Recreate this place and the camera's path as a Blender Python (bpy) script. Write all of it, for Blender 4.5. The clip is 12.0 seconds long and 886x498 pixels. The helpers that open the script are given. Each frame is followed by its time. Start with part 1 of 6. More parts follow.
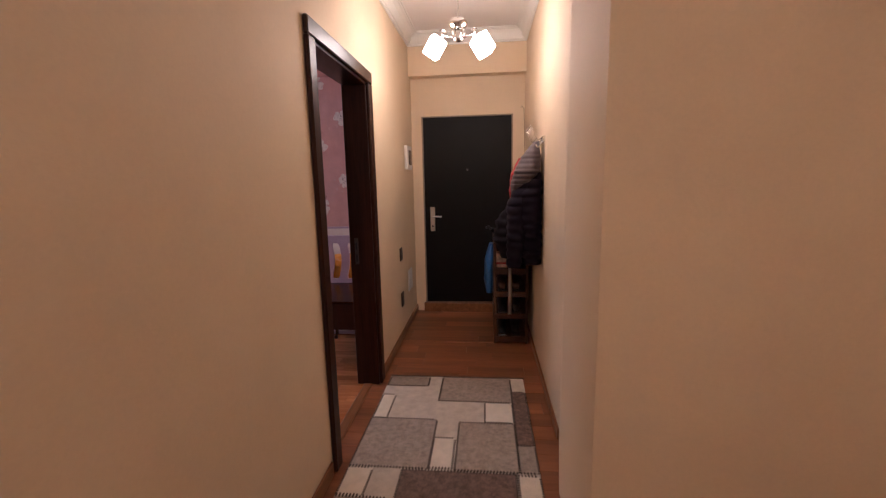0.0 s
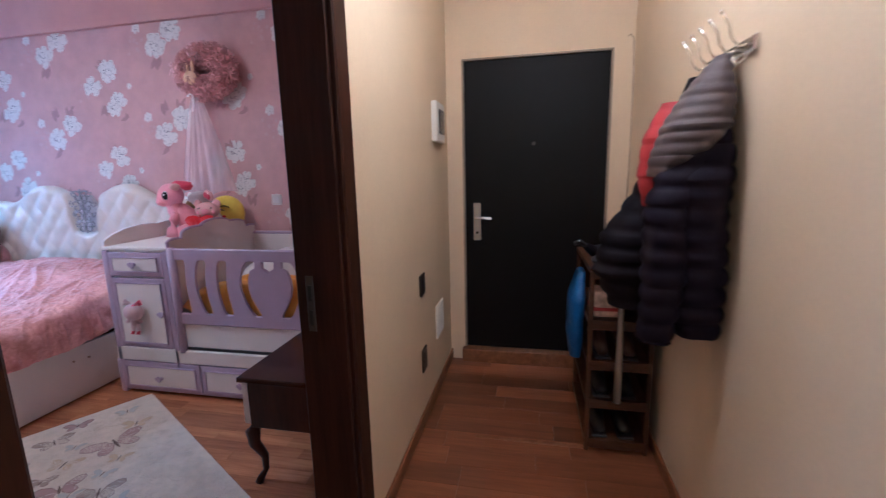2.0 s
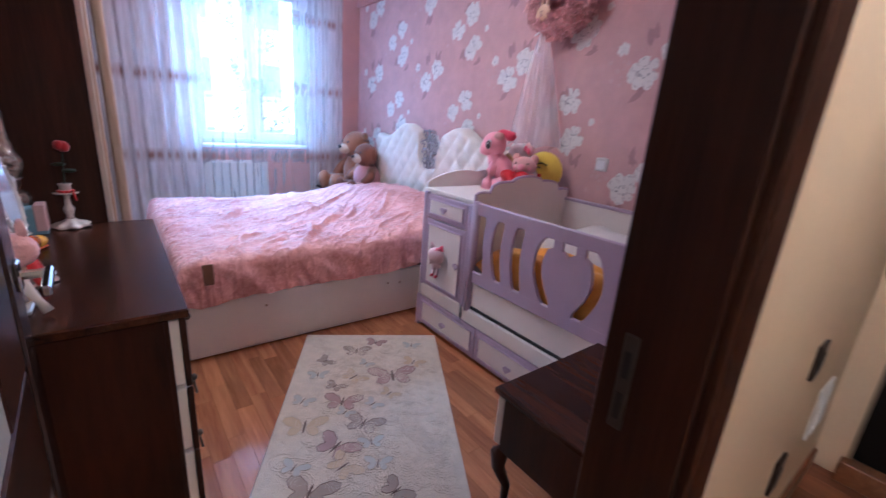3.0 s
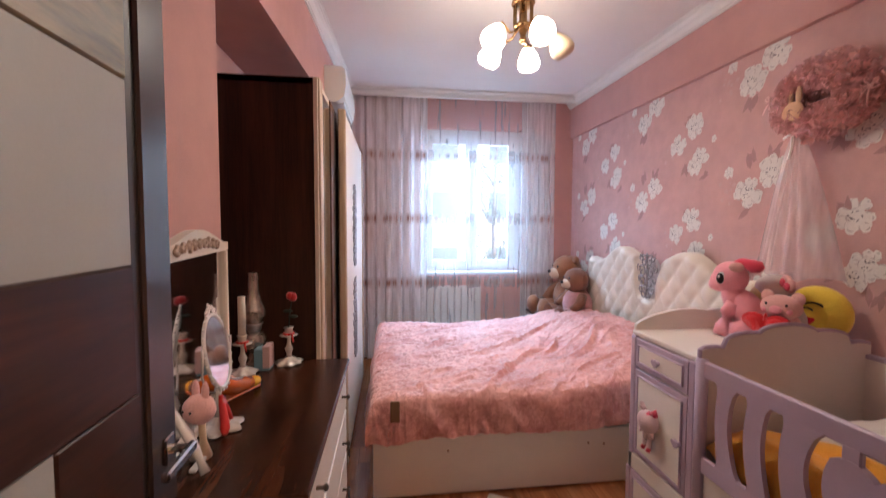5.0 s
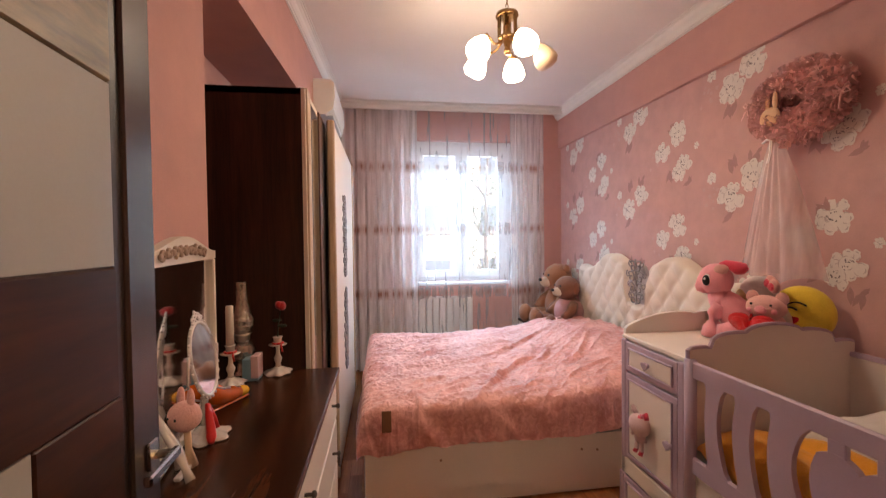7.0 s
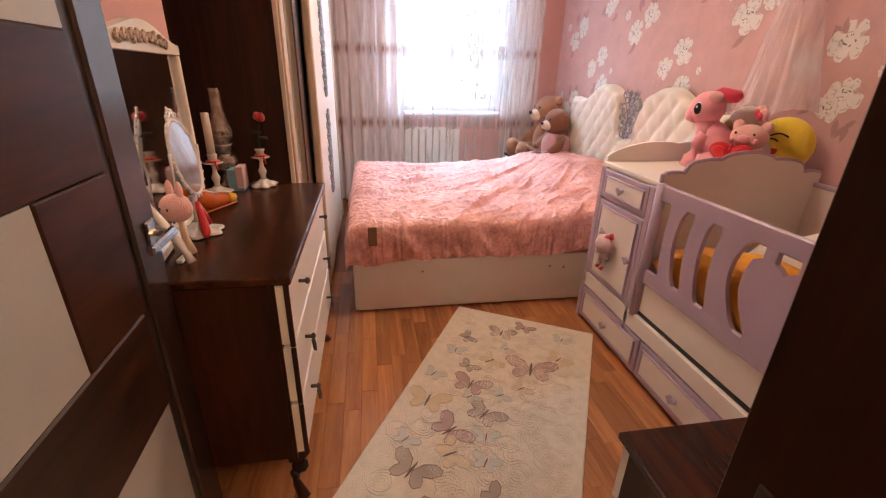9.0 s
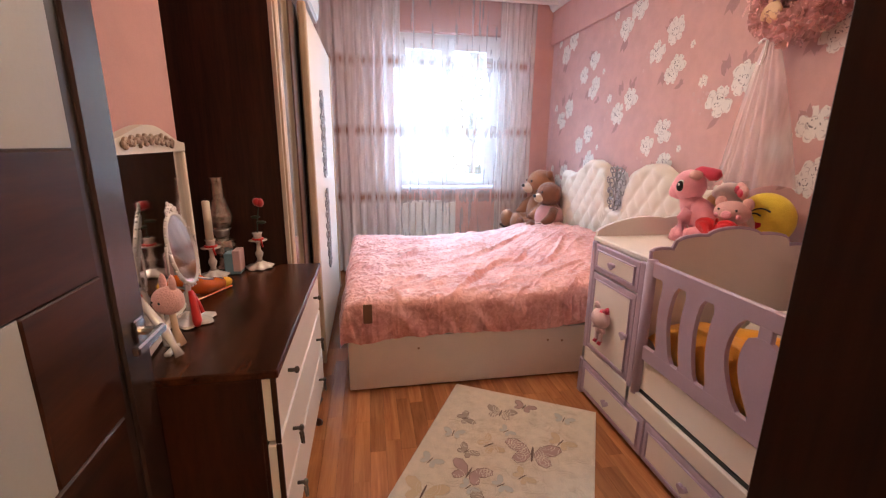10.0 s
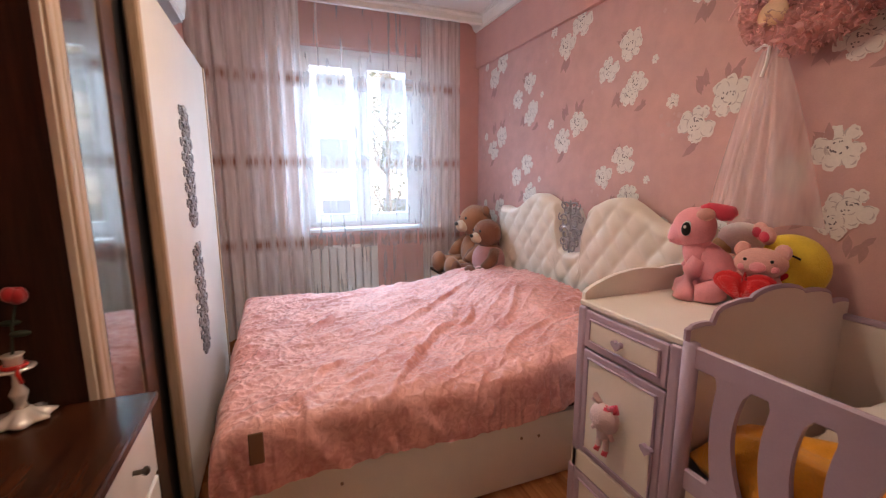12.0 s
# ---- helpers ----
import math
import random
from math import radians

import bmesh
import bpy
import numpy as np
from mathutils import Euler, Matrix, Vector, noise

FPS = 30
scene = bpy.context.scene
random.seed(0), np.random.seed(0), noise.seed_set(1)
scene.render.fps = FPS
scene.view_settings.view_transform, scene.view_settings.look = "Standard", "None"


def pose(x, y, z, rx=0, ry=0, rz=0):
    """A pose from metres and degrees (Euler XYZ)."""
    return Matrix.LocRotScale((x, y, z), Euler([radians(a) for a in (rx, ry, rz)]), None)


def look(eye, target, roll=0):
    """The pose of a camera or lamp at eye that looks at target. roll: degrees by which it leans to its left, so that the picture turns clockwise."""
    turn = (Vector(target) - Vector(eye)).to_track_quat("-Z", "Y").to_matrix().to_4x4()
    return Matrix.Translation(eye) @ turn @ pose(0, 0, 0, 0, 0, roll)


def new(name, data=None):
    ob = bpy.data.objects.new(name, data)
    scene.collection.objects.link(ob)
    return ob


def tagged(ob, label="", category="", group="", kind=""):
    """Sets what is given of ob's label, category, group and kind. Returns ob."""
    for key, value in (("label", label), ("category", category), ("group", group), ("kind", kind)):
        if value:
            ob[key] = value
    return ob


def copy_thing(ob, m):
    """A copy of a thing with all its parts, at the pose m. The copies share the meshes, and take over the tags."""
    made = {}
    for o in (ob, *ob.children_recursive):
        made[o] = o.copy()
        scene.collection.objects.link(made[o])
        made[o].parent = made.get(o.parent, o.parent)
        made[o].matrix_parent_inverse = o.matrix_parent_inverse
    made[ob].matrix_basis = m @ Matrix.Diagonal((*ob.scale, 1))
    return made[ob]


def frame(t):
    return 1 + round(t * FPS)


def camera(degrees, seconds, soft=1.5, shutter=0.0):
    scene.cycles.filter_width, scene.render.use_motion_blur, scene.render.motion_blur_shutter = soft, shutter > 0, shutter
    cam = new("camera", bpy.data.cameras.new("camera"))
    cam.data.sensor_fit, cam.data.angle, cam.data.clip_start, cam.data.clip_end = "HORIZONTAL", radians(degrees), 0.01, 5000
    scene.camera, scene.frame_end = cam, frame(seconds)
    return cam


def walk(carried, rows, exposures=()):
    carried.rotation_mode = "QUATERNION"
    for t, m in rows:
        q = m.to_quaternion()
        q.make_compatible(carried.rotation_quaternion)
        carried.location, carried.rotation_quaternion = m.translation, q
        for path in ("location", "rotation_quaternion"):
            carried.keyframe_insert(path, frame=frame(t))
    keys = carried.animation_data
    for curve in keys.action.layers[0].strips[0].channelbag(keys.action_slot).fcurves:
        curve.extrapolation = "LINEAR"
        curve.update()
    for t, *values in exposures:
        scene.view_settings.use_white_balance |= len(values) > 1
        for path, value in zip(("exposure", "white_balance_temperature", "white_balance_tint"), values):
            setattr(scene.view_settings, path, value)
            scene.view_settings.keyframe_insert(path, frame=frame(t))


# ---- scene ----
cam = camera(92.6, 12.0, soft=1.2, shutter=0.2)
PATH = [
    (0, (0.169, 0.514, 1.436), (-0.032, 2.477, 1.111), -1.2),
    (0.5, (0.107, 0.971, 1.416), (-0.056, 2.941, 1.114), -1.5),
    (1, (0.158, 1.351, 1.404), (-0.003, 3.321, 1.104), -1.5),
    (1.5, (0.086, 1.713, 1.384), (-0.071, 3.681, 1.063), -1.3),
    (2, (-0.032, 2.117, 1.363), (-0.437, 4.043, 1.003), -1.4),
    (2.5, (-0.129, 2.384, 1.387), (-1.223, 4.004, 0.964), -0.6),
    (2.8, (-0.268, 2.541, 1.363), (-1.643, 3.912, 0.881), 2.9),
    (3, (-0.408, 2.635, 1.367), (-1.911, 3.822, 0.791), 4.4),
    (3.2, (-0.492, 2.663, 1.432), (-2.11, 3.615, 0.743), 2.1),
    (4.8, (-0.557, 2.929, 1.472), (-2.519, 3.176, 1.172), -0.0),
    (5, (-0.555, 2.933, 1.501), (-2.537, 3.182, 1.392), 0.2),
    (5.5, (-0.539, 2.939, 1.578), (-2.511, 3.184, 1.798), 0.8),
    (6, (-0.546, 2.934, 1.571), (-2.517, 3.191, 1.795), 0.1),
    (6.5, (-0.549, 2.946, 1.528), (-2.524, 3.207, 1.705), -0.8),
    (7, (-0.54, 2.95, 1.469), (-2.519, 3.233, 1.423), -0.7),
    (7.5, (-0.53, 2.944, 1.422), (-2.486, 3.26, 1.152), -0.3),
    (7.7, (-0.525, 2.946, 1.411), (-2.475, 3.27, 1.107), -0.2),
    (9.3, (-0.506, 2.967, 1.372), (-2.302, 3.289, 0.571), 1.8),
    (9.5, (-0.511, 2.975, 1.389), (-2.336, 3.303, 0.657), 1.3),
    (10, (-0.509, 2.988, 1.439), (-2.414, 3.321, 0.963), 0.6),
    (10.5, (-0.537, 2.974, 1.44), (-2.465, 3.289, 1.065), 0.5),
    (11, (-0.736, 2.929, 1.418), (-2.643, 3.419, 1.065), 0.6),
    (11.5, (-1.009, 2.915, 1.413), (-2.85, 3.619, 1.073), -0.3),
    (12, (-1.279, 3.081, 1.448), (-3.116, 3.798, 1.114), -0.2),
]
walk(cam, [(t, look(eye, target, roll)) for t, eye, target, roll in PATH],
     exposures=[(0.0, 1.76, 5250, 25), (1.0, 1.88, 4480, 14), (1.5, 1.9, 4420, 13), (2.0, 2.0, 4280, 12), (2.5, 2.24, 4230, 12), (3.0, 2.16, 4420, 14), (4.8, 2.05, 5700, 14), (5.5, 1.8, 6200, 14),
                (7.5, 1.9, 7200, 19), (9.5, 2.35, 6900, 20), (10.5, 2.05, 6250, 15), (12.0, 1.76, 6750, 17)])

# ---- world, sun and window light ----
SUN_EL, SUN_ROT = radians(42), radians(60)
world = bpy.data.worlds.new("sky")
scene.world = world
world.use_nodes = True
wn = world.node_tree.nodes
sky = wn.new("ShaderNodeTexSky")
sky.sky_type, sky.sun_disc, sky.sun_elevation, sky.sun_rotation = "NISHITA", False, SUN_EL, SUN_ROT
wn["Background"].inputs[1].default_value = 0.10
world.node_tree.links.new(sky.outputs[0], wn["Background"].inputs[0])
sun = new("sun", bpy.data.lights.new("sun", "SUN"))
sun.data.energy, sun.data.angle, sun.data.color = 2.2, radians(0.5), (1.0, 0.95, 0.88)
sun.matrix_world = look((30 * math.cos(SUN_EL) * math.sin(SUN_ROT), 30 * math.cos(SUN_EL) * math.cos(SUN_ROT), 30 * math.sin(SUN_EL)), (0, 0, 0))
daylight = new("window_daylight", bpy.data.lights.new("window_daylight", "AREA"))
daylight.data.shape, daylight.data.size, daylight.data.size_y = "RECTANGLE", 1.7, 1.2
daylight.data.energy, daylight.data.color = 98, (0.50, 0.76, 1.0)
daylight.matrix_world = look((-6.25, 3.87, 3.28), (-5.25, 3.87, 2.2))

skylight = new("window_skylight", bpy.data.lights.new("window_skylight", "AREA"))
skylight.data.shape, skylight.data.size, skylight.data.size_y = "RECTANGLE", 1.2, 2.0
skylight.data.energy, skylight.data.color = 80, (0.55, 0.78, 1.0)
skylight.matrix_world = look((-6.35, 5.75, 2.0), (-5.3, 3.2, 1.7))


# ---- materials ----
def nodes_of(name):
    m = bpy.data.materials.new(name)
    m.use_nodes = True
    return m, m.node_tree.nodes, m.node_tree.links, m.node_tree.nodes["Principled BSDF"]


def coords(n, l, scale=(1, 1, 1), spread=0.0):
    tc, mp = n.new("ShaderNodeTexCoord"), n.new("ShaderNodeMapping")
    mp.inputs["Scale"].default_value = scale
    l.new(tc.outputs["Object"], mp.inputs["Vector"])
    if spread:
        oi, mul = n.new("ShaderNodeObjectInfo"), n.new("ShaderNodeMath")
        mul.operation, mul.inputs[1].default_value = "MULTIPLY", spread
        l.new(oi.outputs["Random"], mul.inputs[0])
        l.new(mul.outputs[0], mp.inputs["Location"])
    return mp.outputs["Vector"]


def ramp(n, stops):
    r = n.new("ShaderNodeValToRGB")
    e = r.color_ramp.elements
    while len(e) < len(stops):
        e.new(0.5)
    for k, (p, c) in enumerate(stops):
        e[k].position, e[k].color = p, (*c, 1)
    return r


def noise_tex(n, l, vec, scale, detail=4, rough=0.55, distort=0.0):
    t = n.new("ShaderNodeTexNoise")
    t.inputs["Scale"].default_value, t.inputs["Detail"].default_value = scale, detail
    t.inputs["Roughness"].default_value, t.inputs["Distortion"].default_value = rough, distort
    l.new(vec, t.inputs["Vector"])
    return t.outputs["Fac"]


def bump_of(n, l, b, height, strength, dist):
    u = n.new("ShaderNodeBump")
    u.inputs["Strength"].default_value, u.inputs["Distance"].default_value = strength, dist
    l.new(height, u.inputs["Height"])
    l.new(u.outputs[0], b.inputs["Normal"])


def shade(c, k):
    return tuple(min(1.0, v * k) for v in c)


def mat(name, col, rough=0.5, metal=0.0, fine=180, coarse=5, vary=0.10, bump=0.12, depth=0.002, coat=0.0, sheen=0.0, spec=0.5):
    """Painted, plastic, metal or cloth surface: two scales of tone, fine relief."""
    m, n, l, b = nodes_of(name)
    v = coords(n, l)
    big, small = noise_tex(n, l, v, coarse), noise_tex(n, l, v, fine, 3)
    mix = n.new("ShaderNodeMath")
    mix.operation = "ADD"
    half = n.new("ShaderNodeMath")
    half.operation, half.inputs[1].default_value = "MULTIPLY", 0.5
    l.new(small, half.inputs[0]), l.new(big, mix.inputs[0]), l.new(half.outputs[0], mix.inputs[1])
    r = ramp(n, [(0.45, shade(col, 1 - vary)), (1.05, shade(col, 1 + vary))])
    l.new(mix.outputs[0], r.inputs[0]), l.new(r.outputs[0], b.inputs["Base Color"])
    rr = n.new("ShaderNodeMapRange")
    rr.inputs["To Min"].default_value, rr.inputs["To Max"].default_value = max(0.02, rough - 0.08), min(1, rough + 0.08)
    l.new(big, rr.inputs[0]), l.new(rr.outputs[0], b.inputs["Roughness"])
    b.inputs["Metallic"].default_value, b.inputs["Coat Weight"].default_value = metal, coat
    b.inputs["Sheen Weight"].default_value, b.inputs["Specular IOR Level"].default_value = sheen, spec
    bump_of(n, l, b, small, bump, depth)
    return m


def wood(name, dark, light, along="x", grain=14, rough=0.38, spread=0.0, hue=0.0, stretch=14, bump=0.15, spec=0.5):
    """Wood with long grain along one axis; spread varies it from piece to piece."""
    m, n, l, b = nodes_of(name)
    s = {"x": (1 / stretch, 1, 1), "y": (1, 1 / stretch, 1), "z": (1, 1, 1 / stretch)}[along]
    v = coords(n, l, s, spread)
    a, f = noise_tex(n, l, v, grain, 6, 0.6, 0.6), noise_tex(n, l, v, grain * 7, 4, 0.6)
    mix = n.new("ShaderNodeMix")
    mix.inputs["Factor"].default_value = 0.3
    l.new(a, mix.inputs[2]), l.new(f, mix.inputs[3])
    mid = tuple((p + q) / 2 for p, q in zip(dark, light))
    r = ramp(n, [(0.32, dark), (0.5, mid), (0.68, light)])
    l.new(mix.outputs[0], r.inputs[0])
    out = r.outputs[0]
    if spread and hue:
        oi, hs, mr = n.new("ShaderNodeObjectInfo"), n.new("ShaderNodeHueSaturation"), n.new("ShaderNodeMapRange")
        mr.inputs["To Min"].default_value, mr.inputs["To Max"].default_value = 1 - hue, 1 + hue
        l.new(oi.outputs["Random"], mr.inputs[0]), l.new(mr.outputs[0], hs.inputs["Value"]), l.new(out, hs.inputs["Color"])
        out = hs.outputs[0]
    l.new(out, b.inputs["Base Color"])
    b.inputs["Roughness"].default_value, b.inputs["Specular IOR Level"].default_value = rough, spec
    bump_of(n, l, b, f, bump, 0.001)
    return m


def glow(name, col, strength):
    m, n, l, b = nodes_of(name)
    b.inputs["Base Color"].default_value = (*col, 1)
    b.inputs["Emission Color"].default_value, b.inputs["Emission Strength"].default_value = (*col, 1), strength
    b.inputs["Roughness"].default_value = 0.3
    return m


def glassy(name, col=(1, 1, 1), rough=0.0, ior=1.45):
    m, n, l, b = nodes_of(name)
    b.inputs["Base Color"].default_value, b.inputs["Roughness"].default_value = (*col, 1), rough
    b.inputs["Transmission Weight"].default_value, b.inputs["IOR"].default_value = 1.0, ior
    return m


def sheer(name, col, cover, bands=(), band_col=(0.3, 0.15, 0.1), band_cover=0.8, fold=60, swing=0.13):
    """Net cloth: part of the light passes straight, part is scattered; woven bands at the given heights."""
    m, n, l, b = nodes_of(name)
    n.remove(b)
    tr, df, tl, add, mx = (n.new("ShaderNode" + k) for k in ("BsdfTransparent", "BsdfDiffuse", "BsdfTranslucent", "MixShader", "MixShader"))
    add.inputs[0].default_value = 0.32
    l.new(df.outputs[0], add.inputs[1]), l.new(tl.outputs[0], add.inputs[2])
    tc, sep = n.new("ShaderNodeTexCoord"), n.new("ShaderNodeSeparateXYZ")
    l.new(tc.outputs["Object"], sep.inputs[0])
    total = None
    wob = noise_tex(n, l, coords(n, l, (fold, fold, 2)), 1.0, 3)
    for z in bands:
        d = n.new("ShaderNodeMath")
        d.operation, d.inputs[1].default_value = "SUBTRACT", z
        l.new(sep.outputs["Z"], d.inputs[0])
        ab = n.new("ShaderNodeMath")
        ab.operation = "ABSOLUTE"
        l.new(d.outputs[0], ab.inputs[0])
        mr = n.new("ShaderNodeMapRange")
        mr.inputs["From Min"].default_value, mr.inputs["From Max"].default_value = 0.012, 0.075
        mr.inputs["To Min"].default_value, mr.inputs["To Max"].default_value = 1.0, 0.0
        l.new(ab.outputs[0], mr.inputs[0])
        if total is None:
            total = mr.outputs[0]
        else:
            mxm = n.new("ShaderNodeMath")
            mxm.operation = "MAXIMUM"
            l.new(total, mxm.inputs[0]), l.new(mr.outputs[0], mxm.inputs[1])
            total = mxm.outputs[0]
    cov = n.new("ShaderNodeMapRange")
    cov.inputs["From Min"].default_value, cov.inputs["From Max"].default_value = 0.3, 0.7
    cov.inputs["To Min"].default_value, cov.inputs["To Max"].default_value = max(0, cover - swing), min(1, cover + swing)
    l.new(wob, cov.inputs[0])
    fac, colour = cov.outputs[0], None
    if total is not None:
        bm_ = n.new("ShaderNodeMath")
        bm_.operation = "MULTIPLY"
        wr = n.new("ShaderNodeMapRange")
        wr.inputs["From Min"].default_value, wr.inputs["From Max"].default_value = 0.38, 0.62
        l.new(wob, wr.inputs[0])
        l.new(total, bm_.inputs[0]), l.new(wr.outputs[0], bm_.inputs[1])
        mixf = n.new("ShaderNodeMix")
        mixf.inputs[3].default_value = band_cover
        l.new(bm_.outputs[0], mixf.inputs["Factor"]), l.new(fac, mixf.inputs[2])
        fac = mixf.outputs[0]
        mc = n.new("ShaderNodeMix")
        mc.data_type = "RGBA"
        mc.inputs[6].default_value, mc.inputs[7].default_value = (*col, 1), (*band_col, 1)
        l.new(bm_.outputs[0], mc.inputs[0])
        l.new(mc.outputs[2], df.inputs[0]), l.new(mc.outputs[2], tl.inputs[0])
    else:
        df.inputs[0].default_value = tl.inputs[0].default_value = (*col, 1)
    l.new(fac, mx.inputs[0]), l.new(tr.outputs[0], mx.inputs[1]), l.new(add.outputs[0], mx.inputs[2])
    l.new(mx.outputs[0], n["Material Output"].inputs[0])
    return m


M = {
    "hall_wall": mat("cream wall paint", (0.71, 0.56, 0.385), 0.7, fine=90, coarse=2.5, vary=0.05, bump=0.25, depth=0.003),
    "pink_wall": mat("plain pink wallpaper", (0.61, 0.335, 0.30), 0.75, fine=220, coarse=6, vary=0.07, bump=0.3, depth=0.002),
    "rose_wall": mat("rose wallpaper ground", (0.61, 0.362, 0.335), 0.72, fine=260, coarse=9, vary=0.10, bump=0.35, depth=0.002),
    "ceiling": mat("ceiling paint", (0.82, 0.78, 0.75), 0.8, fine=60, coarse=2, vary=0.03, bump=0.1),
    "white": mat("white paint", (0.80, 0.78, 0.74), 0.45, vary=0.04, bump=0.06),
    "cream": mat("cream lacquer", (0.74, 0.66, 0.55), 0.4, vary=0.05, bump=0.05),
    "lacquer": mat("white lacquered board", (0.81, 0.745, 0.685), 0.38, vary=0.04, bump=0.04),
    "lilac": mat("lilac lacquer", (0.46, 0.355, 0.46), 0.4, vary=0.06, bump=0.06),
    "wenge": wood("dark wenge veneer", (0.008, 0.003, 0.002), (0.070, 0.022, 0.010), "z", 14, 0.48, bump=0.4, spec=0.25),
    "wenge_x": wood("dark walnut veneer", (0.004, 0.0015, 0.001), (0.088, 0.027, 0.011), "x", 15, 0.26, stretch=10, spec=0.32),
    "wenge_side": wood("dark walnut side veneer", (0.004, 0.0014, 0.001), (0.075, 0.019, 0.007), "z", 6, 0.45, stretch=6, spec=0.25),
    "casing": wood("dark brown door casing", (0.014, 0.005, 0.003), (0.055, 0.018, 0.009), "z", 16, 0.42, spec=0.2),
    "casing_y": wood("dark brown door head", (0.014, 0.006, 0.004), (0.045, 0.018, 0.010), "y", 16, 0.35),
    # top door rail only: the chandelier's light on it is put into this paler colour
    "oak": wood("grey brown weathered veneer lightened for lamplight", (0.035, 0.022, 0.012), (0.37, 0.255, 0.125), "x", 13, 0.42, stretch=7, bump=0.9, spec=0.35),
    "door_dark": wood("glossy dark door veneer", (0.014, 0.006, 0.004), (0.072, 0.024, 0.012), "x", 9, 0.36, stretch=12, bump=0.25, spec=0.22),
    "door_stile": wood("glossy dark door stile", (0.016, 0.009, 0.007), (0.070, 0.038, 0.028), "z", 18, 0.26, stretch=16, bump=0.3, spec=0.55),
    "plank": wood("laminate strip", (0.25, 0.082, 0.029), (0.54, 0.225, 0.088), "x", 14, 0.24, spread=40, hue=0.26),
    "hall_plank": wood("red brown laminate", (0.135, 0.046, 0.018), (0.30, 0.112, 0.045), "x", 12, 0.30, spread=40, hue=0.30),
    "base_wood": wood("brown baseboard", (0.15, 0.055, 0.02), (0.32, 0.14, 0.055), "y", 20, 0.35),
    "rack_wood": wood("brown rack wood", (0.028, 0.011, 0.006), (0.11, 0.042, 0.018), "x", 18, 0.4),
    "dark_gap": mat("dark joint", (0.09, 0.04, 0.02), 0.8),
    "black_door": mat("black steel door", (0.007, 0.006, 0.006), 0.5, fine=300, coarse=3, vary=0.2, bump=0.2, spec=0.14),
    "chrome": mat("chrome", (0.72, 0.70, 0.68), 0.16, 1.0, bump=0.02),
    "brass": mat("antique brass", (0.33, 0.20, 0.09), 0.28, 1.0, bump=0.04),
    "steel": mat("brushed steel", (0.55, 0.54, 0.52), 0.34, 1.0, bump=0.08),
    "silver_paint": mat("silver ornament paint", (0.33, 0.31, 0.31), 0.35, 0.7, fine=90, vary=0.3, bump=0.4, depth=0.004),
    "gold_grey": mat("tarnished gilt ornament", (0.36, 0.25, 0.17), 0.4, 0.5, fine=90, vary=0.3, bump=0.4, depth=0.004),
    "dark_metal": mat("dark bronze metal", (0.10, 0.085, 0.07), 0.35, 0.9),
    "strike": mat("worn bronze plate", (0.085, 0.07, 0.06), 0.42, 0.6),
    "frame_metal": mat("beige metal frame", (0.30, 0.235, 0.17), 0.5, 0.3),
    "porcelain": mat("pearl silver casting", (0.74, 0.68, 0.63), 0.24, 0.3, fine=60, vary=0.06, bump=0.1, coat=0.4),
    "mirror": mat("mirror", (0.86, 0.87, 0.88), 0.02, 1.0, vary=0.005, bump=0.0),
    "dim_mirror": mat("bronze tinted mirror", (0.36, 0.37, 0.34), 0.03, 1.0, vary=0.005, bump=0.0),
    "glass": glassy("clear glass"),
    "frosted": mat("frosted white glass", (0.40, 0.385, 0.355), 0.55, vary=0.04, bump=0.05),
    "shade_lit": glow("lit opal shade", (1.0, 0.82, 0.60), 6.6),
    "hall_shade_lit": glow("lit frosted shade", (1.0, 0.81, 0.57), 19.0),
    "shade_off": mat("unlit opal shade", (0.75, 0.60, 0.42), 0.3, vary=0.03, bump=0.03),
    "pvc": mat("white window plastic", (0.80, 0.82, 0.84), 0.35, vary=0.02, bump=0.02),
    "radiator": mat("white radiator enamel", (0.78, 0.77, 0.76), 0.35, vary=0.03, bump=0.04),
    "black": mat("black plastic", (0.012, 0.012, 0.013), 0.35),
    "brown_plastic": mat("dark brown plastic", (0.025, 0.014, 0.010), 0.4),
    "grey_screen": mat("grey screen", (0.04, 0.04, 0.045), 0.12),
    # the cloth is white; the daylight's blue is put into this panel's colour
    "curtain": sheer("white net curtain tinted with daylight", (0.89, 0.92, 0.96), 0.24, (0.87, 1.58, 2.27), (0.30, 0.17, 0.13), 0.58, 24, 0.05),
    "curtain_dense": sheer("gathered net curtain", (0.92, 0.92, 0.94), 0.70, (0.87, 1.58, 2.27), (0.36, 0.20, 0.15), 0.85, 20, 0.16),
    "curtain_edge": sheer("folded net curtain edge", (0.92, 0.92, 0.94), 0.50, (0.87, 1.58, 2.27), (0.40, 0.24, 0.20), 0.68, 22, 0.13),
    "tulle": sheer("pink tulle", (0.93, 0.80, 0.80), 0.40, fold=14),
    "tuft": mat("cream padded leather", (0.76, 0.68, 0.58), 0.38, fine=240, vary=0.05, bump=0.15),
    "mattress": mat("white mattress cloth", (0.60, 0.56, 0.55), 0.85),
}


# ---- building helpers ----
def B():
    return bmesh.new()


def box(bm, x0, x1, y0, y1, z0, z1, bevel=0.0, seg=1):
    g = bmesh.ops.create_cube(bm, size=1.0)
    bmesh.ops.scale(bm, vec=(abs(x1 - x0), abs(y1 - y0), abs(z1 - z0)), verts=g["verts"])
    bmesh.ops.translate(bm, vec=((x0 + x1) / 2, (y0 + y1) / 2, (z0 + z1) / 2), verts=g["verts"])
    if bevel:
        ed = list({e for v in g["verts"] for e in v.link_edges})
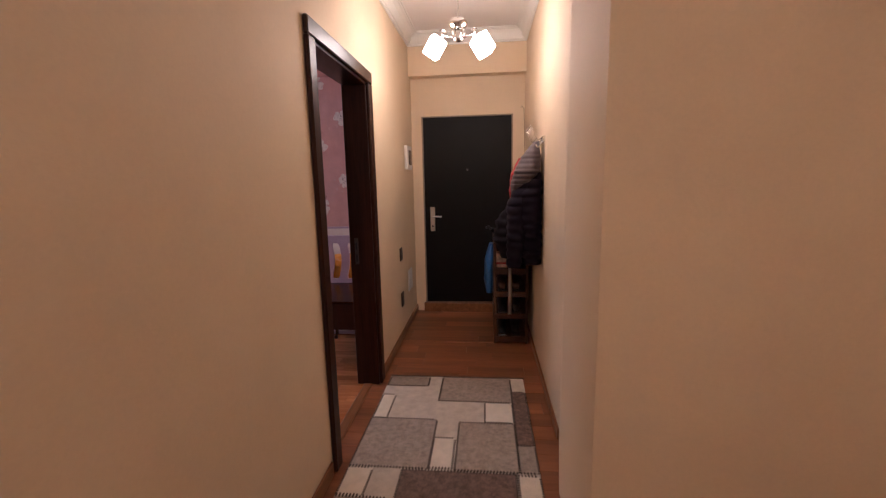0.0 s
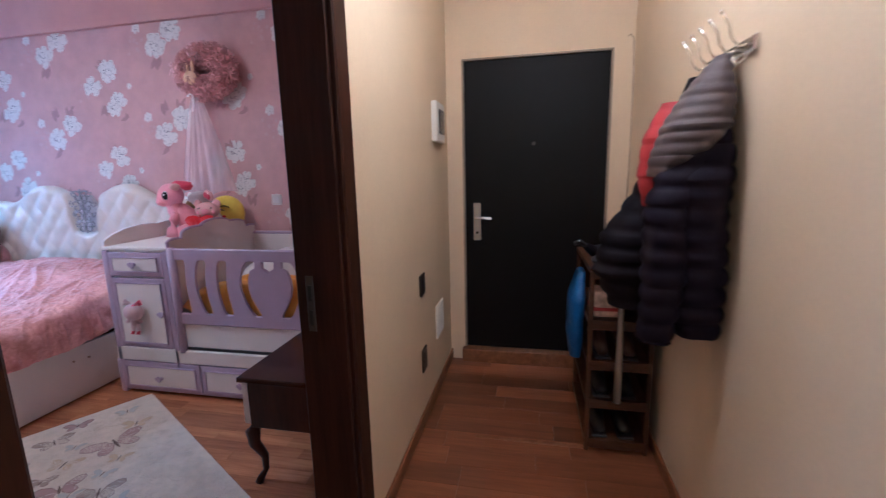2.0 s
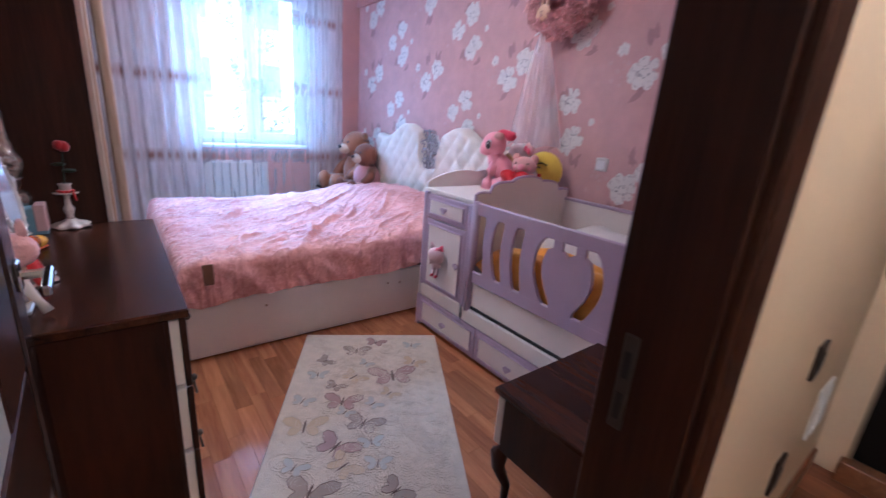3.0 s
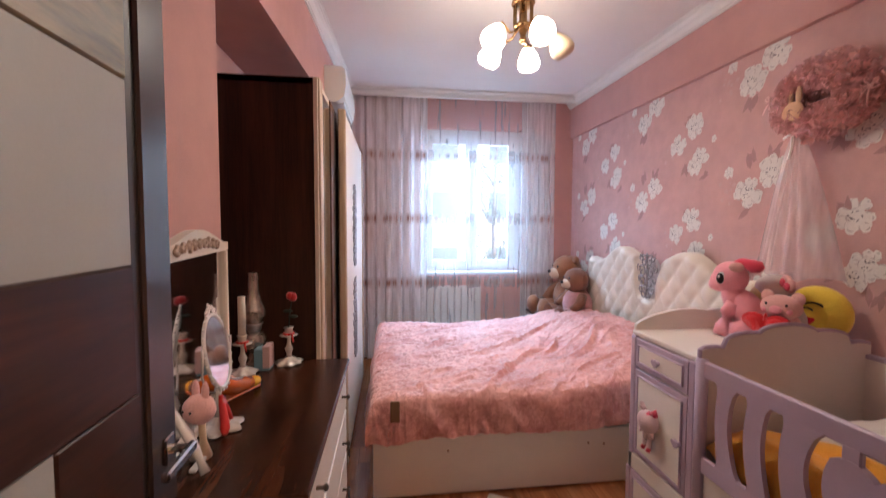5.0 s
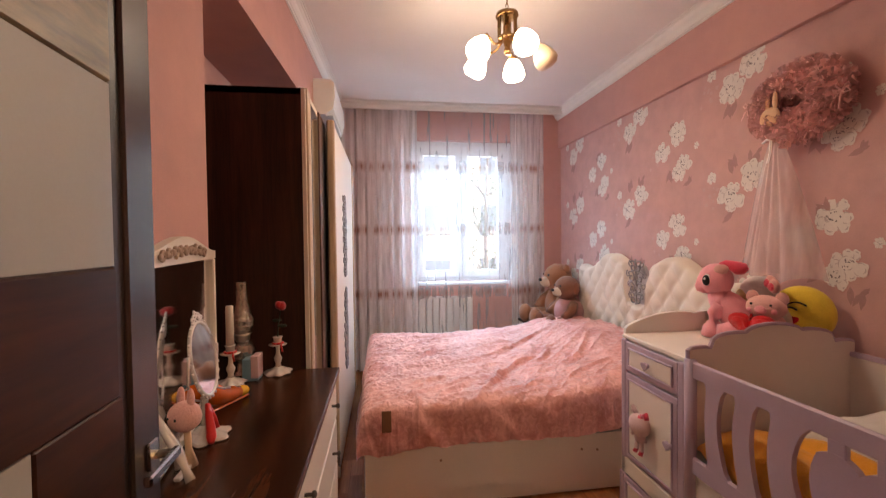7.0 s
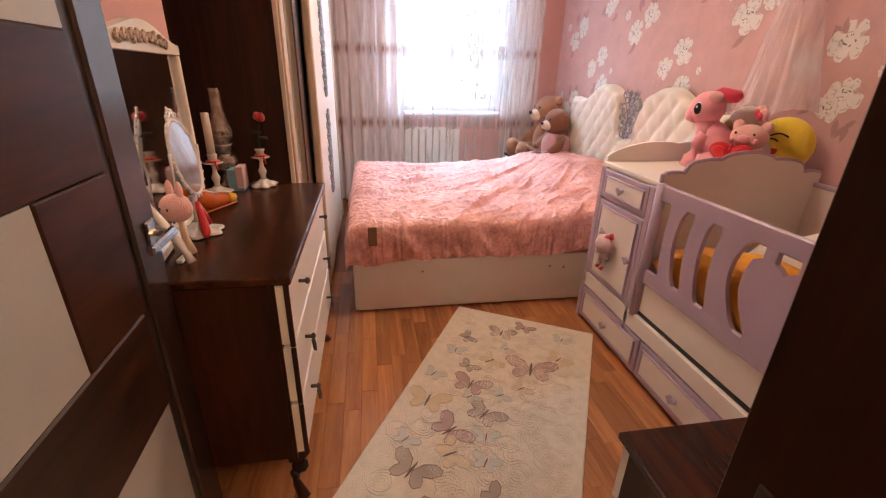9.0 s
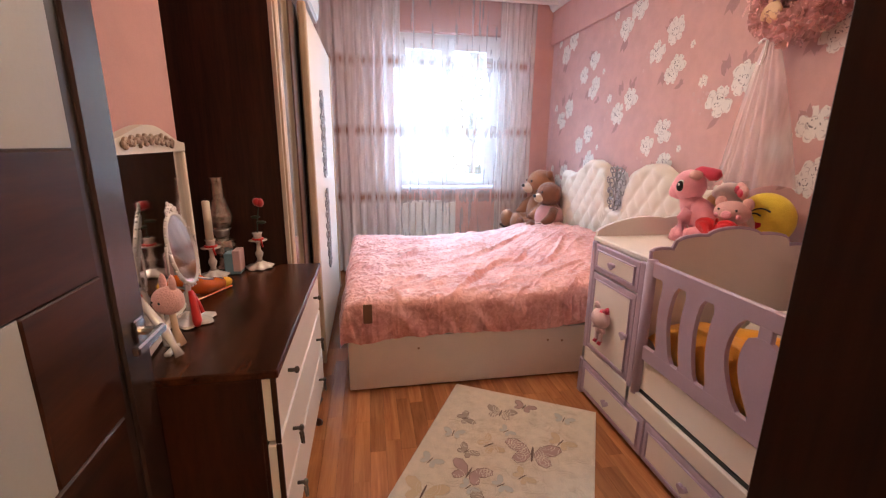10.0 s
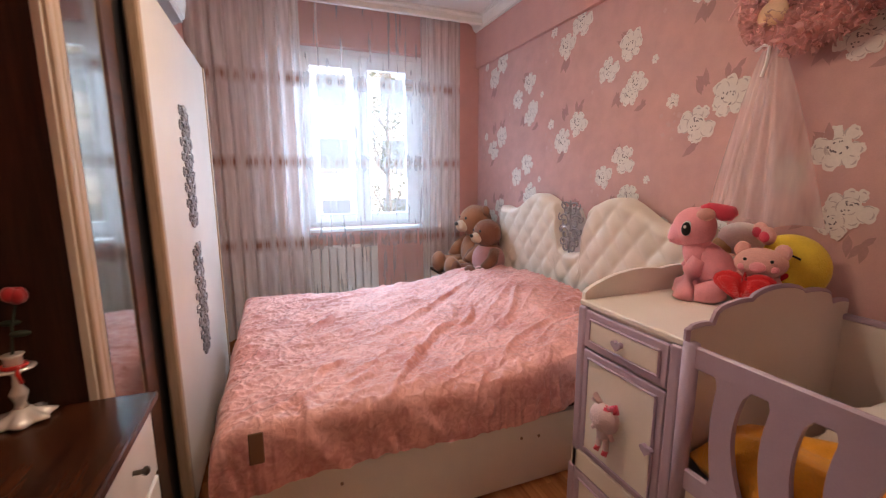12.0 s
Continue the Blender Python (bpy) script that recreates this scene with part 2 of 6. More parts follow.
        bmesh.ops.bevel(bm, geom=ed, offset=bevel, segments=seg, affect="EDGES", profile=0.5)
    return bm


def lathe(bm, profile, at=(0, 0, 0), steps=20, squash=(1, 1)):
    """Turned shape from (radius, height) pairs."""
    rings = []
    for r, z in profile:
        rings.append([bm.verts.new((at[0] + r * squash[0] * math.cos(2 * math.pi * k / steps),
                                    at[1] + r * squash[1] * math.sin(2 * math.pi * k / steps), at[2] + z)) for k in range(steps)])
    for a, b in zip(rings, rings[1:]):
        for k in range(steps):
            bm.faces.new((a[k], a[(k + 1) % steps], b[(k + 1) % steps], b[k]))
    bm.faces.new(rings[0][::-1]), bm.faces.new(rings[-1])
    return bm


def tube(bm, pts, r, steps=8, taper=None):
    """Round bar along points."""
    P = [Vector(p) for p in pts]
    rings = []
    for i, p in enumerate(P):
        d = (P[min(i + 1, len(P) - 1)] - P[max(i - 1, 0)]).normalized()
        u = d.orthogonal().normalized() if abs(d.z) > 0.95 else d.cross(Vector((0, 0, 1))).normalized()
        w = d.cross(u)
        rr = r * (taper[i] if taper else 1)
        rings.append([bm.verts.new(p + rr * (math.cos(2 * math.pi * k / steps) * u + math.sin(2 * math.pi * k / steps) * w)) for k in range(steps)])
    for a, b in zip(rings, rings[1:]):
        for k in range(steps):
            bm.faces.new((a[k], a[(k + 1) % steps], b[(k + 1) % steps], b[k]))
    bm.faces.new(rings[0][::-1]), bm.faces.new(rings[-1])
    return bm


def ball(bm, at, r, squash=(1, 1, 1), seg=16, rings=10):
    g = bmesh.ops.create_uvsphere(bm, u_segments=seg, v_segments=rings, radius=r)
    bmesh.ops.scale(bm, vec=squash, verts=g["verts"])
    bmesh.ops.translate(bm, vec=at, verts=g["verts"])
    return bm


def slab(bm, outline, z0, z1, plane="xy"):
    """Flat board with the given outline (2D points), from z0 to z1 along the third axis."""
    def put(p, z):
        return {"xy": (p[0], p[1], z), "xz": (p[0], z, p[1]), "yz": (z, p[0], p[1])}[plane]
    lo, hi = [bm.verts.new(put(p, z0)) for p in outline], [bm.verts.new(put(p, z1)) for p in outline]
    k = len(outline)
    fa, fb = bm.faces.new(lo[::-1]), bm.faces.new(hi)
    for i in range(k):
        bm.faces.new((lo[i], lo[(i + 1) % k], hi[(i + 1) % k], hi[i]))
    bmesh.ops.recalc_face_normals(bm, faces=list(bm.faces))
    bmesh.ops.triangulate(bm, faces=[fa, fb])
    return bm


def link(name, bm, material, smooth=False):
    me = bpy.data.meshes.new(name)
    bmesh.ops.recalc_face_normals(bm, faces=list(bm.faces))
    bm.to_mesh(me)
    bm.free()
    me.materials.append(material)
    if smooth:
        for p in me.polygons:
            p.use_smooth = True
    return new(name, me)


def part(name, bm, material, parent, label="", smooth=False):
    ob = link(name, bm, material, smooth)
    ob.parent = parent
    return tagged(ob, label)


def thing(name, label, category, at=(0, 0, 0), turn=0.0, group="", kind=""):
    ob = new(name)
    ob.empty_display_size = 0.1
    ob.matrix_basis = pose(*at, 0, 0, turn)
    return tagged(ob, label, category, group, kind)


def structure(name, bm, material, label, category):
    return tagged(link(name, bm, material), label, category, kind="structure")


# ---- plan ----
HALL_X, ROOM_X = -0.595, -0.745        # two faces of the wall between hall and bedroom
NORTH, WEST, SOUTH, NICHE = 5.07, -5.36, 2.28, 2.03
CEIL, HALL_CEIL = 2.95, 2.84
DOOR_A, DOOR_B, DOOR_H = 2.437, 3.28, 2.045
RIGHT = 0.57

# ---- large structure ----
b = B()
box(b, ROOM_X, HALL_X, -1.3, DOOR_A - 0.04, 0, 3.0), box(b, ROOM_X, HALL_X, DOOR_B + 0.04, 5.3, 0, 3.0)
box(b, ROOM_X, HALL_X, DOOR_A - 0.04, DOOR_B + 0.04, DOOR_H + 0.04, 3.0)
for f in b.faces:
    f.material_index = 1 if f.normal.x < -0.5 else 0
wall_between = structure("wall_between", b, M["hall_wall"], "cream painted hall wall, pink on the bedroom side", "wall")
wall_between.data.materials.append(M["pink_wall"])

b = B()
box(b, HALL_X, -0.485, 5.02, 5.25, 0, 3.0), box(b, 0.445, 1.0, 5.02, 5.25, 0, 3.0), box(b, -0.485, 0.445, 5.02, 5.25, 2.07, 3.0)
structure("wall_hall_end", b, M["hall_wall"], "cream painted end wall around the entrance door", "wall")
b = B()
box(b, HALL_X, 1.0, 4.90, 5.02, 2.452, 2.99)
structure("wall_hall_beam", b, M["hall_wall"], "cream painted beam above the entrance door", "beam")
b = B()
slab(b, [(RIGHT, 5.02), (RIGHT, 2.72), (0.50, 2.30), (0.50, 1.76), (1.7, 1.76), (1.7, 1.9), (0.9, 1.9), (0.9, 5.02)], 0, 3.0)
structure("wall_hall_right", b, M["hall_wall"], "cream painted hall wall with a corner", "wall")
b = B()
box(b, 1.7, 1.85, -1.3, 1.9, 0, 3.0), box(b, ROOM_X, 1.85, -1.45, -1.3, 0, 3.0)
structure("wall_hall_back", b, M["hall_wall"], "cream painted walls closing the hall", "wall")
b = B()
box(b, ROOM_X, 1.85, -1.45, 5.25, HALL_CEIL, HALL_CEIL + 0.15)
structure("ceiling_hall", b, M["ceiling"], "white painted hall ceiling", "ceiling")

b = B()
box(b, -5.6, ROOM_X, NORTH, 5.3, 0, 3.0)
wall_north = structure("wall_north", b, M["rose_wall"], "pink wallpaper wall with white printed roses", "wall")
b = B()
box(b, WEST, ROOM_X, 5.035, NORTH, 2.525, 2.99, 0.004)
structure("wall_north_beam", b, M["pink_wall"], "plain pink band above the flowered wallpaper", "beam")
b = B()
WY0, WY1, WZ0, WZ1, GAP1 = 3.28, 4.45, 0.985, 2.60, 4.80
box(b, -5.6, WEST, 1.8, WY0, 0, 3.0), box(b, -5.6, WEST, GAP1, 5.3, 0, 3.0), box(b, -5.6, WEST, WY0, GAP1, 0, WZ0), box(b, -5.6, WEST, WY0, GAP1, WZ1, 3.0)
structure("wall_west", b, M["pink_wall"], "pink wall with the window opening", "wall")
b = B()
box(b, -2.30, ROOM_X, 1.9, SOUTH, 0, 3.0), box(b, WEST, -2.30, 1.85, NICHE, 0, 3.0)
structure("wall_south", b, M["pink_wall"], "plain pink wall with a wardrobe niche", "wall")
b = B()
slab(b, [(WEST, NICHE), (-2.30, NICHE), (-2.30, SOUTH), (ROOM_X, SOUTH), (ROOM_X, 2.315), (WEST, 2.50)], 2.455, 2.99)
structure("wall_south_beam", b, M["pink_wall"], "plain pink beam above the wardrobe niche", "beam")
b = B()
box(b, -5.6, ROOM_X, 1.85, 5.3, CEIL, CEIL + 0.12)
structure("ceiling_bedroom", b, M["ceiling"], "white painted bedroom ceiling", "ceiling")


def cornice(name, a, c, z, inward, size=0.09, label="white moulded plaster cornice"):
    """Stepped moulding along the top of a wall from a to c; inward is the unit direction into the room."""
    prof = [(0, 0), (0.16, 0), (0.16, 0.12), (0.28, 0.16), (0.42, 0.38), (0.50, 0.62), (0.72, 0.80), (0.86, 0.84), (0.86, 0.93), (1, 0.93), (1, 1), (0, 1)]
    bm = B()
    ends = []
    for p in (a, c):
        ends.append([bm.verts.new((p[0] + inward[0] * u * size, p[1] + inward[1] * u * size, z - size + v * size)) for u, v in prof])
    k = len(prof)
    for i in range(k):
        bm.faces.new((ends[0][i], ends[0][(i + 1) % k], ends[1][(i + 1) % k], ends[1][i]))
    bm.faces.new(ends[0]), bm.faces.new(ends[1][::-1])
    return structure(name, bm, M["white"], label, "cornice")


cornice("trim_cornice_north", (WEST, 5.035), (ROOM_X, 5.035), CEIL - 0.001, (0, -1))
cornice("trim_cornice_south", (WEST, 2.50), (ROOM_X, 2.315), CEIL - 0.001, (0, 1), 0.075)
cornice("trim_cornice_east", (ROOM_X, 2.40), (ROOM_X, 5.035), CEIL - 0.001, (-1, 0))
cornice("trim_cornice_hall_left", (HALL_X, -1.3), (HALL_X, 4.90), HALL_CEIL - 0.001, (1, 0), 0.11)
cornice("trim_cornice_hall_right", (RIGHT, 2.72), (RIGHT, 4.90), HALL_CEIL - 0.001, (-1, 0), 0.11)
cornice("trim_cornice_hall_end", (HALL_X, 4.90), (RIGHT, 4.90), HALL_CEIL - 0.001, (0, -1), 0.11)
b = B()
box(b, -5.19, -5.15, 2.40, 5.035, 2.875, CEIL, 0.006), box(b, -5.16, -5.10, 2.40, 5.035, 2.92, CEIL, 0.006)
structure("trim_curtain_pelmet", b, M["white"], "white moulding hiding the curtain rail", "cornice")

# baseboards
b = B()
box(b, HALL_X, HALL_X + 0.014, -1.3, DOOR_A - 0.10, 0, 0.075, 0.004), box(b, HALL_X, HALL_X + 0.014, DOOR_B + 0.13, 5.02, 0, 0.075, 0.004)
structure("baseboard_left", b, M["base_wood"], "brown wooden baseboard along the hall wall", "baseboard")
b = B()
box(b, RIGHT - 0.014, RIGHT, 2.70, 5.02, 0, 0.06, 0.004)
structure("baseboard_right", b, M["base_wood"], "brown wooden baseboard along the hall wall", "baseboard")
b = B()
box(b, -2.3, -0.75, SOUTH, SOUTH + 0.014, 0, 0.06, 0.004), box(b, WEST, WEST + 0.014, 2.1, NORTH, 0, 0.06, 0.004), box(b, WEST, ROOM_X, NORTH - 0.014, NORTH, 0, 0.06, 0.004)
structure("baseboard_bedroom", b, M["base_wood"], "brown wooden baseboard round the bedroom", "baseboard")
b = B()
box(b, -5.6, -0.67, 1.85, 5.3, -0.12, -0.010)
floor_bedroom = structure("floor_bedroom", b, M["dark_gap"], "warm brown laminate strip floor", "floor")
b = B()
box(b, -0.67, 1.85, -1.45, 5.25, -0.12, -0.010)
floor_hall = structure("floor_hall", b, M["dark_gap"], "red brown laminate hall floor", "floor")

# doorway frame
frame_2 = thing("door_frame", "dark brown wooden door frame of the bedroom", "door frame", (0, 0, 0), kind="structure")
for s, ya, yb in ((1, DOOR_A - 0.04, DOOR_A), (-1, DOOR_B, DOOR_B + 0.04)):
    part("jamb", box(B(), ROOM_X - 0.004, HALL_X + 0.004, ya, yb, 0, DOOR_H, 0.003), M["casing"], frame_2)
part("head_jamb", box(B(), ROOM_X - 0.004, HALL_X + 0.004, DOOR_A - 0.04, DOOR_B + 0.04, DOOR_H, DOOR_H + 0.04, 0.003), M["casing_y"], frame_2)
for side in (HALL_X, ROOM_X - 0.024):
    w = 0.024 if side == HALL_X else 0.008
    side = HALL_X if side == HALL_X else ROOM_X - w
    part("casing", box(B(), side, side + w, DOOR_A - 0.083, DOOR_A - 0.003, 0, DOOR_H + 0.012, 0.006), M["casing"], frame_2)
    part("casing", box(B(), side, side + w, DOOR_B + 0.012, DOOR_B + 0.10, 0, DOOR_H + 0.012, 0.006), M["casing"], frame_2)
    part("head_casing", box(B(), side, side + w + 0.001, DOOR_A - 0.083, DOOR_B + 0.10, DOOR_H + 0.012, DOOR_H + 0.09, 0.006), M["casing_y"], frame_2)
sp = part("strike_plate", box(B(), -0.716, -0.690, DOOR_B - 0.003, DOOR_B + 0.002, 0.875, 1.055, 0.002), M["strike"], frame_2, "dark metal strike plate")
part("bolt_hole", box(B(), -0.709, -0.697, DOOR_B - 0.0045, DOOR_B + 0.001, 0.895, 0.945), M["black"], sp)
part("latch_hole", box(B(), -0.709, -0.697, DOOR_B - 0.0045, DOOR_B + 0.001, 0.975, 1.025), M["black"], sp)
b = B()
box(b, -0.70, -0.64, DOOR_A, DOOR_B, -0.008, 0.009, 0.004)
structure("trim_threshold", b, M["base_wood"], "brown wooden threshold strip in the doorway", "threshold")

# bedroom door leaf, swung into the room
leaf = thing("door_1", "dark wooden bedroom door with frosted panes, swung open", "door", (-0.752, 2.468, 0), 180 + 2.4, kind="structure")
T = 0.02
part("stile", box(B(), 0.69, 0.80, -T, T, 0.01, 2.04, 0.005), M["door_stile"], leaf)
part("stile", box(B(), 0.0, 0.10, -T, T, 0.01, 2.04, 0.005), M["door_stile"], leaf)
# core coloured near black to give the shadow in the groove by the stile
part("core", box(B(), 0.10, 0.69, -0.011, 0.011, 0.01, 2.04), M["brown_plastic"], leaf, "recessed core darkened for the groove's shadow")
# top rail coloured lighter than the rest, as the chandelier lights it
for z0, z1, m in ((1.765, 2.04, "oak"), (1.18, 1.425, "door_dark"), (0.62, 0.868, "door_dark"), (0.01, 0.28, "door_dark")):
    part("rail", box(B(), 0.10, 0.655, -0.018, 0.018, z0, z1, 0.004), M[m], leaf)
part("board", box(B(), 0.445, 0.665, -0.0172, 0.0172, 0.87, 1.178, 0.003), M["door_dark"], leaf)
part("board", box(B(), 0.10, 0.32, -0.0172, 0.0172, 0.282, 0.618, 0.003), M["door_dark"], leaf)
for u0, u1, z0, z1 in ((0.10, 0.655, 1.427, 1.763), (0.10, 0.443, 0.87, 1.178), (0.322, 0.655, 0.282, 0.618)):
    part("pane", box(B(), u0, u1, -0.014, 0.014, z0, z1), M["frosted"], leaf, "frosted white pane")
for s in (1, -1):
    h = part("rose", box(B(), 0.735, 0.775, s * T, s * (T + 0.008), 0.99, 1.05, 0.003), M["chrome"], leaf, "chrome handle rose")
    tube_ = B()
    tube(tube_, [(0.755, s * T, 1.02), (0.755, s * (T + 0.05), 1.02)], 0.010)
    box(tube_, 0.635, 0.768, s * (T + 0.040), s * (T + 0.056), 1.010, 1.031, 0.004)
    part("lever", tube_, M["chrome"], h, "chrome lever")

# entrance door
entry = thing("door_2", "closed black steel entrance door with a lever handle", "door", (-0.02, 5.02, 0), kind="structure")
part("leaf", box(B(), -0.462, 0.462, 0.010, 0.055, 0.10, 2.066, 0.006), M["black_door"], entry)
for x in (-0.470, 0.456):
    part("frame_side", box(B(), x, x + 0.014, -0.006, 0.02, 0.10, 2.07, 0.002), M["frame_metal"], entry, "thin metal door frame")
part("frame_top", box(B(), -0.47, 0.47, -0.006, 0.02, 2.066, 2.078, 0.002), M["frame_metal"], entry, "thin metal door frame")
pl = part("handle_plate", box(B(), -0.402, -0.350, 0.002, 0.012, 0.885, 1.145, 0.006), M["steel"], entry, "steel handle plate")
b = B()
tube(b, [(-0.376, 0.004, 1.045), (-0.376, -0.045, 1.045)], 0.009)
tube(b, [(-0.378, -0.045, 1.045), (-0.33, -0.047, 1.047), (-0.275, -0.045, 1.043)], 0.009)
part("lever", b, M["steel"], pl)
part("keyhole", lathe(B(), [(0.009, 0), (0.009, 0.004)], (-0.376, 0, 0), 12), M["black"], pl).matrix_basis = pose(0, 0.001, 0.94, 90)
part("peephole", lathe(B(), [(0.012, 0), (0.012, 0.006), (0.006, 0.007)], (0, 0, 0), 14), M["dark_metal"], entry).matrix_basis = pose(0.0, 0.010, 1.53, 90)
b = B()
box(b, -0.505, 0.57, 4.965, 5.06, 0.0, 0.098, 0.004)
structure("trim_door_step", b, M["base_wood"], "brown wooden step under the entrance door", "threshold")
b = B()
box(b, -0.30, 0.24, 4.09, 4.115, 0.0, 0.006, 0.002)
structure("trim_floor_strip", b, M["base_wood"], "wooden strip between two floor sections", "trim")

# window
win = thing("window_1", "white plastic double window overlooking pale buildings", "window", (-5.47, 0, 0), kind="structure")
b = B()
for y0, y1, z0, z1 in ((WY0, WY0 + 0.05, WZ0, WZ1), (WY1 - 0.05, WY1, WZ0, WZ1), (WY0 + 0.05, WY1 - 0.05, WZ0, WZ0 + 0.05), (WY0 + 0.05, WY1 - 0.05, WZ1 - 0.05, WZ1), (3.84, 3.89, WZ0 + 0.05, WZ1 - 0.05)):
    box(b, -0.035, 0.035, y0, y1, z0, z1, 0.004)
part("window_frame", b, M["pvc"], win)
for y0, y1, g0, g1 in ((WY0 + 0.035, 3.868, 3.425, 3.800), (3.876, WY1 - 0.035, 3.945, 4.310)):
    b = B()
    z0, z1, h0, h1 = WZ0 + 0.035, WZ1 - 0.05, 1.105, 2.435
    for c in ((y0, g0, z0, z1), (g1, y1, z0, z1), (g0, g1, z0, h0), (g0, g1, h1, z1)):
        box(b, 0.0, 0.055, *c, 0.006)
    sash = part("sash", b, M["pvc"], win)
    for c in ((g0 - 0.012, g0, h0, h1), (g1, g1 + 0.012, h0, h1), (g0, g1, h0 - 0.012, h0), (g0, g1, h1, h1 + 0.012)):
        part("glazing_bead", box(B(), 0.050, 0.061, *c, 0.003), M["pvc"], sash)
    pane = part("pane", box(B(), 0.020, 0.026, g0, g1, h0, h1), M["glass"], sash, "clear pane")
    pane.visible_shadow = False
part("handle", box(B(), 0.055, 0.085, 3.875, 3.90, 1.68, 1.82, 0.006), M["pvc"], win)
part("side_panel", box(B(), -0.03, 0.032, WY1, GAP1, WZ0, WZ1, 0.004), M["pvc"], win, "white plastic filler panel")
part("window_sill", box(B(), 0.0, 0.20, WY0 - 0.04, GAP1 + 0.02, WZ0 - 0.035, WZ0 - 0.002, 0.008, 2), M["pvc"], win, "white window sill")

# buildings and ground seen through the window
M["facade"] = mat("pale plaster facade", (0.70, 0.66, 0.60), 0.85, fine=6, coarse=0.4, vary=0.08, bump=0.1)
M["far_glass"] = mat("far window glass", (0.20, 0.24, 0.30), 0.1, fine=3)
M["street"] = mat("pale ground", (0.30, 0.28, 0.26), 0.9, fine=4, coarse=0.3)
b = B()
box(b, -80, -5.6, -60, 60, -9.2, -9.0)
structure("ground", b, M["street"], "pale street ground far below the window", "ground")
house = thing("apartment_building", "pale plaster apartment block across the street", "building", (-24, 6, -9.0))
part("wall", box(B(), -8, 0, -22, 22, 0, 17), M["facade"], house)
part("roof", box(B(), -8.3, 0.3, -22.3, 22.3, 17, 17.4), M["facade"], house)
for zf in range(5):
    for k in range(-6, 7):
        w = part("window", box(B(), 0.0, 0.06, k * 3.2 - 0.7, k * 3.2 + 0.7, 1.6 + zf * 3.1, 3.1 + zf * 3.1), M["far_glass"], house)
        part("sill", box(B(), 0.0, 0.16, k * 3.2 - 0.8, k * 3.2 + 0.8, 1.5 + zf * 3.1, 1.58 + zf * 3.1), M["facade"], w)

M["bark"] = mat("pale bark", (0.24, 0.19, 0.15), 0.9, fine=30, coarse=4, vary=0.25, bump=0.6, depth=0.01)
M["pale_leaf"] = mat("young foliage", (0.10, 0.12, 0.05), 0.7, fine=20, vary=0.3)


def street_tree(at, height, seedn):
    """Slender tree with rising limbs, twigs and loose clumps of small leaves."""
    rnd_ = random.Random(seedn)
    t_ = thing("tree", "slender street tree with sparse young leaves", "tree", at)
    trunk = [(0.25 * math.sin(k * 0.7), 0.2 * math.sin(k * 0.5 + 1), height * k / 10) for k in range(11)]
    part("trunk", tube(B(), trunk, 0.16, 8, [1 - 0.085 * k for k in range(11)]), M["bark"], t_, smooth=True)
    leaves_ = B()
    for k in range(22):
        z = height * rnd_.uniform(0.45, 0.98)
        i_ = int(z / height * 10)
        p = Vector(trunk[i_])
        a = rnd_.uniform(0, 6.28)
        d = Vector((math.cos(a), math.sin(a), rnd_.uniform(0.5, 1.3)))
        L = rnd_.uniform(1.2, 2.6) * (1.25 - z / height)
        pts = [p + d * L * u + Vector((0, 0, 0.25 * u * u)) for u in (0, 0.3, 0.6, 1.0)]
        part("limb", tube(B(), pts, 0.045, 6, (1, 0.7, 0.45, 0.2)), M["bark"], t_)
        for q in range(60):
            c = pts[2] + (pts[3] - pts[2]) * rnd_.uniform(-0.6, 1.3) + Vector([rnd_.gauss(0, 0.22) for _ in range(3)])
            u_, v_ = Vector([rnd_.gauss(0, 1) for _ in range(3)]).normalized() * 0.07, Vector([rnd_.gauss(0, 1) for _ in range(3)]).normalized() * 0.045
            leaves_.faces.new([leaves_.verts.new(c + w_) for w_ in (u_, v_, -u_, -v_)])
    tagged(part("crown", leaves_, M["pale_leaf"], t_), kind="stuff")


street_tree((-15.5, 6.9, -9.0), 15.0, 4)
street_tree((-19.0, 9.5, -9.0), 14.0, 9)

# ---- bedroom: large things ----
def leaf_plush(name, dark, light):
    """Plush cloth with an embossed wavy pattern and a soft nap."""
    m, n, l, b = nodes_of(name)
    v = coords(n, l)
    big, wave, small = noise_tex(n, l, v, 4, 4), noise_tex(n, l, v, 30, 2, 0.5, 1.2), noise_tex(n, l, v, 300, 3)
    a1, a2 = n.new("ShaderNodeMath"), n.new("ShaderNodeMath")
    a1.operation, a1.inputs[1].default_value = "MULTIPLY", 0.7
    a2.operation = "ADD"
    l.new(wave, a1.inputs[0]), l.new(a1.outputs[0], a2.inputs[0]), l.new(big, a2.inputs[1])
    # nap highlights and shade painted in: paler on raised emboss, darker in its hollows
    r = ramp(n, [(0.62, dark), (0.84, tuple((p + q) / 2 for p, q in zip(dark, light))), (1.05, light)])
    l.new(a2.outputs[0], r.inputs[0]), l.new(r.outputs[0], b.inputs["Base Color"])
    b.inputs["Roughness"].default_value, b.inputs["Sheen Weight"].default_value, b.inputs["Sheen Roughness"].default_value = 0.50, 0.65, 0.30
    b.inputs["Sheen Tint"].default_value = (1.0, 0.86, 0.86, 1)
    hs, h2 = n.new("ShaderNodeMath"), n.new("ShaderNodeMath")
    hs.operation, h2.operation, h2.inputs[1].default_value = "ADD", "MULTIPLY", 0.25
    l.new(small, h2.inputs[0]), l.new(wave, hs.inputs[0]), l.new(h2.outputs[0], hs.inputs[1])
    bump_of(n, l, b, hs.outputs[0], 0.45, 0.014)
    return m


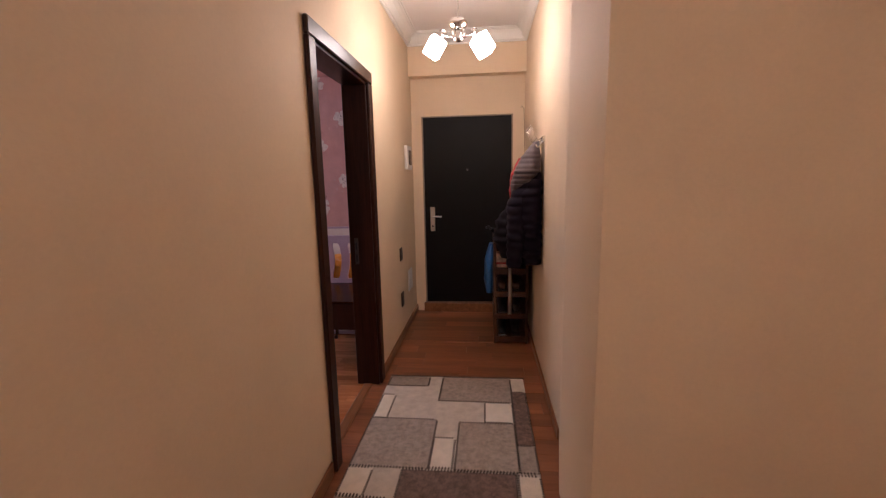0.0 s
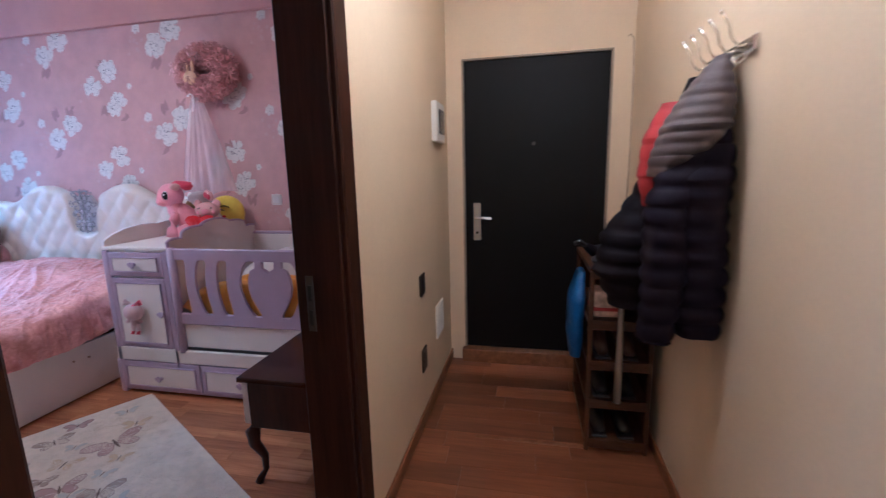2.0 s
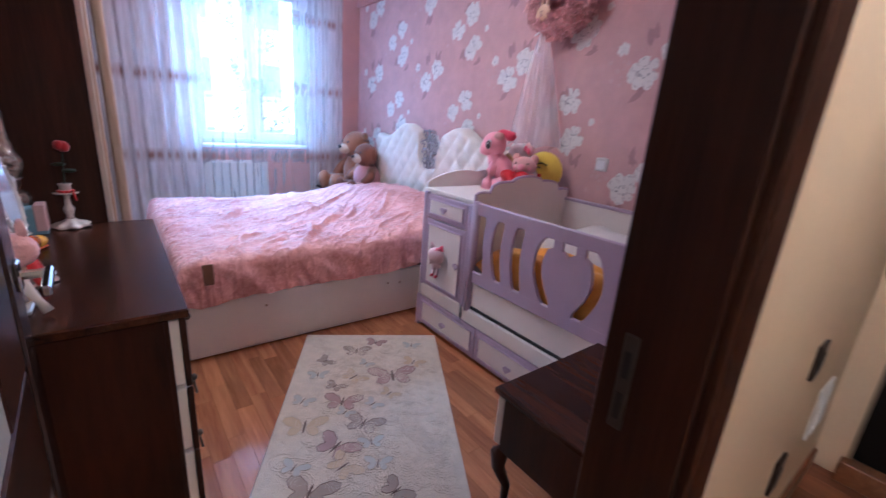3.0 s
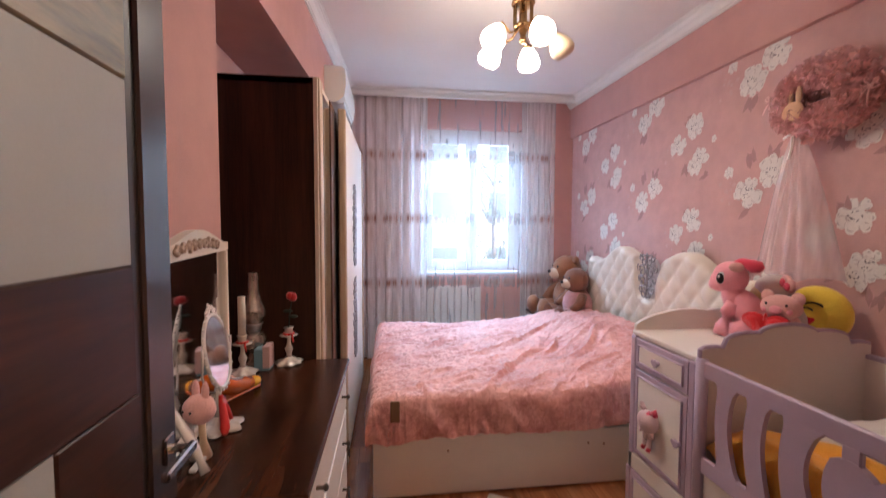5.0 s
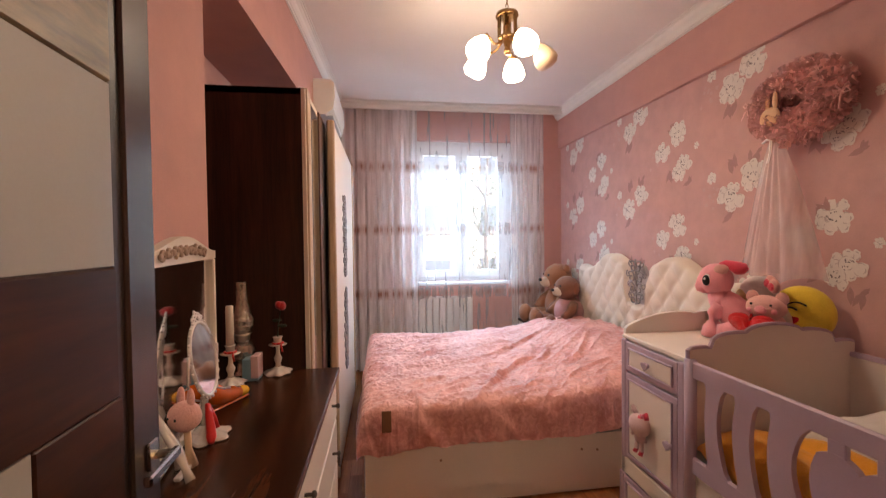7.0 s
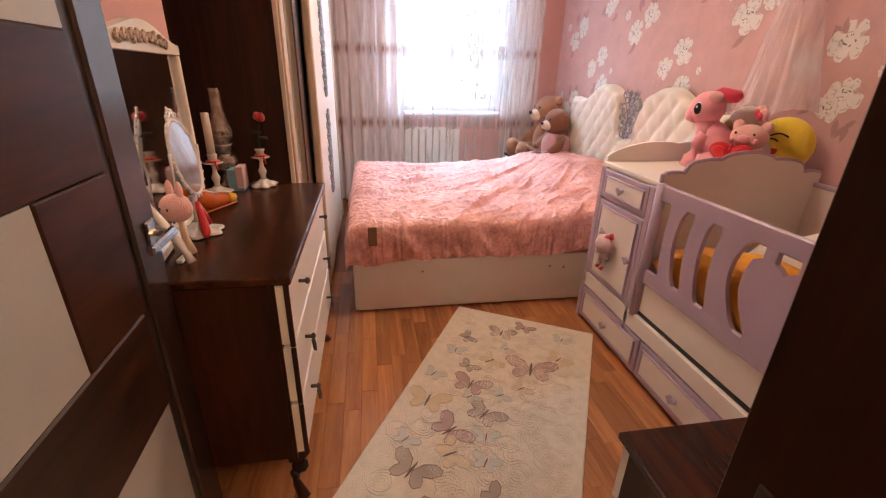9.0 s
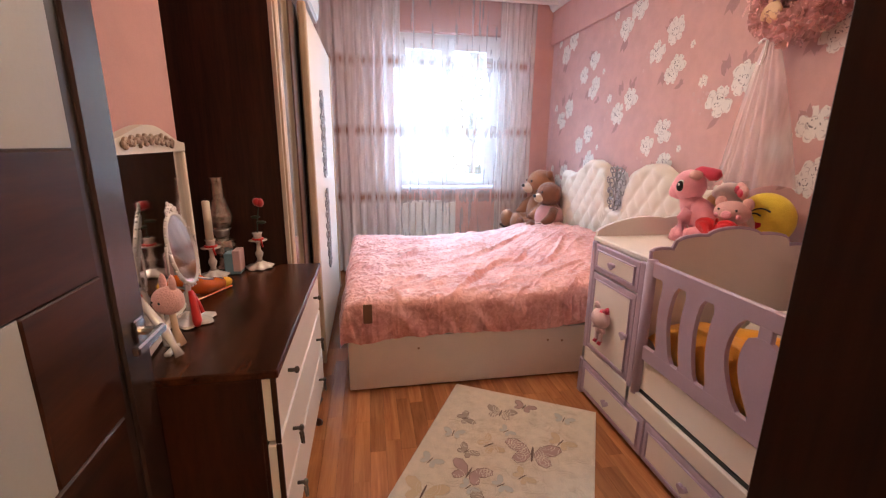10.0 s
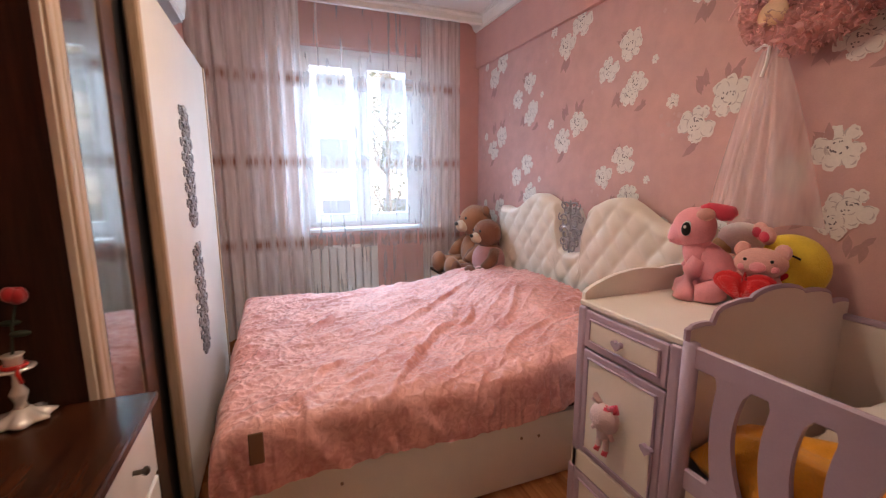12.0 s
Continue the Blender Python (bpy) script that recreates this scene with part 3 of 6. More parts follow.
M["blanket"] = leaf_plush("pink plush blanket", (0.60, 0.235, 0.205), (0.86, 0.455, 0.41))


def softplus(s, k=0.035):
    return s if s > 30 * k else k * math.log1p(math.exp(max(-40, s / k)))


def smooth(a, b_, v):
    v = max(0.0, min(1.0, (v - a) / (b_ - a)))
    return v * v * (3 - 2 * v)


bed = thing("bed", "white storage bed with a tufted cream headboard", "bed", (-3.70, 3.88, 0))
X0, X1, Y0, Y1 = -0.93, 0.88, -1.04, 1.06
b = part("side_panel", box(B(), X1 - 0.03, X1, Y0, Y1, 0.008, 0.335, 0.003), M["lacquer"], bed)
for y, z in ((-0.63, 0.255), (0.19, 0.250), (0.285, 0.240)):
    part("screw", lathe(B(), [(0.007, 0), (0.007, 0.004), (0.004, 0.006)], (0, 0, 0), 10), M["gold_grey"], b).matrix_basis = pose(X1, y, z, 0, 90, 0)
part("side_panel", box(B(), X0, X0 + 0.03, Y0, Y1, 0.008, 0.335, 0.003), M["lacquer"], bed)
part("foot_panel", box(B(), X0 + 0.003, X1 - 0.003, Y0 - 0.003, Y0 + 0.027, 0.010, 0.337, 0.003), M["lacquer"], bed)
part("bed_deck", box(B(), X0 + 0.03, X1 - 0.03, Y0 + 0.03, Y1, 0.25, 0.31), M["dark_gap"], bed)
part("mattress", box(B(), X0 + 0.02, X1 - 0.015, Y0 + 0.02, Y1 - 0.02, 0.345, 0.545, 0.04, 3), M["mattress"], bed)


def head_top(x):
    """Height of the headboard's upper edge: two lobes with a valley between."""
    a = abs(x)
    if a < 0.12:
        return 0.93 + 0.03 * (a / 0.12) ** 2
    if a < 0.20:
        return 0.96 + 0.30 * math.sin((a - 0.12) / 0.08 * math.pi / 2)
    if a < 0.42:
        return 1.26 + 0.065 * math.sin((a - 0.20) / 0.22 * math.pi / 2 + 0.0)
    if a < 0.80:
        return 1.325 - 0.145 * smooth(0.42, 0.80, a)
    return 1.18 + 0.02 * smooth(0.8, 1.0, a)


def tuft_pad():
    bm = B()
    nx, nz, half = 150, 56, 0.99
    rows = []
    for i in range(nx + 1):
        x = -half + 2 * half * i / nx
        top = head_top(x)
        col = []
        for j in range(nz + 1):
            v = j / nz
            z = 0.30 + v * (top - 0.30)
            edge = min(1.0, (top - z) / 0.035 + 0.02, (half - abs(x)) / 0.03 + 0.02)
            a_, c_ = math.pi * (x / 0.165 + z / 0.195), math.pi * (x / 0.165 - z / 0.195)
            puff = (abs(math.sin(a_)) * abs(math.sin(c_))) ** 0.5
            col.append(bm.verts.new((x, -(0.040 + 0.024 * puff) * max(0.1, edge) ** 0.5, z)))
        rows.append(col)
    for p, q in zip(rows, rows[1:]):
        for j in range(nz):
            bm.faces.new((p[j], q[j], q[j + 1], p[j + 1]))
    rim = [bm.verts.new((c[-1].co.x, 0.05, c[-1].co.z)) for c in rows]
    for i in range(nx):
        bm.faces.new((rows[i][-1], rows[i + 1][-1], rim[i + 1], rim[i]))
    for c, r in ((rows[0], rim[0]), (rows[-1], rim[-1])):
        low = bm.verts.new((c[0].co.x, 0.05, 0.30))
        bm.faces.new([*c, r, low])
    return bm


hb = part("headboard", tuft_pad(), M["tuft"], bed, "cream tufted headboard with two lobes", True)
hb.matrix_basis = pose(0.04, 1.11, 0)


def scroll(bm, cx, cz, r, turns, start, hand, y, w=0.006):
    pts = [(cx + hand * r * (1 - k / 26) * math.cos(start + turns * 2 * math.pi * k / 22), y, cz + r * (1 - k / 26) * math.sin(start + turns * 2 * math.pi * k / 22)) for k in range(23)]
    return tube(bm, pts, w, 6)


def ornament(height, width, seedn):
    """Carved scrollwork in the x-z plane, mirrored left and right."""
    rnd = random.Random(seedn)
    bm = B()
    nrow = max(3, int(height / 0.07))
    for k in range(nrow):
        z = (k + 0.5) * height / nrow
        w = width * (0.30 + 0.20 * math.sin(math.pi * (k + 0.5) / nrow) + rnd.uniform(-0.04, 0.04))
        for hand in (1, -1):
            scroll(bm, hand * w * 0.55, z, height / nrow * 0.62, 1.2, rnd.uniform(0, 1.5), hand, 0.0, 0.0065)
            scroll(bm, hand * w, z + height / nrow * 0.3, height / nrow * 0.36, 1.0, rnd.uniform(0, 3), -hand, 0.003, 0.005)
        ball(bm, (0, -0.003, z), height / nrow * 0.22, (0.8, 0.5, 1.2), 8, 6)
    tube(bm, [(0, 0.004, 0.0), (0.004, 0.004, height * 0.5), (0, 0.004, height)], 0.007, 6)
    ball(bm, (0, 0, height), 0.016, (0.8, 0.6, 1.5), 8, 6)
    return bm


part("crest_ornament", ornament(0.34, 0.20, 3), M["silver_paint"], hb, "silver carved scroll ornament").matrix_basis = pose(0, -0.045, 0.93)
part("crest_backing", slab(B(), [(-0.10, 0.90), (0.10, 0.90), (0.09, 1.15), (0.03, 1.24), (-0.03, 1.24), (-0.09, 1.15)], 0.0, 0.03, "xz"), M["mattress"], hb)


CREASES = ((0.49, -0.23, 0.14, 0.16, 0.030), (0.63, -0.72, 0.42, -0.55, 0.022), (0.88, -0.40, 0.28, -0.13, 0.024), (0.73, -0.80, 0.94, -0.70, 0.020), (0.26, 0.12, -0.02, 0.37, 0.022),
           (0.81, -0.61, 0.54, -0.41, 0.020), (0.40, 0.31, 0.01, 0.74, 0.024), (-0.05, -0.04, -0.43, 0.49, 0.022), (0.10, -0.75, -0.35, -0.45, 0.020), (0.70, 0.20, 0.45, 0.65, 0.018))


def creased(x, y):
    """Long soft folds: a ridge with a hollow on one side."""
    h = 0.0
    for ax, ay, bx, by, high in CREASES:
        dx, dy = bx - ax, by - ay
        ln = math.hypot(dx, dy)
        u = ((x - ax) * dx + (y - ay) * dy) / ln / ln
        d = ((x - ax) * dy - (y - ay) * dx) / ln + 0.025 * math.sin(5 * u + ax * 9)
        if -0.15 < u < 1.15 and abs(d) < 0.16:
            fade = math.sin(math.pi * min(1.0, max(0.0, (u + 0.15) / 1.3)))
            h += 0.95 * high * fade * (math.exp(-(d / 0.020) ** 2) - 0.35 * math.exp(-((d - 0.045) / 0.035) ** 2))
    return h


def blanket_mesh():
    bm = B()
    ns, nt = 400, 420
    W, L, xf, yf, ztop = 1.72, 2.06, 0.875, -1.05, 0.575
    grid = []
    for i in range(ns + 1):
        s = -0.26 + (W + 0.30) * i / ns
        row = []
        for j in range(nt + 1):
            t = -0.28 + (L + 0.28) * j / nt
            dz = math.hypot(softplus(-s), softplus(-t))
            x, y = xf - softplus(s) + 0.03, yf + softplus(t) - 0.02
            p = Vector((x * 2.2, y * 2.2, s + t))
            wr = noise.noise(p * 1.4) * 0.016 + creased(x, y) + 0.013 * smooth(0.20, 0.0, abs(noise.noise(Vector((x * 2.6 + y * 2.0, (y - x) * 0.7, 4.0)) * 1.3))) + 0.008 * smooth(0.16, 0.0, abs(noise.noise(Vector((x * 5.2 + y * 3.4, (y - x) * 1.6, 11.0)) * 1.3)))
            fine = noise.noise(Vector((x * 17, y * 17, s * 9 + t * 7))) * 0.005 + noise.noise(Vector((x * 40, y * 40, s * 30))) * 0.0022
            hump = 0.155 * smooth(3.98 - 3.88, 4.62 - 3.88, y) * (0.62 + 0.38 * smooth(0.75, 0.1, abs(x + 0.1))) + 0.02 * noise.noise(Vector((x * 2, y * 2, 9)))
            wx, wy = x + 0.05 * noise.noise(Vector((x * 9, y * 9, 1.5 + s))), y + 0.05 * noise.noise(Vector((x * 9, y * 9, 7.5 + t)))
            emboss = 0.0050 * smooth(0.30, 0.0, abs(noise.noise(Vector((wx * 24, wy * 24, 2 * (s + t))))))
            z = ztop + hump + wr + fine + emboss - dz
            side = smooth(0.02, 0.16, softplus(-s))
            foot = smooth(0.02, 0.16, softplus(-t))
            x += side * (1.4 * emboss + 0.024 * noise.noise(Vector((y * 11 + s * 7, s * 4, 1))) + 0.010 * noise.noise(Vector((y * 24, s * 16, 7))) + 0.02 * noise.noise(Vector((y * 3, 0, 5))))
            y -= foot * (1.4 * emboss + 0.020 * noise.noise(Vector((x * 9, t * 3, 2))) + 0.01)
            hem = 0.345 + 0.014 * noise.noise(Vector((y * 6, x * 6, 3))) - 0.04 * smooth(-0.75, -1.05, y)
            z = max(z, hem)
            row.append(bm.verts.new((x, y, z)))
        grid.append(row)
    for p, q in zip(grid, grid[1:]):
        for j in range(nt):
            bm.faces.new((p[j], q[j], q[j + 1], p[j + 1]))
    return bm


blanket = tagged(link("blanket", blanket_mesh(), M["blanket"], True), "crumpled pink plush blanket spread over the bed", "blanket")
blanket.matrix_basis = pose(-3.70, 3.88, 0)
M["leather_tag"] = mat("brown leather patch", (0.16, 0.07, 0.03), 0.6)
part("label_patch", box(B(), -0.004, 0.004, -0.025, 0.025, -0.055, 0.055, 0.003), M["leather_tag"], blanket, "brown leather patch").matrix_basis = pose(0.916, -0.922, 0.505, 0, -10, 0)

# cot with changing cabinet
cot = thing("cot", "white and lilac wooden cot with a built-in cabinet", "cot", (-2.63, 4.22, 0))
CL, CD = 1.79, 0.81
P = 0.48                                  # where the cabinet ends and the sleeping part begins


def framed_front(parent, name, x0, x1, z0, z1, y=0.0, label="", knob=None):
    """Lilac-framed front with a white field and a knob."""
    f = part(name, box(B(), x0, x1, y - 0.018, y, z0, z1, 0.004), M["lilac"], parent, label)
    part("field", box(B(), x0 + 0.035, x1 - 0.035, y - 0.0225, y - 0.016, z0 + 0.035, z1 - 0.035, 0.003), M["lacquer"], f, "white inset field")
    bm = B()
    m = 0.027
    for c in ((x0 + m, x1 - m, z0 + m, z0 + m + 0.008), (x0 + m, x1 - m, z1 - m - 0.008, z1 - m)):
        box(bm, c[0], c[1], y - 0.026, y - 0.016, c[2], c[3], 0.003)
    for c in ((x0 + m, x0 + m + 0.008), (x1 - m - 0.008, x1 - m)):
        box(bm, c[0], c[1], y - 0.026, y - 0.016, z0 + m, z1 - m, 0.003)
    part("moulding", bm, M["lilac"], f)
    if knob:
        bm = B()
        kx, kz = knob
        slab(bm, [(kx + 0.024 * math.sin(a) ** 3, kz + 0.020 * (13 * math.cos(a) - 5 * math.cos(2 * a) - 2 * math.cos(3 * a) - math.cos(4 * a)) / 16) for a in (2 * math.pi * q / 22 for q in range(22))], y - 0.048, y - 0.032, "xz")
        tube(bm, [(kx, y - 0.018, kz), (kx, y - 0.034, kz)], 0.008)
        part("knob", bm, M["lilac"], f, "lilac heart-shaped knob")
    return f


part("cabinet_body", box(B(), 0.012, P - 0.012, 0.002, CD, 0.03, 0.935, 0.003), M["lacquer"], cot)
part("cabinet_top", box(B(), 0.0, P, -0.012, CD - 0.02, 0.935, 0.957, 0.004), M["lacquer"], cot)
for x in (0.0, P - 0.045):
    part("post", box(B(), x, x + 0.045, -0.020, 0.03, 0.02, 0.935, 0.012, 3), M["lilac"], cot)
framed_front(cot, "drawer", 0.045, P - 0.045, 0.775, 0.925, 0.0, knob=(0.24, 0.852))
framed_front(cot, "cabinet_door", 0.045, P - 0.045, 0.315, 0.765, 0.0, knob=(0.40, 0.545))
part("base_board", box(B(), 0.0, CL, -0.020, 0.01, 0.225, 0.312, 0.004), M["lacquer"], cot)
part("plinth", box(B(), 0.0, CL, 0.0, 0.02, 0.01, 0.225), M["lilac"], cot)
part("corner_post", box(B(), -0.012, 0.03, -0.024, 0.03, 0.0, 0.225, 0.006), M["lilac"], cot)
for x0, x1 in ((0.03, 0.60), (0.61, 1.18), (1.19, 1.745)):
    framed_front(cot, "drawer", x0, x1, 0.022, 0.218, -0.002, knob=((x0 + x1) / 2, 0.115))


def scallop(y0, y1, z0, rise, bumps=5):
    """Upper edge with shouldered scallops, highest in the middle."""
    pts = []
    n_ = 48
    for k in range(n_ + 1):
        u = k / n_
        if bumps == 5:
            lobes = ((0.07, 0.10, 0.10, 0.22), (0.29, 0.15, 0.50, 0.26), (0.5, 0.17, 0.68, 0.32), (0.71, 0.15, 0.50, 0.26), (0.93, 0.10, 0.10, 0.22))
            top = max(lo + hi * math.sqrt(max(0.0, 1 - ((u - c) / w) ** 2)) if abs(u - c) < w else 0.0 for c, w, lo, hi in lobes)
            top = max(top, 0.62 * smooth(0.10, 0.30, u) * smooth(0.90, 0.70, u))
        else:
            top = 0.80 * math.sin(math.pi * u) ** 0.7 + 0.20 * abs(math.sin(math.pi * bumps * u)) ** 0.8
        pts.append((y0 + (y1 - y0) * u, z0 + rise * top))
    return pts


def end_panel(x, zlow, ztop, rise, name, rim=True):
    out = [(0.0, zlow)] + scallop(0.0, CD, ztop, rise) + [(CD, zlow)]
    p = part(name, slab(B(), out, x, x + 0.022, "yz"), M["lacquer"], cot)
    if rim:
        bm = B()
        tube(bm, [(x + 0.011, -0.004, zlow)] + [(x + 0.011, yy, zz + 0.003) for yy, zz in scallop(0.0, CD, ztop, rise)], 0.011, 6)
        part("edge_trim", bm, M["lilac"], p)
    return p


end_panel(P - 0.012, 0.03, 0.955, 0.125, "head_panel")
part("table_back", slab(B(), [(0.0, 0.955)] + scallop(0.0, CD, 0.985, 0.085, 2) + [(CD, 0.955)], -0.004, 0.016, "yz"), M["lacquer"], cot, "pale scalloped edge board")
end_panel(CL - 0.022, 0.03, 0.955, 0.125, "foot_panel")
part("front_post", tube(B(), [(P + 0.02, -0.006, 0.30), (P + 0.02, -0.006, 0.955)], 0.024, 10), M["lilac"], cot, smooth=True)
part("back_rail", box(B(), P, CL, CD - 0.022, CD, 0.03, 0.925, 0.004), M["lacquer"], cot)
part("back_rail_cap", box(B(), P, CL, CD - 0.027, CD + 0.003, 0.925, 0.945, 0.004), M["lilac"], cot)
part("front_panel", box(B(), P + 0.03, CL - 0.02, 0.0, 0.018, 0.33, 0.51, 0.003), M["lacquer"], cot)
# solid black bar drawn as the shadow in the slit under the panel
part("shadow_gap", box(B(), P + 0.04, CL - 0.02, -0.004, 0.012, 0.314, 0.329), M["black"], cot)
part("cot_deck", box(B(), P + 0.01, CL - 0.02, 0.02, CD - 0.02, 0.42, 0.45), M["lacquer"], cot)
gate = part("drop_side", box(B(), P + 0.025, CL - 0.02, -0.014, 0.006, 0.882, 0.952, 0.006), M["lilac"], cot, "lilac fretwork drop side with a heart")
part("bottom_rail", box(B(), P + 0.025, CL - 0.02, -0.014, 0.006, 0.482, 0.555, 0.006), M["lilac"], gate)
MID = 1.14
SLOTS = ((-0.535, 0.020), (-0.449, 0.044), (-0.388, 0.032), (-0.313, 0.034), (-0.246, 0.032), (-0.119, 0.074), (-0.050, 0.086))


def slot_edge(k, z):
    """Bowed border of a slot, measured from the heart's middle, at height z; rounded off at the rails."""
    u = max(0.0, min(1.0, (z - 0.55) / 0.335))
    at, bow = SLOTS[k]
    fillet = 0.014 * (max(0.0, 1 - u / 0.10) ** 2 + max(0.0, 1 - (1 - u) / 0.10) ** 2)
    return at - bow * math.sin(math.pi * u * 0.87) + (fillet if k % 2 else -fillet)


def fret(hand, ka, kb):
    bm = B()
    n_ = 26
    rows = []
    for k in range(n_ + 1):
        z = 0.548 + (0.889 - 0.548) * k / n_
        xa, xb = MID + hand * slot_edge(ka, z), MID + hand * slot_edge(kb, z)
        rows.append([bm.verts.new(c) for c in ((xa, -0.0135, z), (xb, -0.0135, z), (xb, 0.0055, z), (xa, 0.0055, z))])
    for p, q in zip(rows, rows[1:]):
        for k in range(4):
            bm.faces.new((p[k], p[(k + 1) % 4], q[(k + 1) % 4], q[k]))
    return bm


for hand in (1, -1):
    for ka, kb in ((0, 1), (2, 3), (4, 5)):
        part("slat", fret(hand, ka, kb), M["lilac"], gate)
edge_up = [(slot_edge(6, z), z) for z in (0.548 + 0.0235 * k for k in range(13))]
lobe = [(-0.092, 0.842), (-0.070, 0.848), (-0.045, 0.846), (-0.022, 0.836), (-0.008, 0.826)]
half = edge_up + lobe
part("heart", slab(B(), [(MID + x, z) for x, z in half] + [(MID, 0.818)] + [(MID - x, z) for x, z in half[::-1]], -0.0145, 0.0065, "xz"), M["lilac"], gate)
for x in (-0.088, 0.036):
    part("heart_strut", box(B(), MID + x, MID + x + 0.052, -0.0135, 0.0055, 0.835, 0.889, 0.004), M["lilac"], gate)

# wardrobe with sliding doors
ward = thing("wardrobe", "dark wenge wardrobe with cream sliding doors and mirror", "wardrobe", (-2.585, 2.625, 0))
WL, WH = 2.185, 2.175
part("side", box(B(), -0.028, 0.0, -0.58, -0.038, 0.0, WH, 0.002), M["wenge"], ward)
part("side", box(B(), -WL, -WL + 0.028, -0.58, -0.038, 0.0, WH, 0.002), M["wenge"], ward)
part("top", box(B(), -WL, 0.0, -0.58, -0.038, WH - 0.03, WH + 0.002, 0.002), M["wenge_x"], ward)
part("back", box(B(), -WL, 0.0, -0.59, -0.58, 0.0, WH), M["wenge"], ward)
part("plinth", box(B(), -WL + 0.03, -0.03, -0.10, -0.07, 0.0, 0.08), M["wenge_x"], ward)
# black board stands for the unlit space behind the doors
part("unlit_interior", box(B(), -WL + 0.03, -0.03, -0.16, -0.12, 0.08, WH - 0.03), M["black"], ward)
M["door_cream"] = wood("cream wood grain stile", (0.40, 0.27, 0.17), (0.66, 0.50, 0.36), "z", 20, 0.4)
d1 = part("sliding_door", box(B(), -1.20, 0.0, -0.040, -0.018, 0.03, WH + 0.004, 0.003), M["cream"], ward, "cream sliding door with a mirror")
for x in (-0.066, -0.028):
    part("stile", box(B(), x - 0.022, x + 0.022, -0.036, -0.008, 0.03, WH + 0.008, 0.010, 2), M["door_cream"], d1, "rounded cream stile")
part("mirror_strip", box(B(), -0.365, -0.100, -0.022, -0.0145, 0.06, WH - 0.03, 0.002), M["dim_mirror"], d1, "tall mirror strip")
part("stile", box(B(), -0.50, -0.370, -0.028, -0.009, 0.03, WH + 0.006, 0.008, 2), M["rack_wood"], d1, "brown stile")
# black strip stands for the shadow between the two sliding doors
part("shadow_channel", box(B(), -0.62, -0.505, -0.030, -0.012, 0.03, WH), M["black"], d1)
d2 = part("sliding_door", box(B(), -WL + 0.04, -0.575, 0.008, 0.040, 0.02, WH + 0.012, 0.003), M["lacquer"], ward, "white sliding door with carved ornaments")
for x in (-0.582, -WL + 0.05):
    part("stile", box(B(), x - 0.022, x + 0.020, 0.004, 0.050, 0.02, WH + 0.016, 0.010, 2), M["door_cream"], d2, "rounded cream stile")
for z in (0.49, 1.19):
    o = part("carved_ornament", ornament(0.60, 0.26, int(z * 10)), M["silver_paint"], d2, "grey carved ornament")
    o.matrix_basis = pose(-1.25, 0.046, z, 0, 0, 180)

# chest of drawers
chest = thing("chest_of_drawers", "dark walnut chest with white drawer fronts", "chest of drawers", (-1.555, 2.73, 0))
part("top", box(B(), -1.03, 0.004, -0.445, 0.010, 0.845, 0.870, 0.004), M["wenge_x"], chest)
part("body", box(B(), -1.015, -0.012, -0.44, -0.055, 0.225, 0.845, 0.002), M["wenge_side"], chest)
part("side_rim", box(B(), -0.012, -0.002, -0.44, -0.045, 0.225, 0.845, 0.002), M["wenge_side"], chest)
part("frame", box(B(), -1.02, -0.005, -0.055, -0.035, 0.215, 0.845, 0.002), M["wenge_side"], chest)
for z0 in (0.24, 0.445, 0.65):
    d = part("drawer", box(B(), -1.00, -0.010, -0.040, -0.004, z0, z0 + 0.192, 0.004), M["lacquer"], chest, "white drawer front")
    part("edge", box(B(), -0.0095, -0.004, -0.013, 0.002, z0 - 0.005, z0 + 0.198, 0.002), M["wenge"], d, "dark edge strip")
    for x in (-0.185, -0.82):
        bm = B()
        tube(bm, [(x, -0.005, z0 + 0.115), (x, 0.018, z0 + 0.115)], 0.006)
        ball(bm, (x, 0.022, z0 + 0.115), 0.011, (1, 0.8, 1), 10, 6)
        if z0 < 0.6:
            tube(bm, [(x - 0.014, 0.020, z0 + 0.11), (x - 0.013, 0.024, z0 + 0.07), (x, 0.026, z0 + 0.058), (x + 0.013, 0.024, z0 + 0.07), (x + 0.014, 0.020, z0 + 0.11)], 0.0035, 6)
        part("pull", bm, M["dark_metal"], d, "small bronze pull")


def cabriole(bm, x, y, h, ox, oy, r=0.024):
    pts = [(x + ox * v, y + oy * v, h * (1 - u)) for u, v in ((0, 0.0), (0.15, 0.022), (0.35, 0.020), (0.6, -0.005), (0.82, -0.004), (0.94, 0.014), (1, 0.02))]
    return tube(bm, pts, r, 8, (1.25, 1.35, 1.0, 0.68, 0.55, 0.70, 0.80))


for x, y, ox, oy in ((-0.06, -0.06, 1, 1), (-0.97, -0.06, -1, 1), (-0.06, -0.40, 1, -1), (-0.97, -0.40, -1, -1)):
    part("leg", cabriole(B(), x, y, 0.235, ox, oy, 0.028), M["wenge_side"], chest, smooth=True)

# low cabinet beside the door
low = thing("bedside_cabinet", "low dark walnut cabinet with one white drawer, on curved legs", "cabinet", (-1.25, 3.575, 0))
part("top", box(B(), -0.004, 0.49, -0.004, 0.60, 0.500, 0.522, 0.004), M["wenge_x"], low)
part("body", box(B(), 0.04, 0.485, 0.006, 0.59, 0.29, 0.50, 0.002), M["wenge_side"], low)
part("drawer", box(B(), 0.006, 0.038, 0.012, 0.585, 0.30, 0.490, 0.004), M["lacquer"], low, "white drawer front")
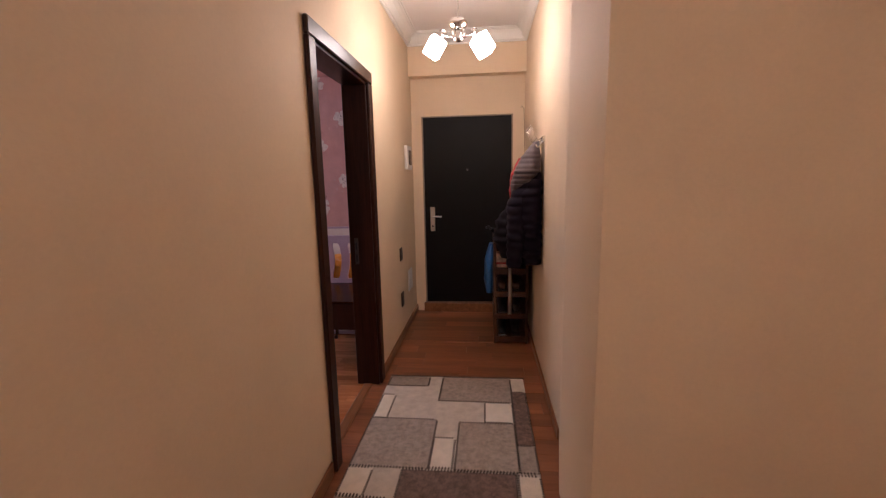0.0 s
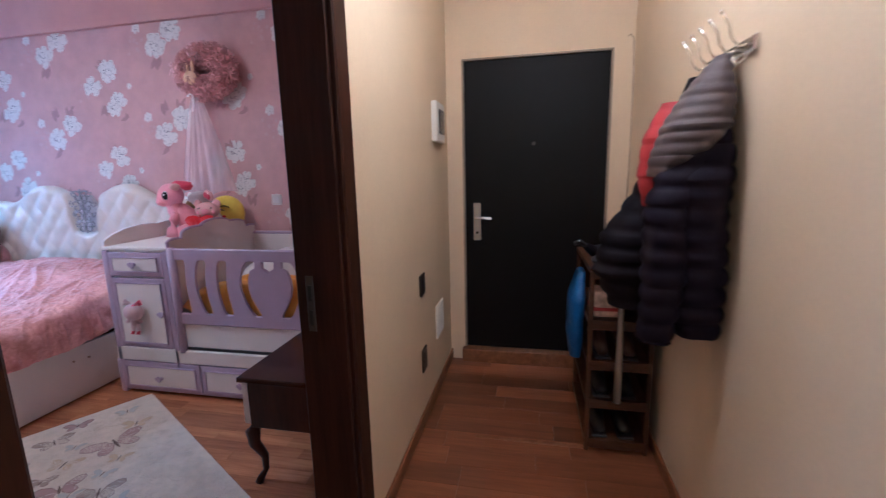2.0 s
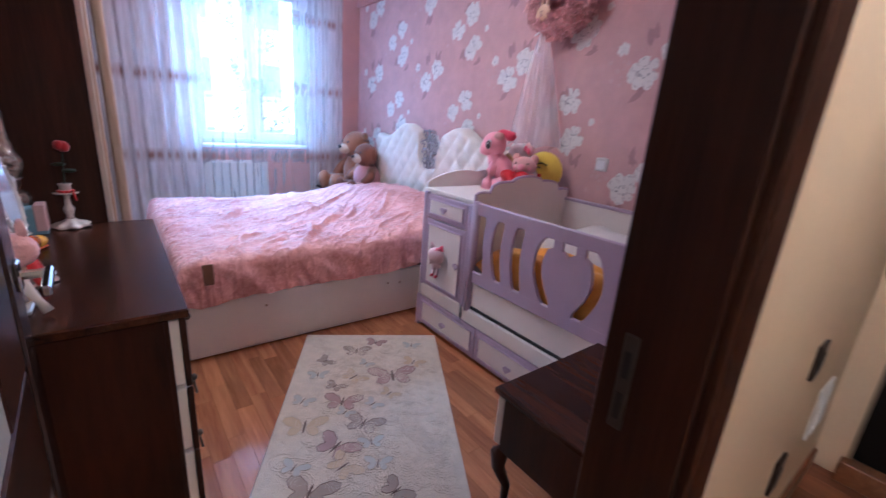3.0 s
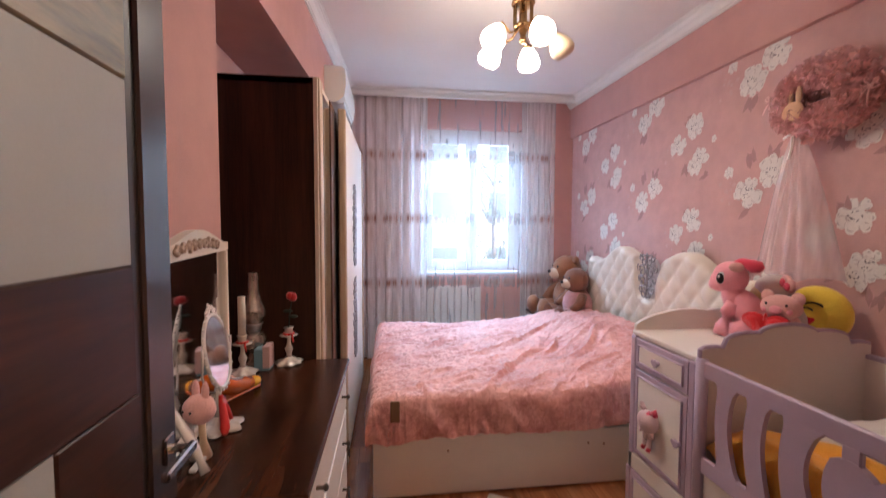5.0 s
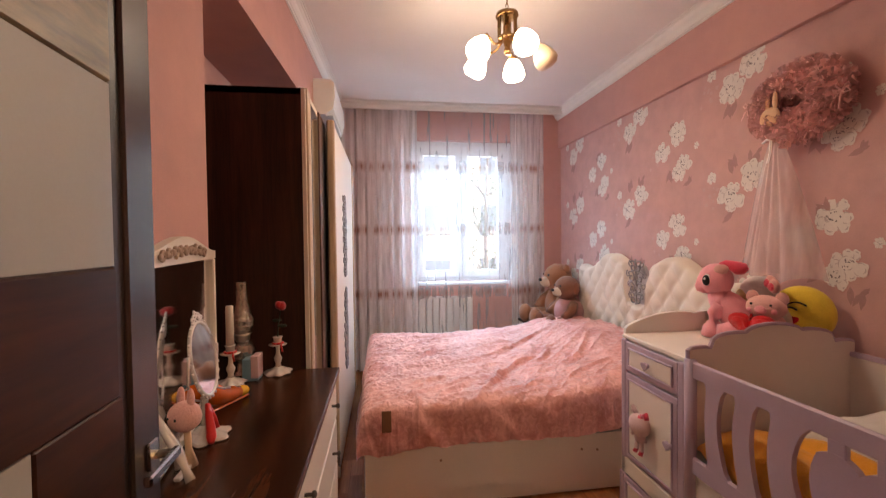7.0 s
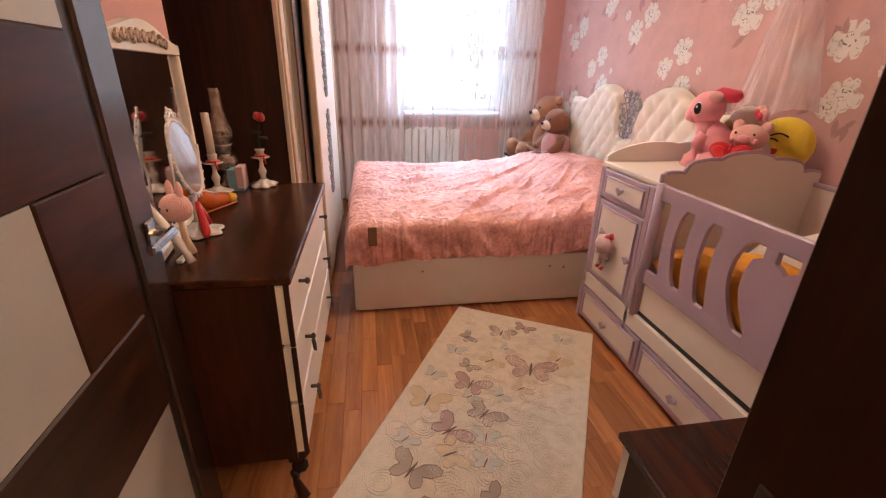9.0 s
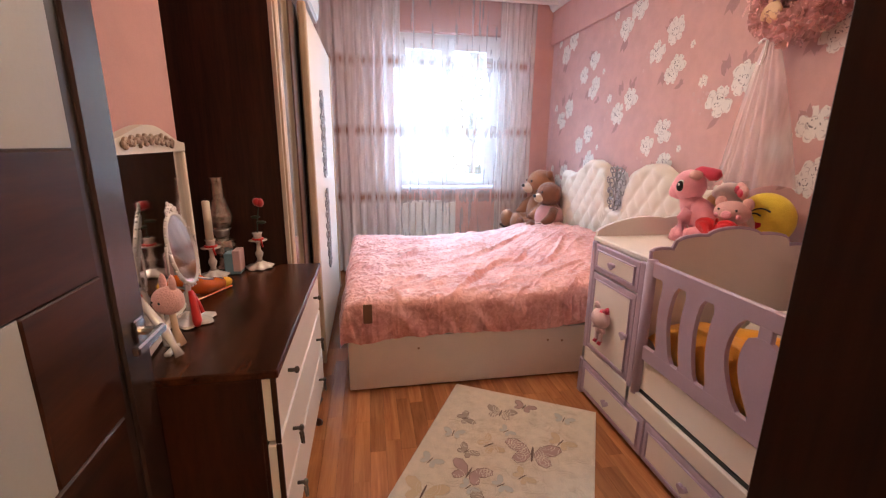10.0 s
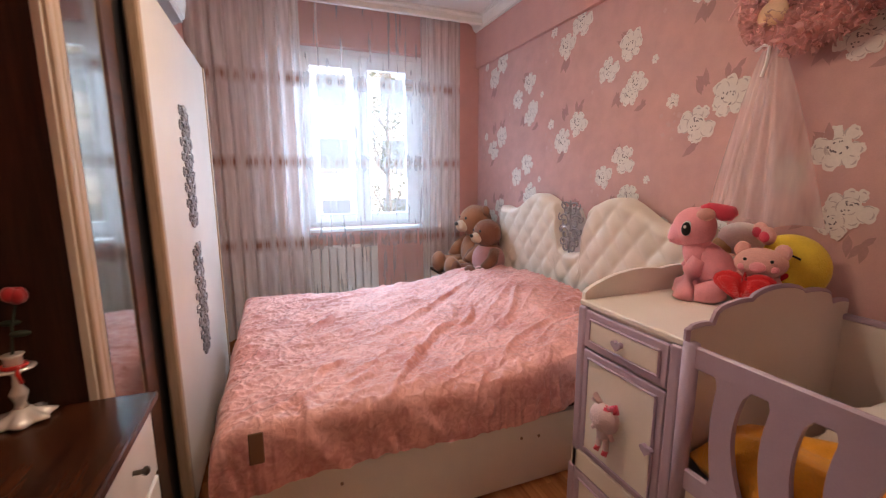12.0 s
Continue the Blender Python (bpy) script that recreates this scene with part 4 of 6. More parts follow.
for y in (0.05, 0.55):
    for x, ox in ((0.05, -1), (0.44, 1)):
        part("leg", cabriole(B(), x, y, 0.30, ox, -1 if y < 0.3 else 1), M["wenge_side"], low, smooth=True)

# bedside table under the bears, far side of the bed
ns = thing("bedside_table", "white bedside table beside the bed", "bedside table", (-5.02, 4.72, 0))
part("body", box(B(), -0.24, 0.24, -0.22, 0.30, 0.06, 0.53, 0.004), M["lacquer"], ns)
part("top", box(B(), -0.25, 0.25, -0.24, 0.31, 0.53, 0.55, 0.004), M["wenge_x"], ns)

# dresser mirror
mir = thing("dresser_mirror", "white framed dresser mirror with a carved crest", "mirror", (-1.985, 2.338, 0.872), 8)
part("glass", box(B(), -0.274, 0.385, -0.012, -0.004, 0.03, 0.535), M["mirror"], mir, "mirror glass")
part("back_board", box(B(), -0.298, 0.42, -0.030, -0.014, 0.0, 0.56), M["wenge_x"], mir)
for x, w in ((-0.302, 0.028), (0.385, 0.040)):
    part("frame_side", box(B(), x, x + w, -0.014, 0.014, 0.0, 0.535, 0.008, 2), M["cream"], mir)
part("frame_bottom", box(B(), -0.274, 0.385, -0.014, 0.012, 0.0, 0.032, 0.006), M["cream"], mir)
out = [(-0.302, 0.535), (0.425, 0.535), (0.425, 0.565)] + [(0.425 - 0.727 * k / 20, 0.565 + 0.050 * math.sin(math.pi * k / 20) ** 2) for k in range(1, 20)] + [(-0.302, 0.565)]
crest = part("crest", slab(B(), out, -0.014, 0.014, "xz"), M["cream"], mir)
for k in range(9):
    x = -0.12 + 0.40 * k / 8
    b = B()
    scroll(b, x, 0.560 + 0.016 * math.cos((k - 4) * 0.4), 0.017, 1.2, k * 0.8, 1 if k % 2 else -1, 0.018, 0.006)
    ball(b, (x + 0.015, 0.018, 0.560 + 0.014 * math.cos((k - 4) * 0.4)), 0.011, (1.2, 0.6, 0.9), 8, 6)
    part("carved_scroll", b, M["gold_grey"], crest, "tarnished carved leaf scroll")

# radiator
rad = thing("radiator", "white panel radiator below the window", "radiator", (-5.315, 3.66, 0.10))
for k in range(8):
    part("section", box(B(), -0.03, 0.035, -0.31 + k * 0.078, -0.31 + k * 0.078 + 0.070, 0.03, 0.70, 0.012, 2), M["radiator"], rad)
part("manifold", box(B(), -0.02, 0.02, -0.31, 0.31, 0.0, 0.04, 0.01), M["radiator"], rad)
part("manifold", box(B(), -0.02, 0.02, -0.31, 0.31, 0.69, 0.72, 0.01), M["radiator"], rad)
part("bracket", box(B(), -0.045, -0.02, -0.2, 0.2, 0.3, 0.34), M["radiator"], rad)
part("pipe", tube(B(), [(0, -0.31, 0.02), (0, -0.36, 0.02), (0, -0.37, -0.1)], 0.012), M["radiator"], rad)

# curtains
def curtain_mesh(y0, y1, z0, z1, depth, waves, seedn, flare=0.0):
    bm = B()
    rnd = random.Random(seedn)
    ph = rnd.uniform(0, 6)
    n_, rows = int(waves * 9), 16
    grid = []
    for i in range(n_ + 1):
        u = i / n_
        col = []
        for j in range(rows + 1):
            v = j / rows
            z = z0 + (z1 - z0) * v
            w = math.sin(2 * math.pi * waves * u + ph + 0.6 * math.sin(5 * u)) + 0.45 * math.sin(2 * math.pi * waves * 1.73 * u + 1.3)
            dep = depth * (0.55 + 0.45 * (1 - v)) * (0.7 + 0.5 * noise.noise(Vector((u * 6, 0, seedn))))
            col.append(bm.verts.new((w * dep + 0.01 * noise.noise(Vector((u * 8, v * 2, 3))), y0 + (y1 - y0) * u + flare * (1 - v) * (u - 0.5) + 0.006 * math.cos(2 * math.pi * waves * u), z)))
        grid.append(col)
    for p, q in zip(grid, grid[1:]):
        for j in range(rows):
            bm.faces.new((p[j], q[j], q[j + 1], p[j + 1]))
    return bm


cur = thing("curtain", "sheer pink net curtain with brown woven bands", "curtain", (-5.235, 0, 0))
part("gathered_panel", curtain_mesh(2.46, 3.34, 0.04, 2.93, 0.034, 9, 5), M["curtain_dense"], cur, "densely gathered net", True)
part("window_panel", curtain_mesh(3.26, 4.50, 0.04, 2.93, 0.013, 10, 6), M["curtain"], cur, smooth=True)
part("edge_panel", curtain_mesh(4.40, 4.80, 0.04, 2.93, 0.022, 6, 8), M["curtain_edge"], cur, smooth=True)
part("rail", box(B(), -0.012, 0.012, 2.44, 4.80, 2.925, 2.945), M["white"], cur)

# air conditioner
ac = thing("air_conditioner", "white split air conditioner above the wardrobe", "air conditioner", (-3.92, 2.40, 2.44))
b = B()
slab(b, [(0.0, 0.0), (0.13, 0.005), (0.19, 0.05), (0.205, 0.14), (0.20, 0.25), (0.17, 0.275), (0.0, 0.275)], -0.80, 0.0, "yz")
part("body", b, M["white"], ac)
part("vent_flap", box(B(), -0.74, -0.06, 0.12, 0.185, 0.004, 0.018, 0.004), M["radiator"], ac)

# chandelier and ceiling rosette
ros = thing("ceiling_rosette", "round plaster ceiling rosette", "ceiling rosette", (-2.90, 3.672, CEIL))
part("outer_ring", lathe(B(), [(0.185, 0), (0.185, -0.008), (0.19, -0.014), (0.200, -0.012), (0.206, 0)], (0, 0, 0), 40), M["ceiling"], ros, smooth=True)
part("disc", lathe(B(), [(0.01, -0.003), (0.18, -0.003), (0.185, 0.0)][::-1], (0, 0, 0), 40), M["ceiling"], ros)
lamp = thing("chandelier", "brass chandelier with five opal glass shades", "chandelier", (-2.90, 3.672, CEIL - 0.003))
part("canopy", lathe(B(), [(0.045, -0.004), (0.045, -0.012), (0.03, -0.03), (0.010, -0.045)], (0, 0, 0), 18), M["brass"], lamp, smooth=True)
b = B()
for k in range(6):
    zc = -0.055 - k * 0.026
    tube(b, [(0.008 * math.cos(a) * (k % 2), 0.008 * math.cos(a) * (1 - k % 2), zc + 0.015 * math.sin(a)) for a in (2 * math.pi * q / 10 for q in range(11))], 0.0024, 5)
part("chain", b, M["brass"], lamp)
part("crown", lathe(B(), [(0.01, -0.19), (0.062, -0.20), (0.066, -0.215), (0.060, -0.222), (0.012, -0.225)][::-1], (0, 0, 0), 20), M["brass"], lamp, smooth=True)
part("spindle", lathe(B(), [(0.016, -0.43), (0.022, -0.41), (0.014, -0.39), (0.024, -0.36), (0.014, -0.33), (0.014, -0.22)], (0, 0, 0), 14), M["brass"], lamp, smooth=True)
for k in range(10):
    a = 2 * math.pi * k / 10
    part("rod", tube(B(), [(0.05 * math.cos(a), 0.05 * math.sin(a), -0.215), (0.05 * math.cos(a), 0.05 * math.sin(a), -0.335)], 0.0055, 6), M["brass"], lamp)
part("hub", lathe(B(), [(0.02, -0.355), (0.052, -0.345), (0.056, -0.332), (0.02, -0.325)], (0, 0, 0), 18), M["brass"], lamp, smooth=True)
for k in range(5):
    a = radians(-63 + 72 * k)
    c, s_ = math.cos(a), math.sin(a)
    pts = [(r * c, r * s_, z) for r, z in ((0.03, -0.345), (0.07, -0.385), (0.10, -0.395), (0.135, -0.37), (0.155, -0.355), (0.17, -0.37))]
    arm = part("arm", tube(B(), pts, 0.007, 8), M["brass"], lamp, smooth=True)
    part("holder", lathe(B(), [(0.010, 0.0), (0.026, -0.012), (0.030, -0.03)], (0.17 * c, 0.17 * s_, -0.365), 14), M["brass"], arm, smooth=True)
    sh = part("shade", lathe(B(), [(0.022, 0.0), (0.034, -0.016), (0.050, -0.045), (0.060, -0.080), (0.058, -0.098), (0.044, -0.116), (0.024, -0.122)], (0, 0, 0), 28),
              M["shade_off"] if k == 2 else M["shade_lit"], arm, "unlit opal glass shade" if k == 2 else "glowing opal glass shade", True)
    sh.matrix_basis = pose(0.17 * c, 0.17 * s_, -0.385) @ Matrix.Rotation(radians(-32), 4, Vector((-s_, c, 0))) @ Matrix.Scale(1.12, 4)
    if k != 2:
        bulb = new("bulb_light", bpy.data.lights.new("bulb_light", "SPOT"))
        bulb.data.energy, bulb.data.color, bulb.data.spot_size, bulb.data.spot_blend, bulb.data.shadow_soft_size = 3.9, (1.0, 0.84, 0.65), radians(175), 0.8, 0.03
        bulb.matrix_world = look((-2.90 + 0.250 * c, 3.672 + 0.250 * s_, CEIL - 0.512), (-2.90 + 0.62 * c, 3.672 + 0.62 * s_, 1.7))

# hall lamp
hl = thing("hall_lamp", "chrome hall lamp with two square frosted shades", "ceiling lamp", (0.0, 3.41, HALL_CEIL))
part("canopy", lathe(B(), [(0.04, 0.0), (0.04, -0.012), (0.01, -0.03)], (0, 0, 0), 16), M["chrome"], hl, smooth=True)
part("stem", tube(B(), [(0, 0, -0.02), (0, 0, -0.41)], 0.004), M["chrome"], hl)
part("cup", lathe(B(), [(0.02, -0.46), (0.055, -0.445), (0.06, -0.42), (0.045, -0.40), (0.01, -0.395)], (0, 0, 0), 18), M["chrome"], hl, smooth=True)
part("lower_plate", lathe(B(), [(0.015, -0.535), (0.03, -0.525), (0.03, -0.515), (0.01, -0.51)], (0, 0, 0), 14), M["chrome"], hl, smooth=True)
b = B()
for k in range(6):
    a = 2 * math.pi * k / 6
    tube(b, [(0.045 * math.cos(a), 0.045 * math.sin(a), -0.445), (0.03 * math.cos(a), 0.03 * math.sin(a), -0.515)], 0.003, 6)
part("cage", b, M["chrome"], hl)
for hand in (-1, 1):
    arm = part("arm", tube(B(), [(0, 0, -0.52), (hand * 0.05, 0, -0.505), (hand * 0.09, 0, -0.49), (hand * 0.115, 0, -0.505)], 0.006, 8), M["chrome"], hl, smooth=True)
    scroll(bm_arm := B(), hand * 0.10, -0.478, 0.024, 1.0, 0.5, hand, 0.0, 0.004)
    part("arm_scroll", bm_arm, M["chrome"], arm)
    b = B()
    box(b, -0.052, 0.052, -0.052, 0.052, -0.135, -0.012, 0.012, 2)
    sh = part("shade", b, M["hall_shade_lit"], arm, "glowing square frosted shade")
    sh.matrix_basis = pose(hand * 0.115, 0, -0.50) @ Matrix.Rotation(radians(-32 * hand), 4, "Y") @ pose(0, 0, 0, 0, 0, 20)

# second hall lamp, out of view, added to brighten the near walls
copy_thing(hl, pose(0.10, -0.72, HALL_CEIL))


# ---- printed wallpaper flowers ----
PRINT = [mat("printed white petal", (0.76, 0.72, 0.67), 0.7, fine=90, vary=0.10), mat("printed grey petal shade", (0.52, 0.46, 0.44), 0.7, fine=90, vary=0.15),
         mat("printed dark centre", (0.17, 0.15, 0.16), 0.7, fine=90), mat("printed mauve leaf", (0.42, 0.245, 0.23), 0.7, fine=90, vary=0.15),
         mat("printed pale sprig", (0.62, 0.40, 0.38), 0.7, fine=90)]


def flat(bm, outline, y, idx):
    f = bm.faces.new([bm.verts.new((x, y, z)) for x, z in outline])
    f.material_index = idx
    return f


def petal_ring(bm, r, lobes, y, idx, rnd, cx=0.0, cz=0.0, depth=0.22):
    ph = rnd.uniform(0, 6)
    n_ = lobes * 8
    out = []
    for k in range(n_):
        a = 2 * math.pi * k / n_
        rr = r * (1 - depth + depth * abs(math.sin(lobes * a / 2 + ph)) ** 0.6) * (1 + 0.06 * math.sin(7 * a + ph) + rnd.uniform(-0.065, 0.065))
        out.append((cx + rr * math.cos(a), cz + rr * math.sin(a)))
    flat(bm, out, y, idx)


def stroke(bm, cx, cz, r, a0, a1, w, y, idx):
    """Thin curved brush stroke: part of a ring, tapered at both ends."""
    n_ = 7
    pts = [(a0 + (a1 - a0) * k / n_, w * math.sin(math.pi * (k + 0.25) / (n_ + 0.5))) for k in range(n_ + 1)]
    flat(bm, [(cx + (r + v) * math.cos(a), cz + (r + v) * math.sin(a)) for a, v in pts] + [(cx + (r - v * 0.4) * math.cos(a), cz + (r - v * 0.4) * math.sin(a)) for a, v in pts[::-1]], y, idx)


def rose_mesh(r, seedn):
    """Painted rose: frilled overlapping petals, thin grey strokes along their edges, a dark broken heart."""
    rnd = random.Random(seedn)
    bm = B()
    y = -0.0006
    ph = rnd.uniform(0, 6)
    petals = 7
    for k in range(petals):
        a = ph + 2 * math.pi * k / petals + rnd.uniform(-0.28, 0.28)
        d = r * rnd.uniform(0.50, 0.70)
        cx, cz, pr = d * math.cos(a), d * math.sin(a), r * rnd.uniform(0.27, 0.44)
        petal_ring(bm, pr, 3, y, 0, rnd, cx, cz, 0.30)
        y -= 0.0002
        stroke(bm, cx, cz, pr * 0.80, a + 1.2, a + 2.6, 0.046 * r, y, 1)
        stroke(bm, cx, cz, pr * 0.78, a - 2.5, a - 1.3, 0.036 * r, y, 1)
        stroke(bm, cx, cz, pr * 0.55, a + rnd.uniform(-0.9, -0.2), a + rnd.uniform(0.4, 1.0), 0.050 * r, y, 1)
        y -= 0.0001
    petal_ring(bm, r * 0.52, 6, y, 0, rnd, 0, 0, 0.25)
    for q in range(5):
        a = rnd.uniform(0, 6.28)
        stroke(bm, 0, 0, r * rnd.uniform(0.24, 0.48), a, a + rnd.uniform(0.6, 1.2), 0.04 * r, y - 0.0002 - 0.00005 * q, 1)
    for k in range(9):
        a, d = rnd.uniform(0, 6.28), rnd.uniform(0.02, 0.24) * r
        stroke(bm, d * math.cos(a), d * math.sin(a), r * rnd.uniform(0.05, 0.14), a, a + rnd.uniform(0.8, 1.6), 0.050 * r, y - 0.0006 - k * 0.0001, 2)
    return bm


def leaf_mesh(seedn):
    rnd = random.Random(seedn)
    bm = B()
    for k in range(4):
        a = radians(-95 + rnd.uniform(-45, 45))
        L = rnd.uniform(0.05, 0.09)
        ox, oz = rnd.uniform(-0.05, 0.05), rnd.uniform(-0.03, 0.02)
        d, w = (math.cos(a), math.sin(a)), (-math.sin(a), math.cos(a))
        pts = [(0, 0), (0.3, 0.17), (0.6, 0.16), (1, 0), (0.6, -0.16), (0.3, -0.17)]
        flat(bm, [(ox + L * (u * d[0] + v * w[0]), oz + L * (u * d[1] + v * w[1])) for u, v in pts], -0.0004 - 0.0001 * k, 3)
    return bm


def sprig_mesh(seedn):
    rnd = random.Random(seedn)
    bm = B()
    for k in range(9):
        petal_ring(bm, rnd.uniform(0.006, 0.013), 4, -0.0004, 4, rnd, rnd.uniform(-0.05, 0.05), rnd.uniform(-0.07, 0.07), 0.4)
    return bm


def printed(bm, name):
    me = bpy.data.meshes.new(name)
    bm.to_mesh(me)
    bm.free()
    for m in PRINT:
        me.materials.append(m)
    return me


ROSES = [printed(rose_mesh(0.098, k), "printed_rose") for k in range(4)]
BUD = printed(rose_mesh(0.042, 11), "printed_bud")
LEAVES = [printed(leaf_mesh(k), "printed_leaf") for k in range(3)]
SPRIGS = [printed(sprig_mesh(k), "printed_sprig") for k in range(2)]


def stamp(me, x, z, size=1.0, spin=0.0, lift=0.0):
    if z + 0.02 > 2.525:
        return
    ob = new(me.name.split(".")[0], me)
    ob.parent = wall_north
    ob.matrix_basis = pose(x, NORTH - 0.001 - lift, z) @ Matrix.Rotation(spin, 4, "Y") @ Matrix.Scale(size, 4)


rnd = random.Random(21)
for col in range(8):
    cx = -1.165 - col * 0.5375
    for row in range(4):
        cz = (2.10 if col % 2 == 0 else 2.42) - row * 0.655 + 0.001
        if cz < 0.5:
            continue
        if col % 2 == 0:
            roses = ((-0.022, 0.105, 0.98), (-0.190, 0.0, 0.90), (0.040, -0.118, 0.86), (-0.006, -0.172, 0.80))
            stamp(BUD, cx + 0.165, cz - 0.015, 0.62, 0.4)
        else:
            roses = ((0.070, 0.048, 1.05), (-0.088, -0.060, 1.05))
            stamp(BUD, cx - 0.235, cz + 0.075, 1.0, 1.0)
        stamp(LEAVES[row % 3], cx - 0.10, cz - 0.12, 1.3, 0.2)
        stamp(LEAVES[(row + 1) % 3], cx + 0.10, cz + 0.20 if col % 2 else cz - 0.22, 1.0, 0.6)
        stamp(LEAVES[(row + 2) % 3], cx - 0.03, cz + 0.10, 1.2, 2.6)
        stamp(SPRIGS[row % 2], cx - 0.27, cz - 0.06, 1.2, 0.3)
        for q, (dx, dz, s_) in enumerate(roses):
            stamp(ROSES[(q + row + col) % 4], cx + dx, cz + dz, s_, rnd.uniform(-0.5, 0.5), 0.0006 * q)

# ---- rugs ----
M["rug_base"] = mat("cream carpet pile", (0.68, 0.58, 0.465), 0.95, fine=300, coarse=24, vary=0.12, bump=0.9, depth=0.005, sheen=0.3)
M["rug_light"] = mat("pale grey carpet pile", (0.50, 0.425, 0.355), 0.95, fine=380, coarse=18, vary=0.18, bump=0.6, depth=0.003)
M["rug_grey"] = mat("grey beige carpet pile", (0.31, 0.245, 0.20), 0.95, fine=240, coarse=40, vary=0.32, bump=0.6, depth=0.003)
M["rug_dark"] = mat("brown carpet pile", (0.13, 0.083, 0.064), 0.95, fine=200, coarse=40, vary=0.60, bump=0.6, depth=0.003)
M["stitch"] = mat("dark stitching", (0.07, 0.05, 0.04), 0.9)
hall_rug = thing("hall_rug", "patchwork hall rug in grey, beige and brown", "rug", (-0.05, 2.25, 0))
part("carpet", box(B(), -0.48, 0.48, -1.30, 1.15, 0.0, 0.011, 0.004), M["rug_light"], hall_rug)
part("border", box(B(), -0.485, 0.485, 1.145, 1.165, 0.0, 0.013, 0.004), M["rug_dark"], hall_rug, "dark bound edge")
for x0, x1, y0, y1, m in ((-0.47, -0.185, 1.0, 1.14, "rug_grey"), (-0.09, 0.385, 0.81, 1.14, "rug_grey"), (0.385, 0.475, 0.37, 0.95, "rug_dark"),
                          (0.21, 0.38, 0.58, 0.80, "rug_base"), (-0.47, -0.385, 0.59, 0.87, "rug_base"), (-0.475, -0.075, 0.15, 0.59, "rug_grey"),
                          (-0.07, 0.045, 0.16, 0.41, "rug_base"), (0.06, 0.38, 0.15, 0.57, "rug_grey"), (0.383, 0.475, 0.15, 0.365, "rug_grey"),
                          (-0.475, -0.35, -0.05, 0.14, "rug_base"), (-0.20, 0.36, -0.42, 0.14, "rug_dark"), (-0.475, -0.22, -0.5, -0.06, "rug_grey"),
                          (0.37, 0.475, -0.5, 0.13, "rug_base"), (-0.475, 0.10, -0.95, -0.52, "rug_grey"), (0.12, 0.475, -1.2, -0.52, "rug_dark")):
    p = part("patch", box(B(), x0, x1, y0, y1, 0.009, 0.0135, 0.002), M[m], hall_rug)
    b = B()
    for yy in (y0, y1):
        for k in range(int((x1 - x0) / 0.016)):
            box(b, x0 + k * 0.016, x0 + k * 0.016 + 0.008, yy - 0.007, yy + 0.007, 0.0125, 0.0146)
    for xx in (x0, x1):
        for k in range(int((y1 - y0) / 0.016)):
            box(b, xx - 0.006, xx + 0.006, y0 + k * 0.016, y0 + k * 0.016 + 0.008, 0.0125, 0.0146)
    part("stitching", b, M["stitch"], p, "dark cross stitching")

M["wing_p"] = mat("mauve pile", (0.43, 0.28, 0.25), 0.95, fine=380, vary=0.2, bump=0.5, depth=0.003)
M["wing_b"] = mat("taupe pile", (0.38, 0.30, 0.24), 0.95, fine=380, vary=0.2, bump=0.5, depth=0.003)
M["wing_y"] = mat("pale yellow pile", (0.60, 0.46, 0.30), 0.95, fine=380, vary=0.12, bump=0.5, depth=0.003)
M["wing_w"] = mat("pale blue pile", (0.52, 0.50, 0.46), 0.95, fine=380, vary=0.1, bump=0.5, depth=0.003)
M["wing_rim"] = mat("dark mauve pile", (0.26, 0.165, 0.145), 0.95, fine=380, vary=0.2)
M["bug"] = mat("dark brown pile", (0.14, 0.09, 0.07), 0.95)
rug = thing("bedroom_rug", "cream rug with woven mauve and yellow butterflies", "rug", (-2.795, 3.48, 0), math.degrees(math.atan2(-0.755, 1.33)))
part("carpet", box(B(), 0, 1.53, 0, 0.813, 0.0, 0.012, 0.004), M["rug_base"], rug)


def wing_outline(s, hand):
    up = [(0.06, 0.02), (0.25, 0.42), (0.62, 0.66), (0.95, 0.60), (1.0, 0.38), (0.78, 0.10), (0.5, -0.02)]
    lowr = [(0.62, -0.18), (0.66, -0.40), (0.48, -0.56), (0.24, -0.46), (0.08, -0.12)]
    return [(hand * x * s, y * s) for x, y in up + lowr]


for k, (u, v, s_, c) in enumerate(((0.31, 0.15, 0.062, "b"), (0.20, 0.32, 0.085, "b"), (0.10, 0.43, 0.066, "p"), (0.55, 0.23, 0.058, "b"), (0.47, 0.32, 0.080, "y"),
                                   (0.46, 0.53, 0.135, "p"), (0.68, 0.28, 0.098, "p"), (0.84, 0.39, 0.095, "b"), (0.98, 0.28, 0.102, "p"), (1.09, 0.32, 0.085, "y"),
                                   (0.85, 0.13, 0.105, "y"), (1.21, 0.21, 0.105, "b"), (0.33, 0.65, 0.075, "y"), (0.62, 0.51, 0.060, "y"), (0.96, 0.43, 0.060, "w"),
                                   (1.08, 0.46, 0.062, "w"), (0.67, 0.09, 0.062, "w"), (0.76, 0.30, 0.050, "w"), (0.70, 0.43, 0.055, "w"), (0.45, 0.13, 0.060, "w"),
                                   (0.14, 0.65, 0.060, "w"), (1.09, 0.13, 0.062, "w"), (0.34, 0.38, 0.050, "w"), (1.22, 0.53, 0.072, "b"), (1.32, 0.64, 0.08, "y"), (1.36, 0.36, 0.085, "p"))):
    b = B()
    for hand in (1, -1):
        slab(b, wing_outline(s_, hand), 0.010, 0.0124 + 0.0001 * k)
    bf = part("butterfly", b, M["wing_" + c], rug)
    part("butterfly_body", ball(B(), (0, 0, 0.0126 + 0.0001 * k), s_ * 0.42, (0.12, 1, 0.06), 8, 6), M["bug"], bf)
    b = B()
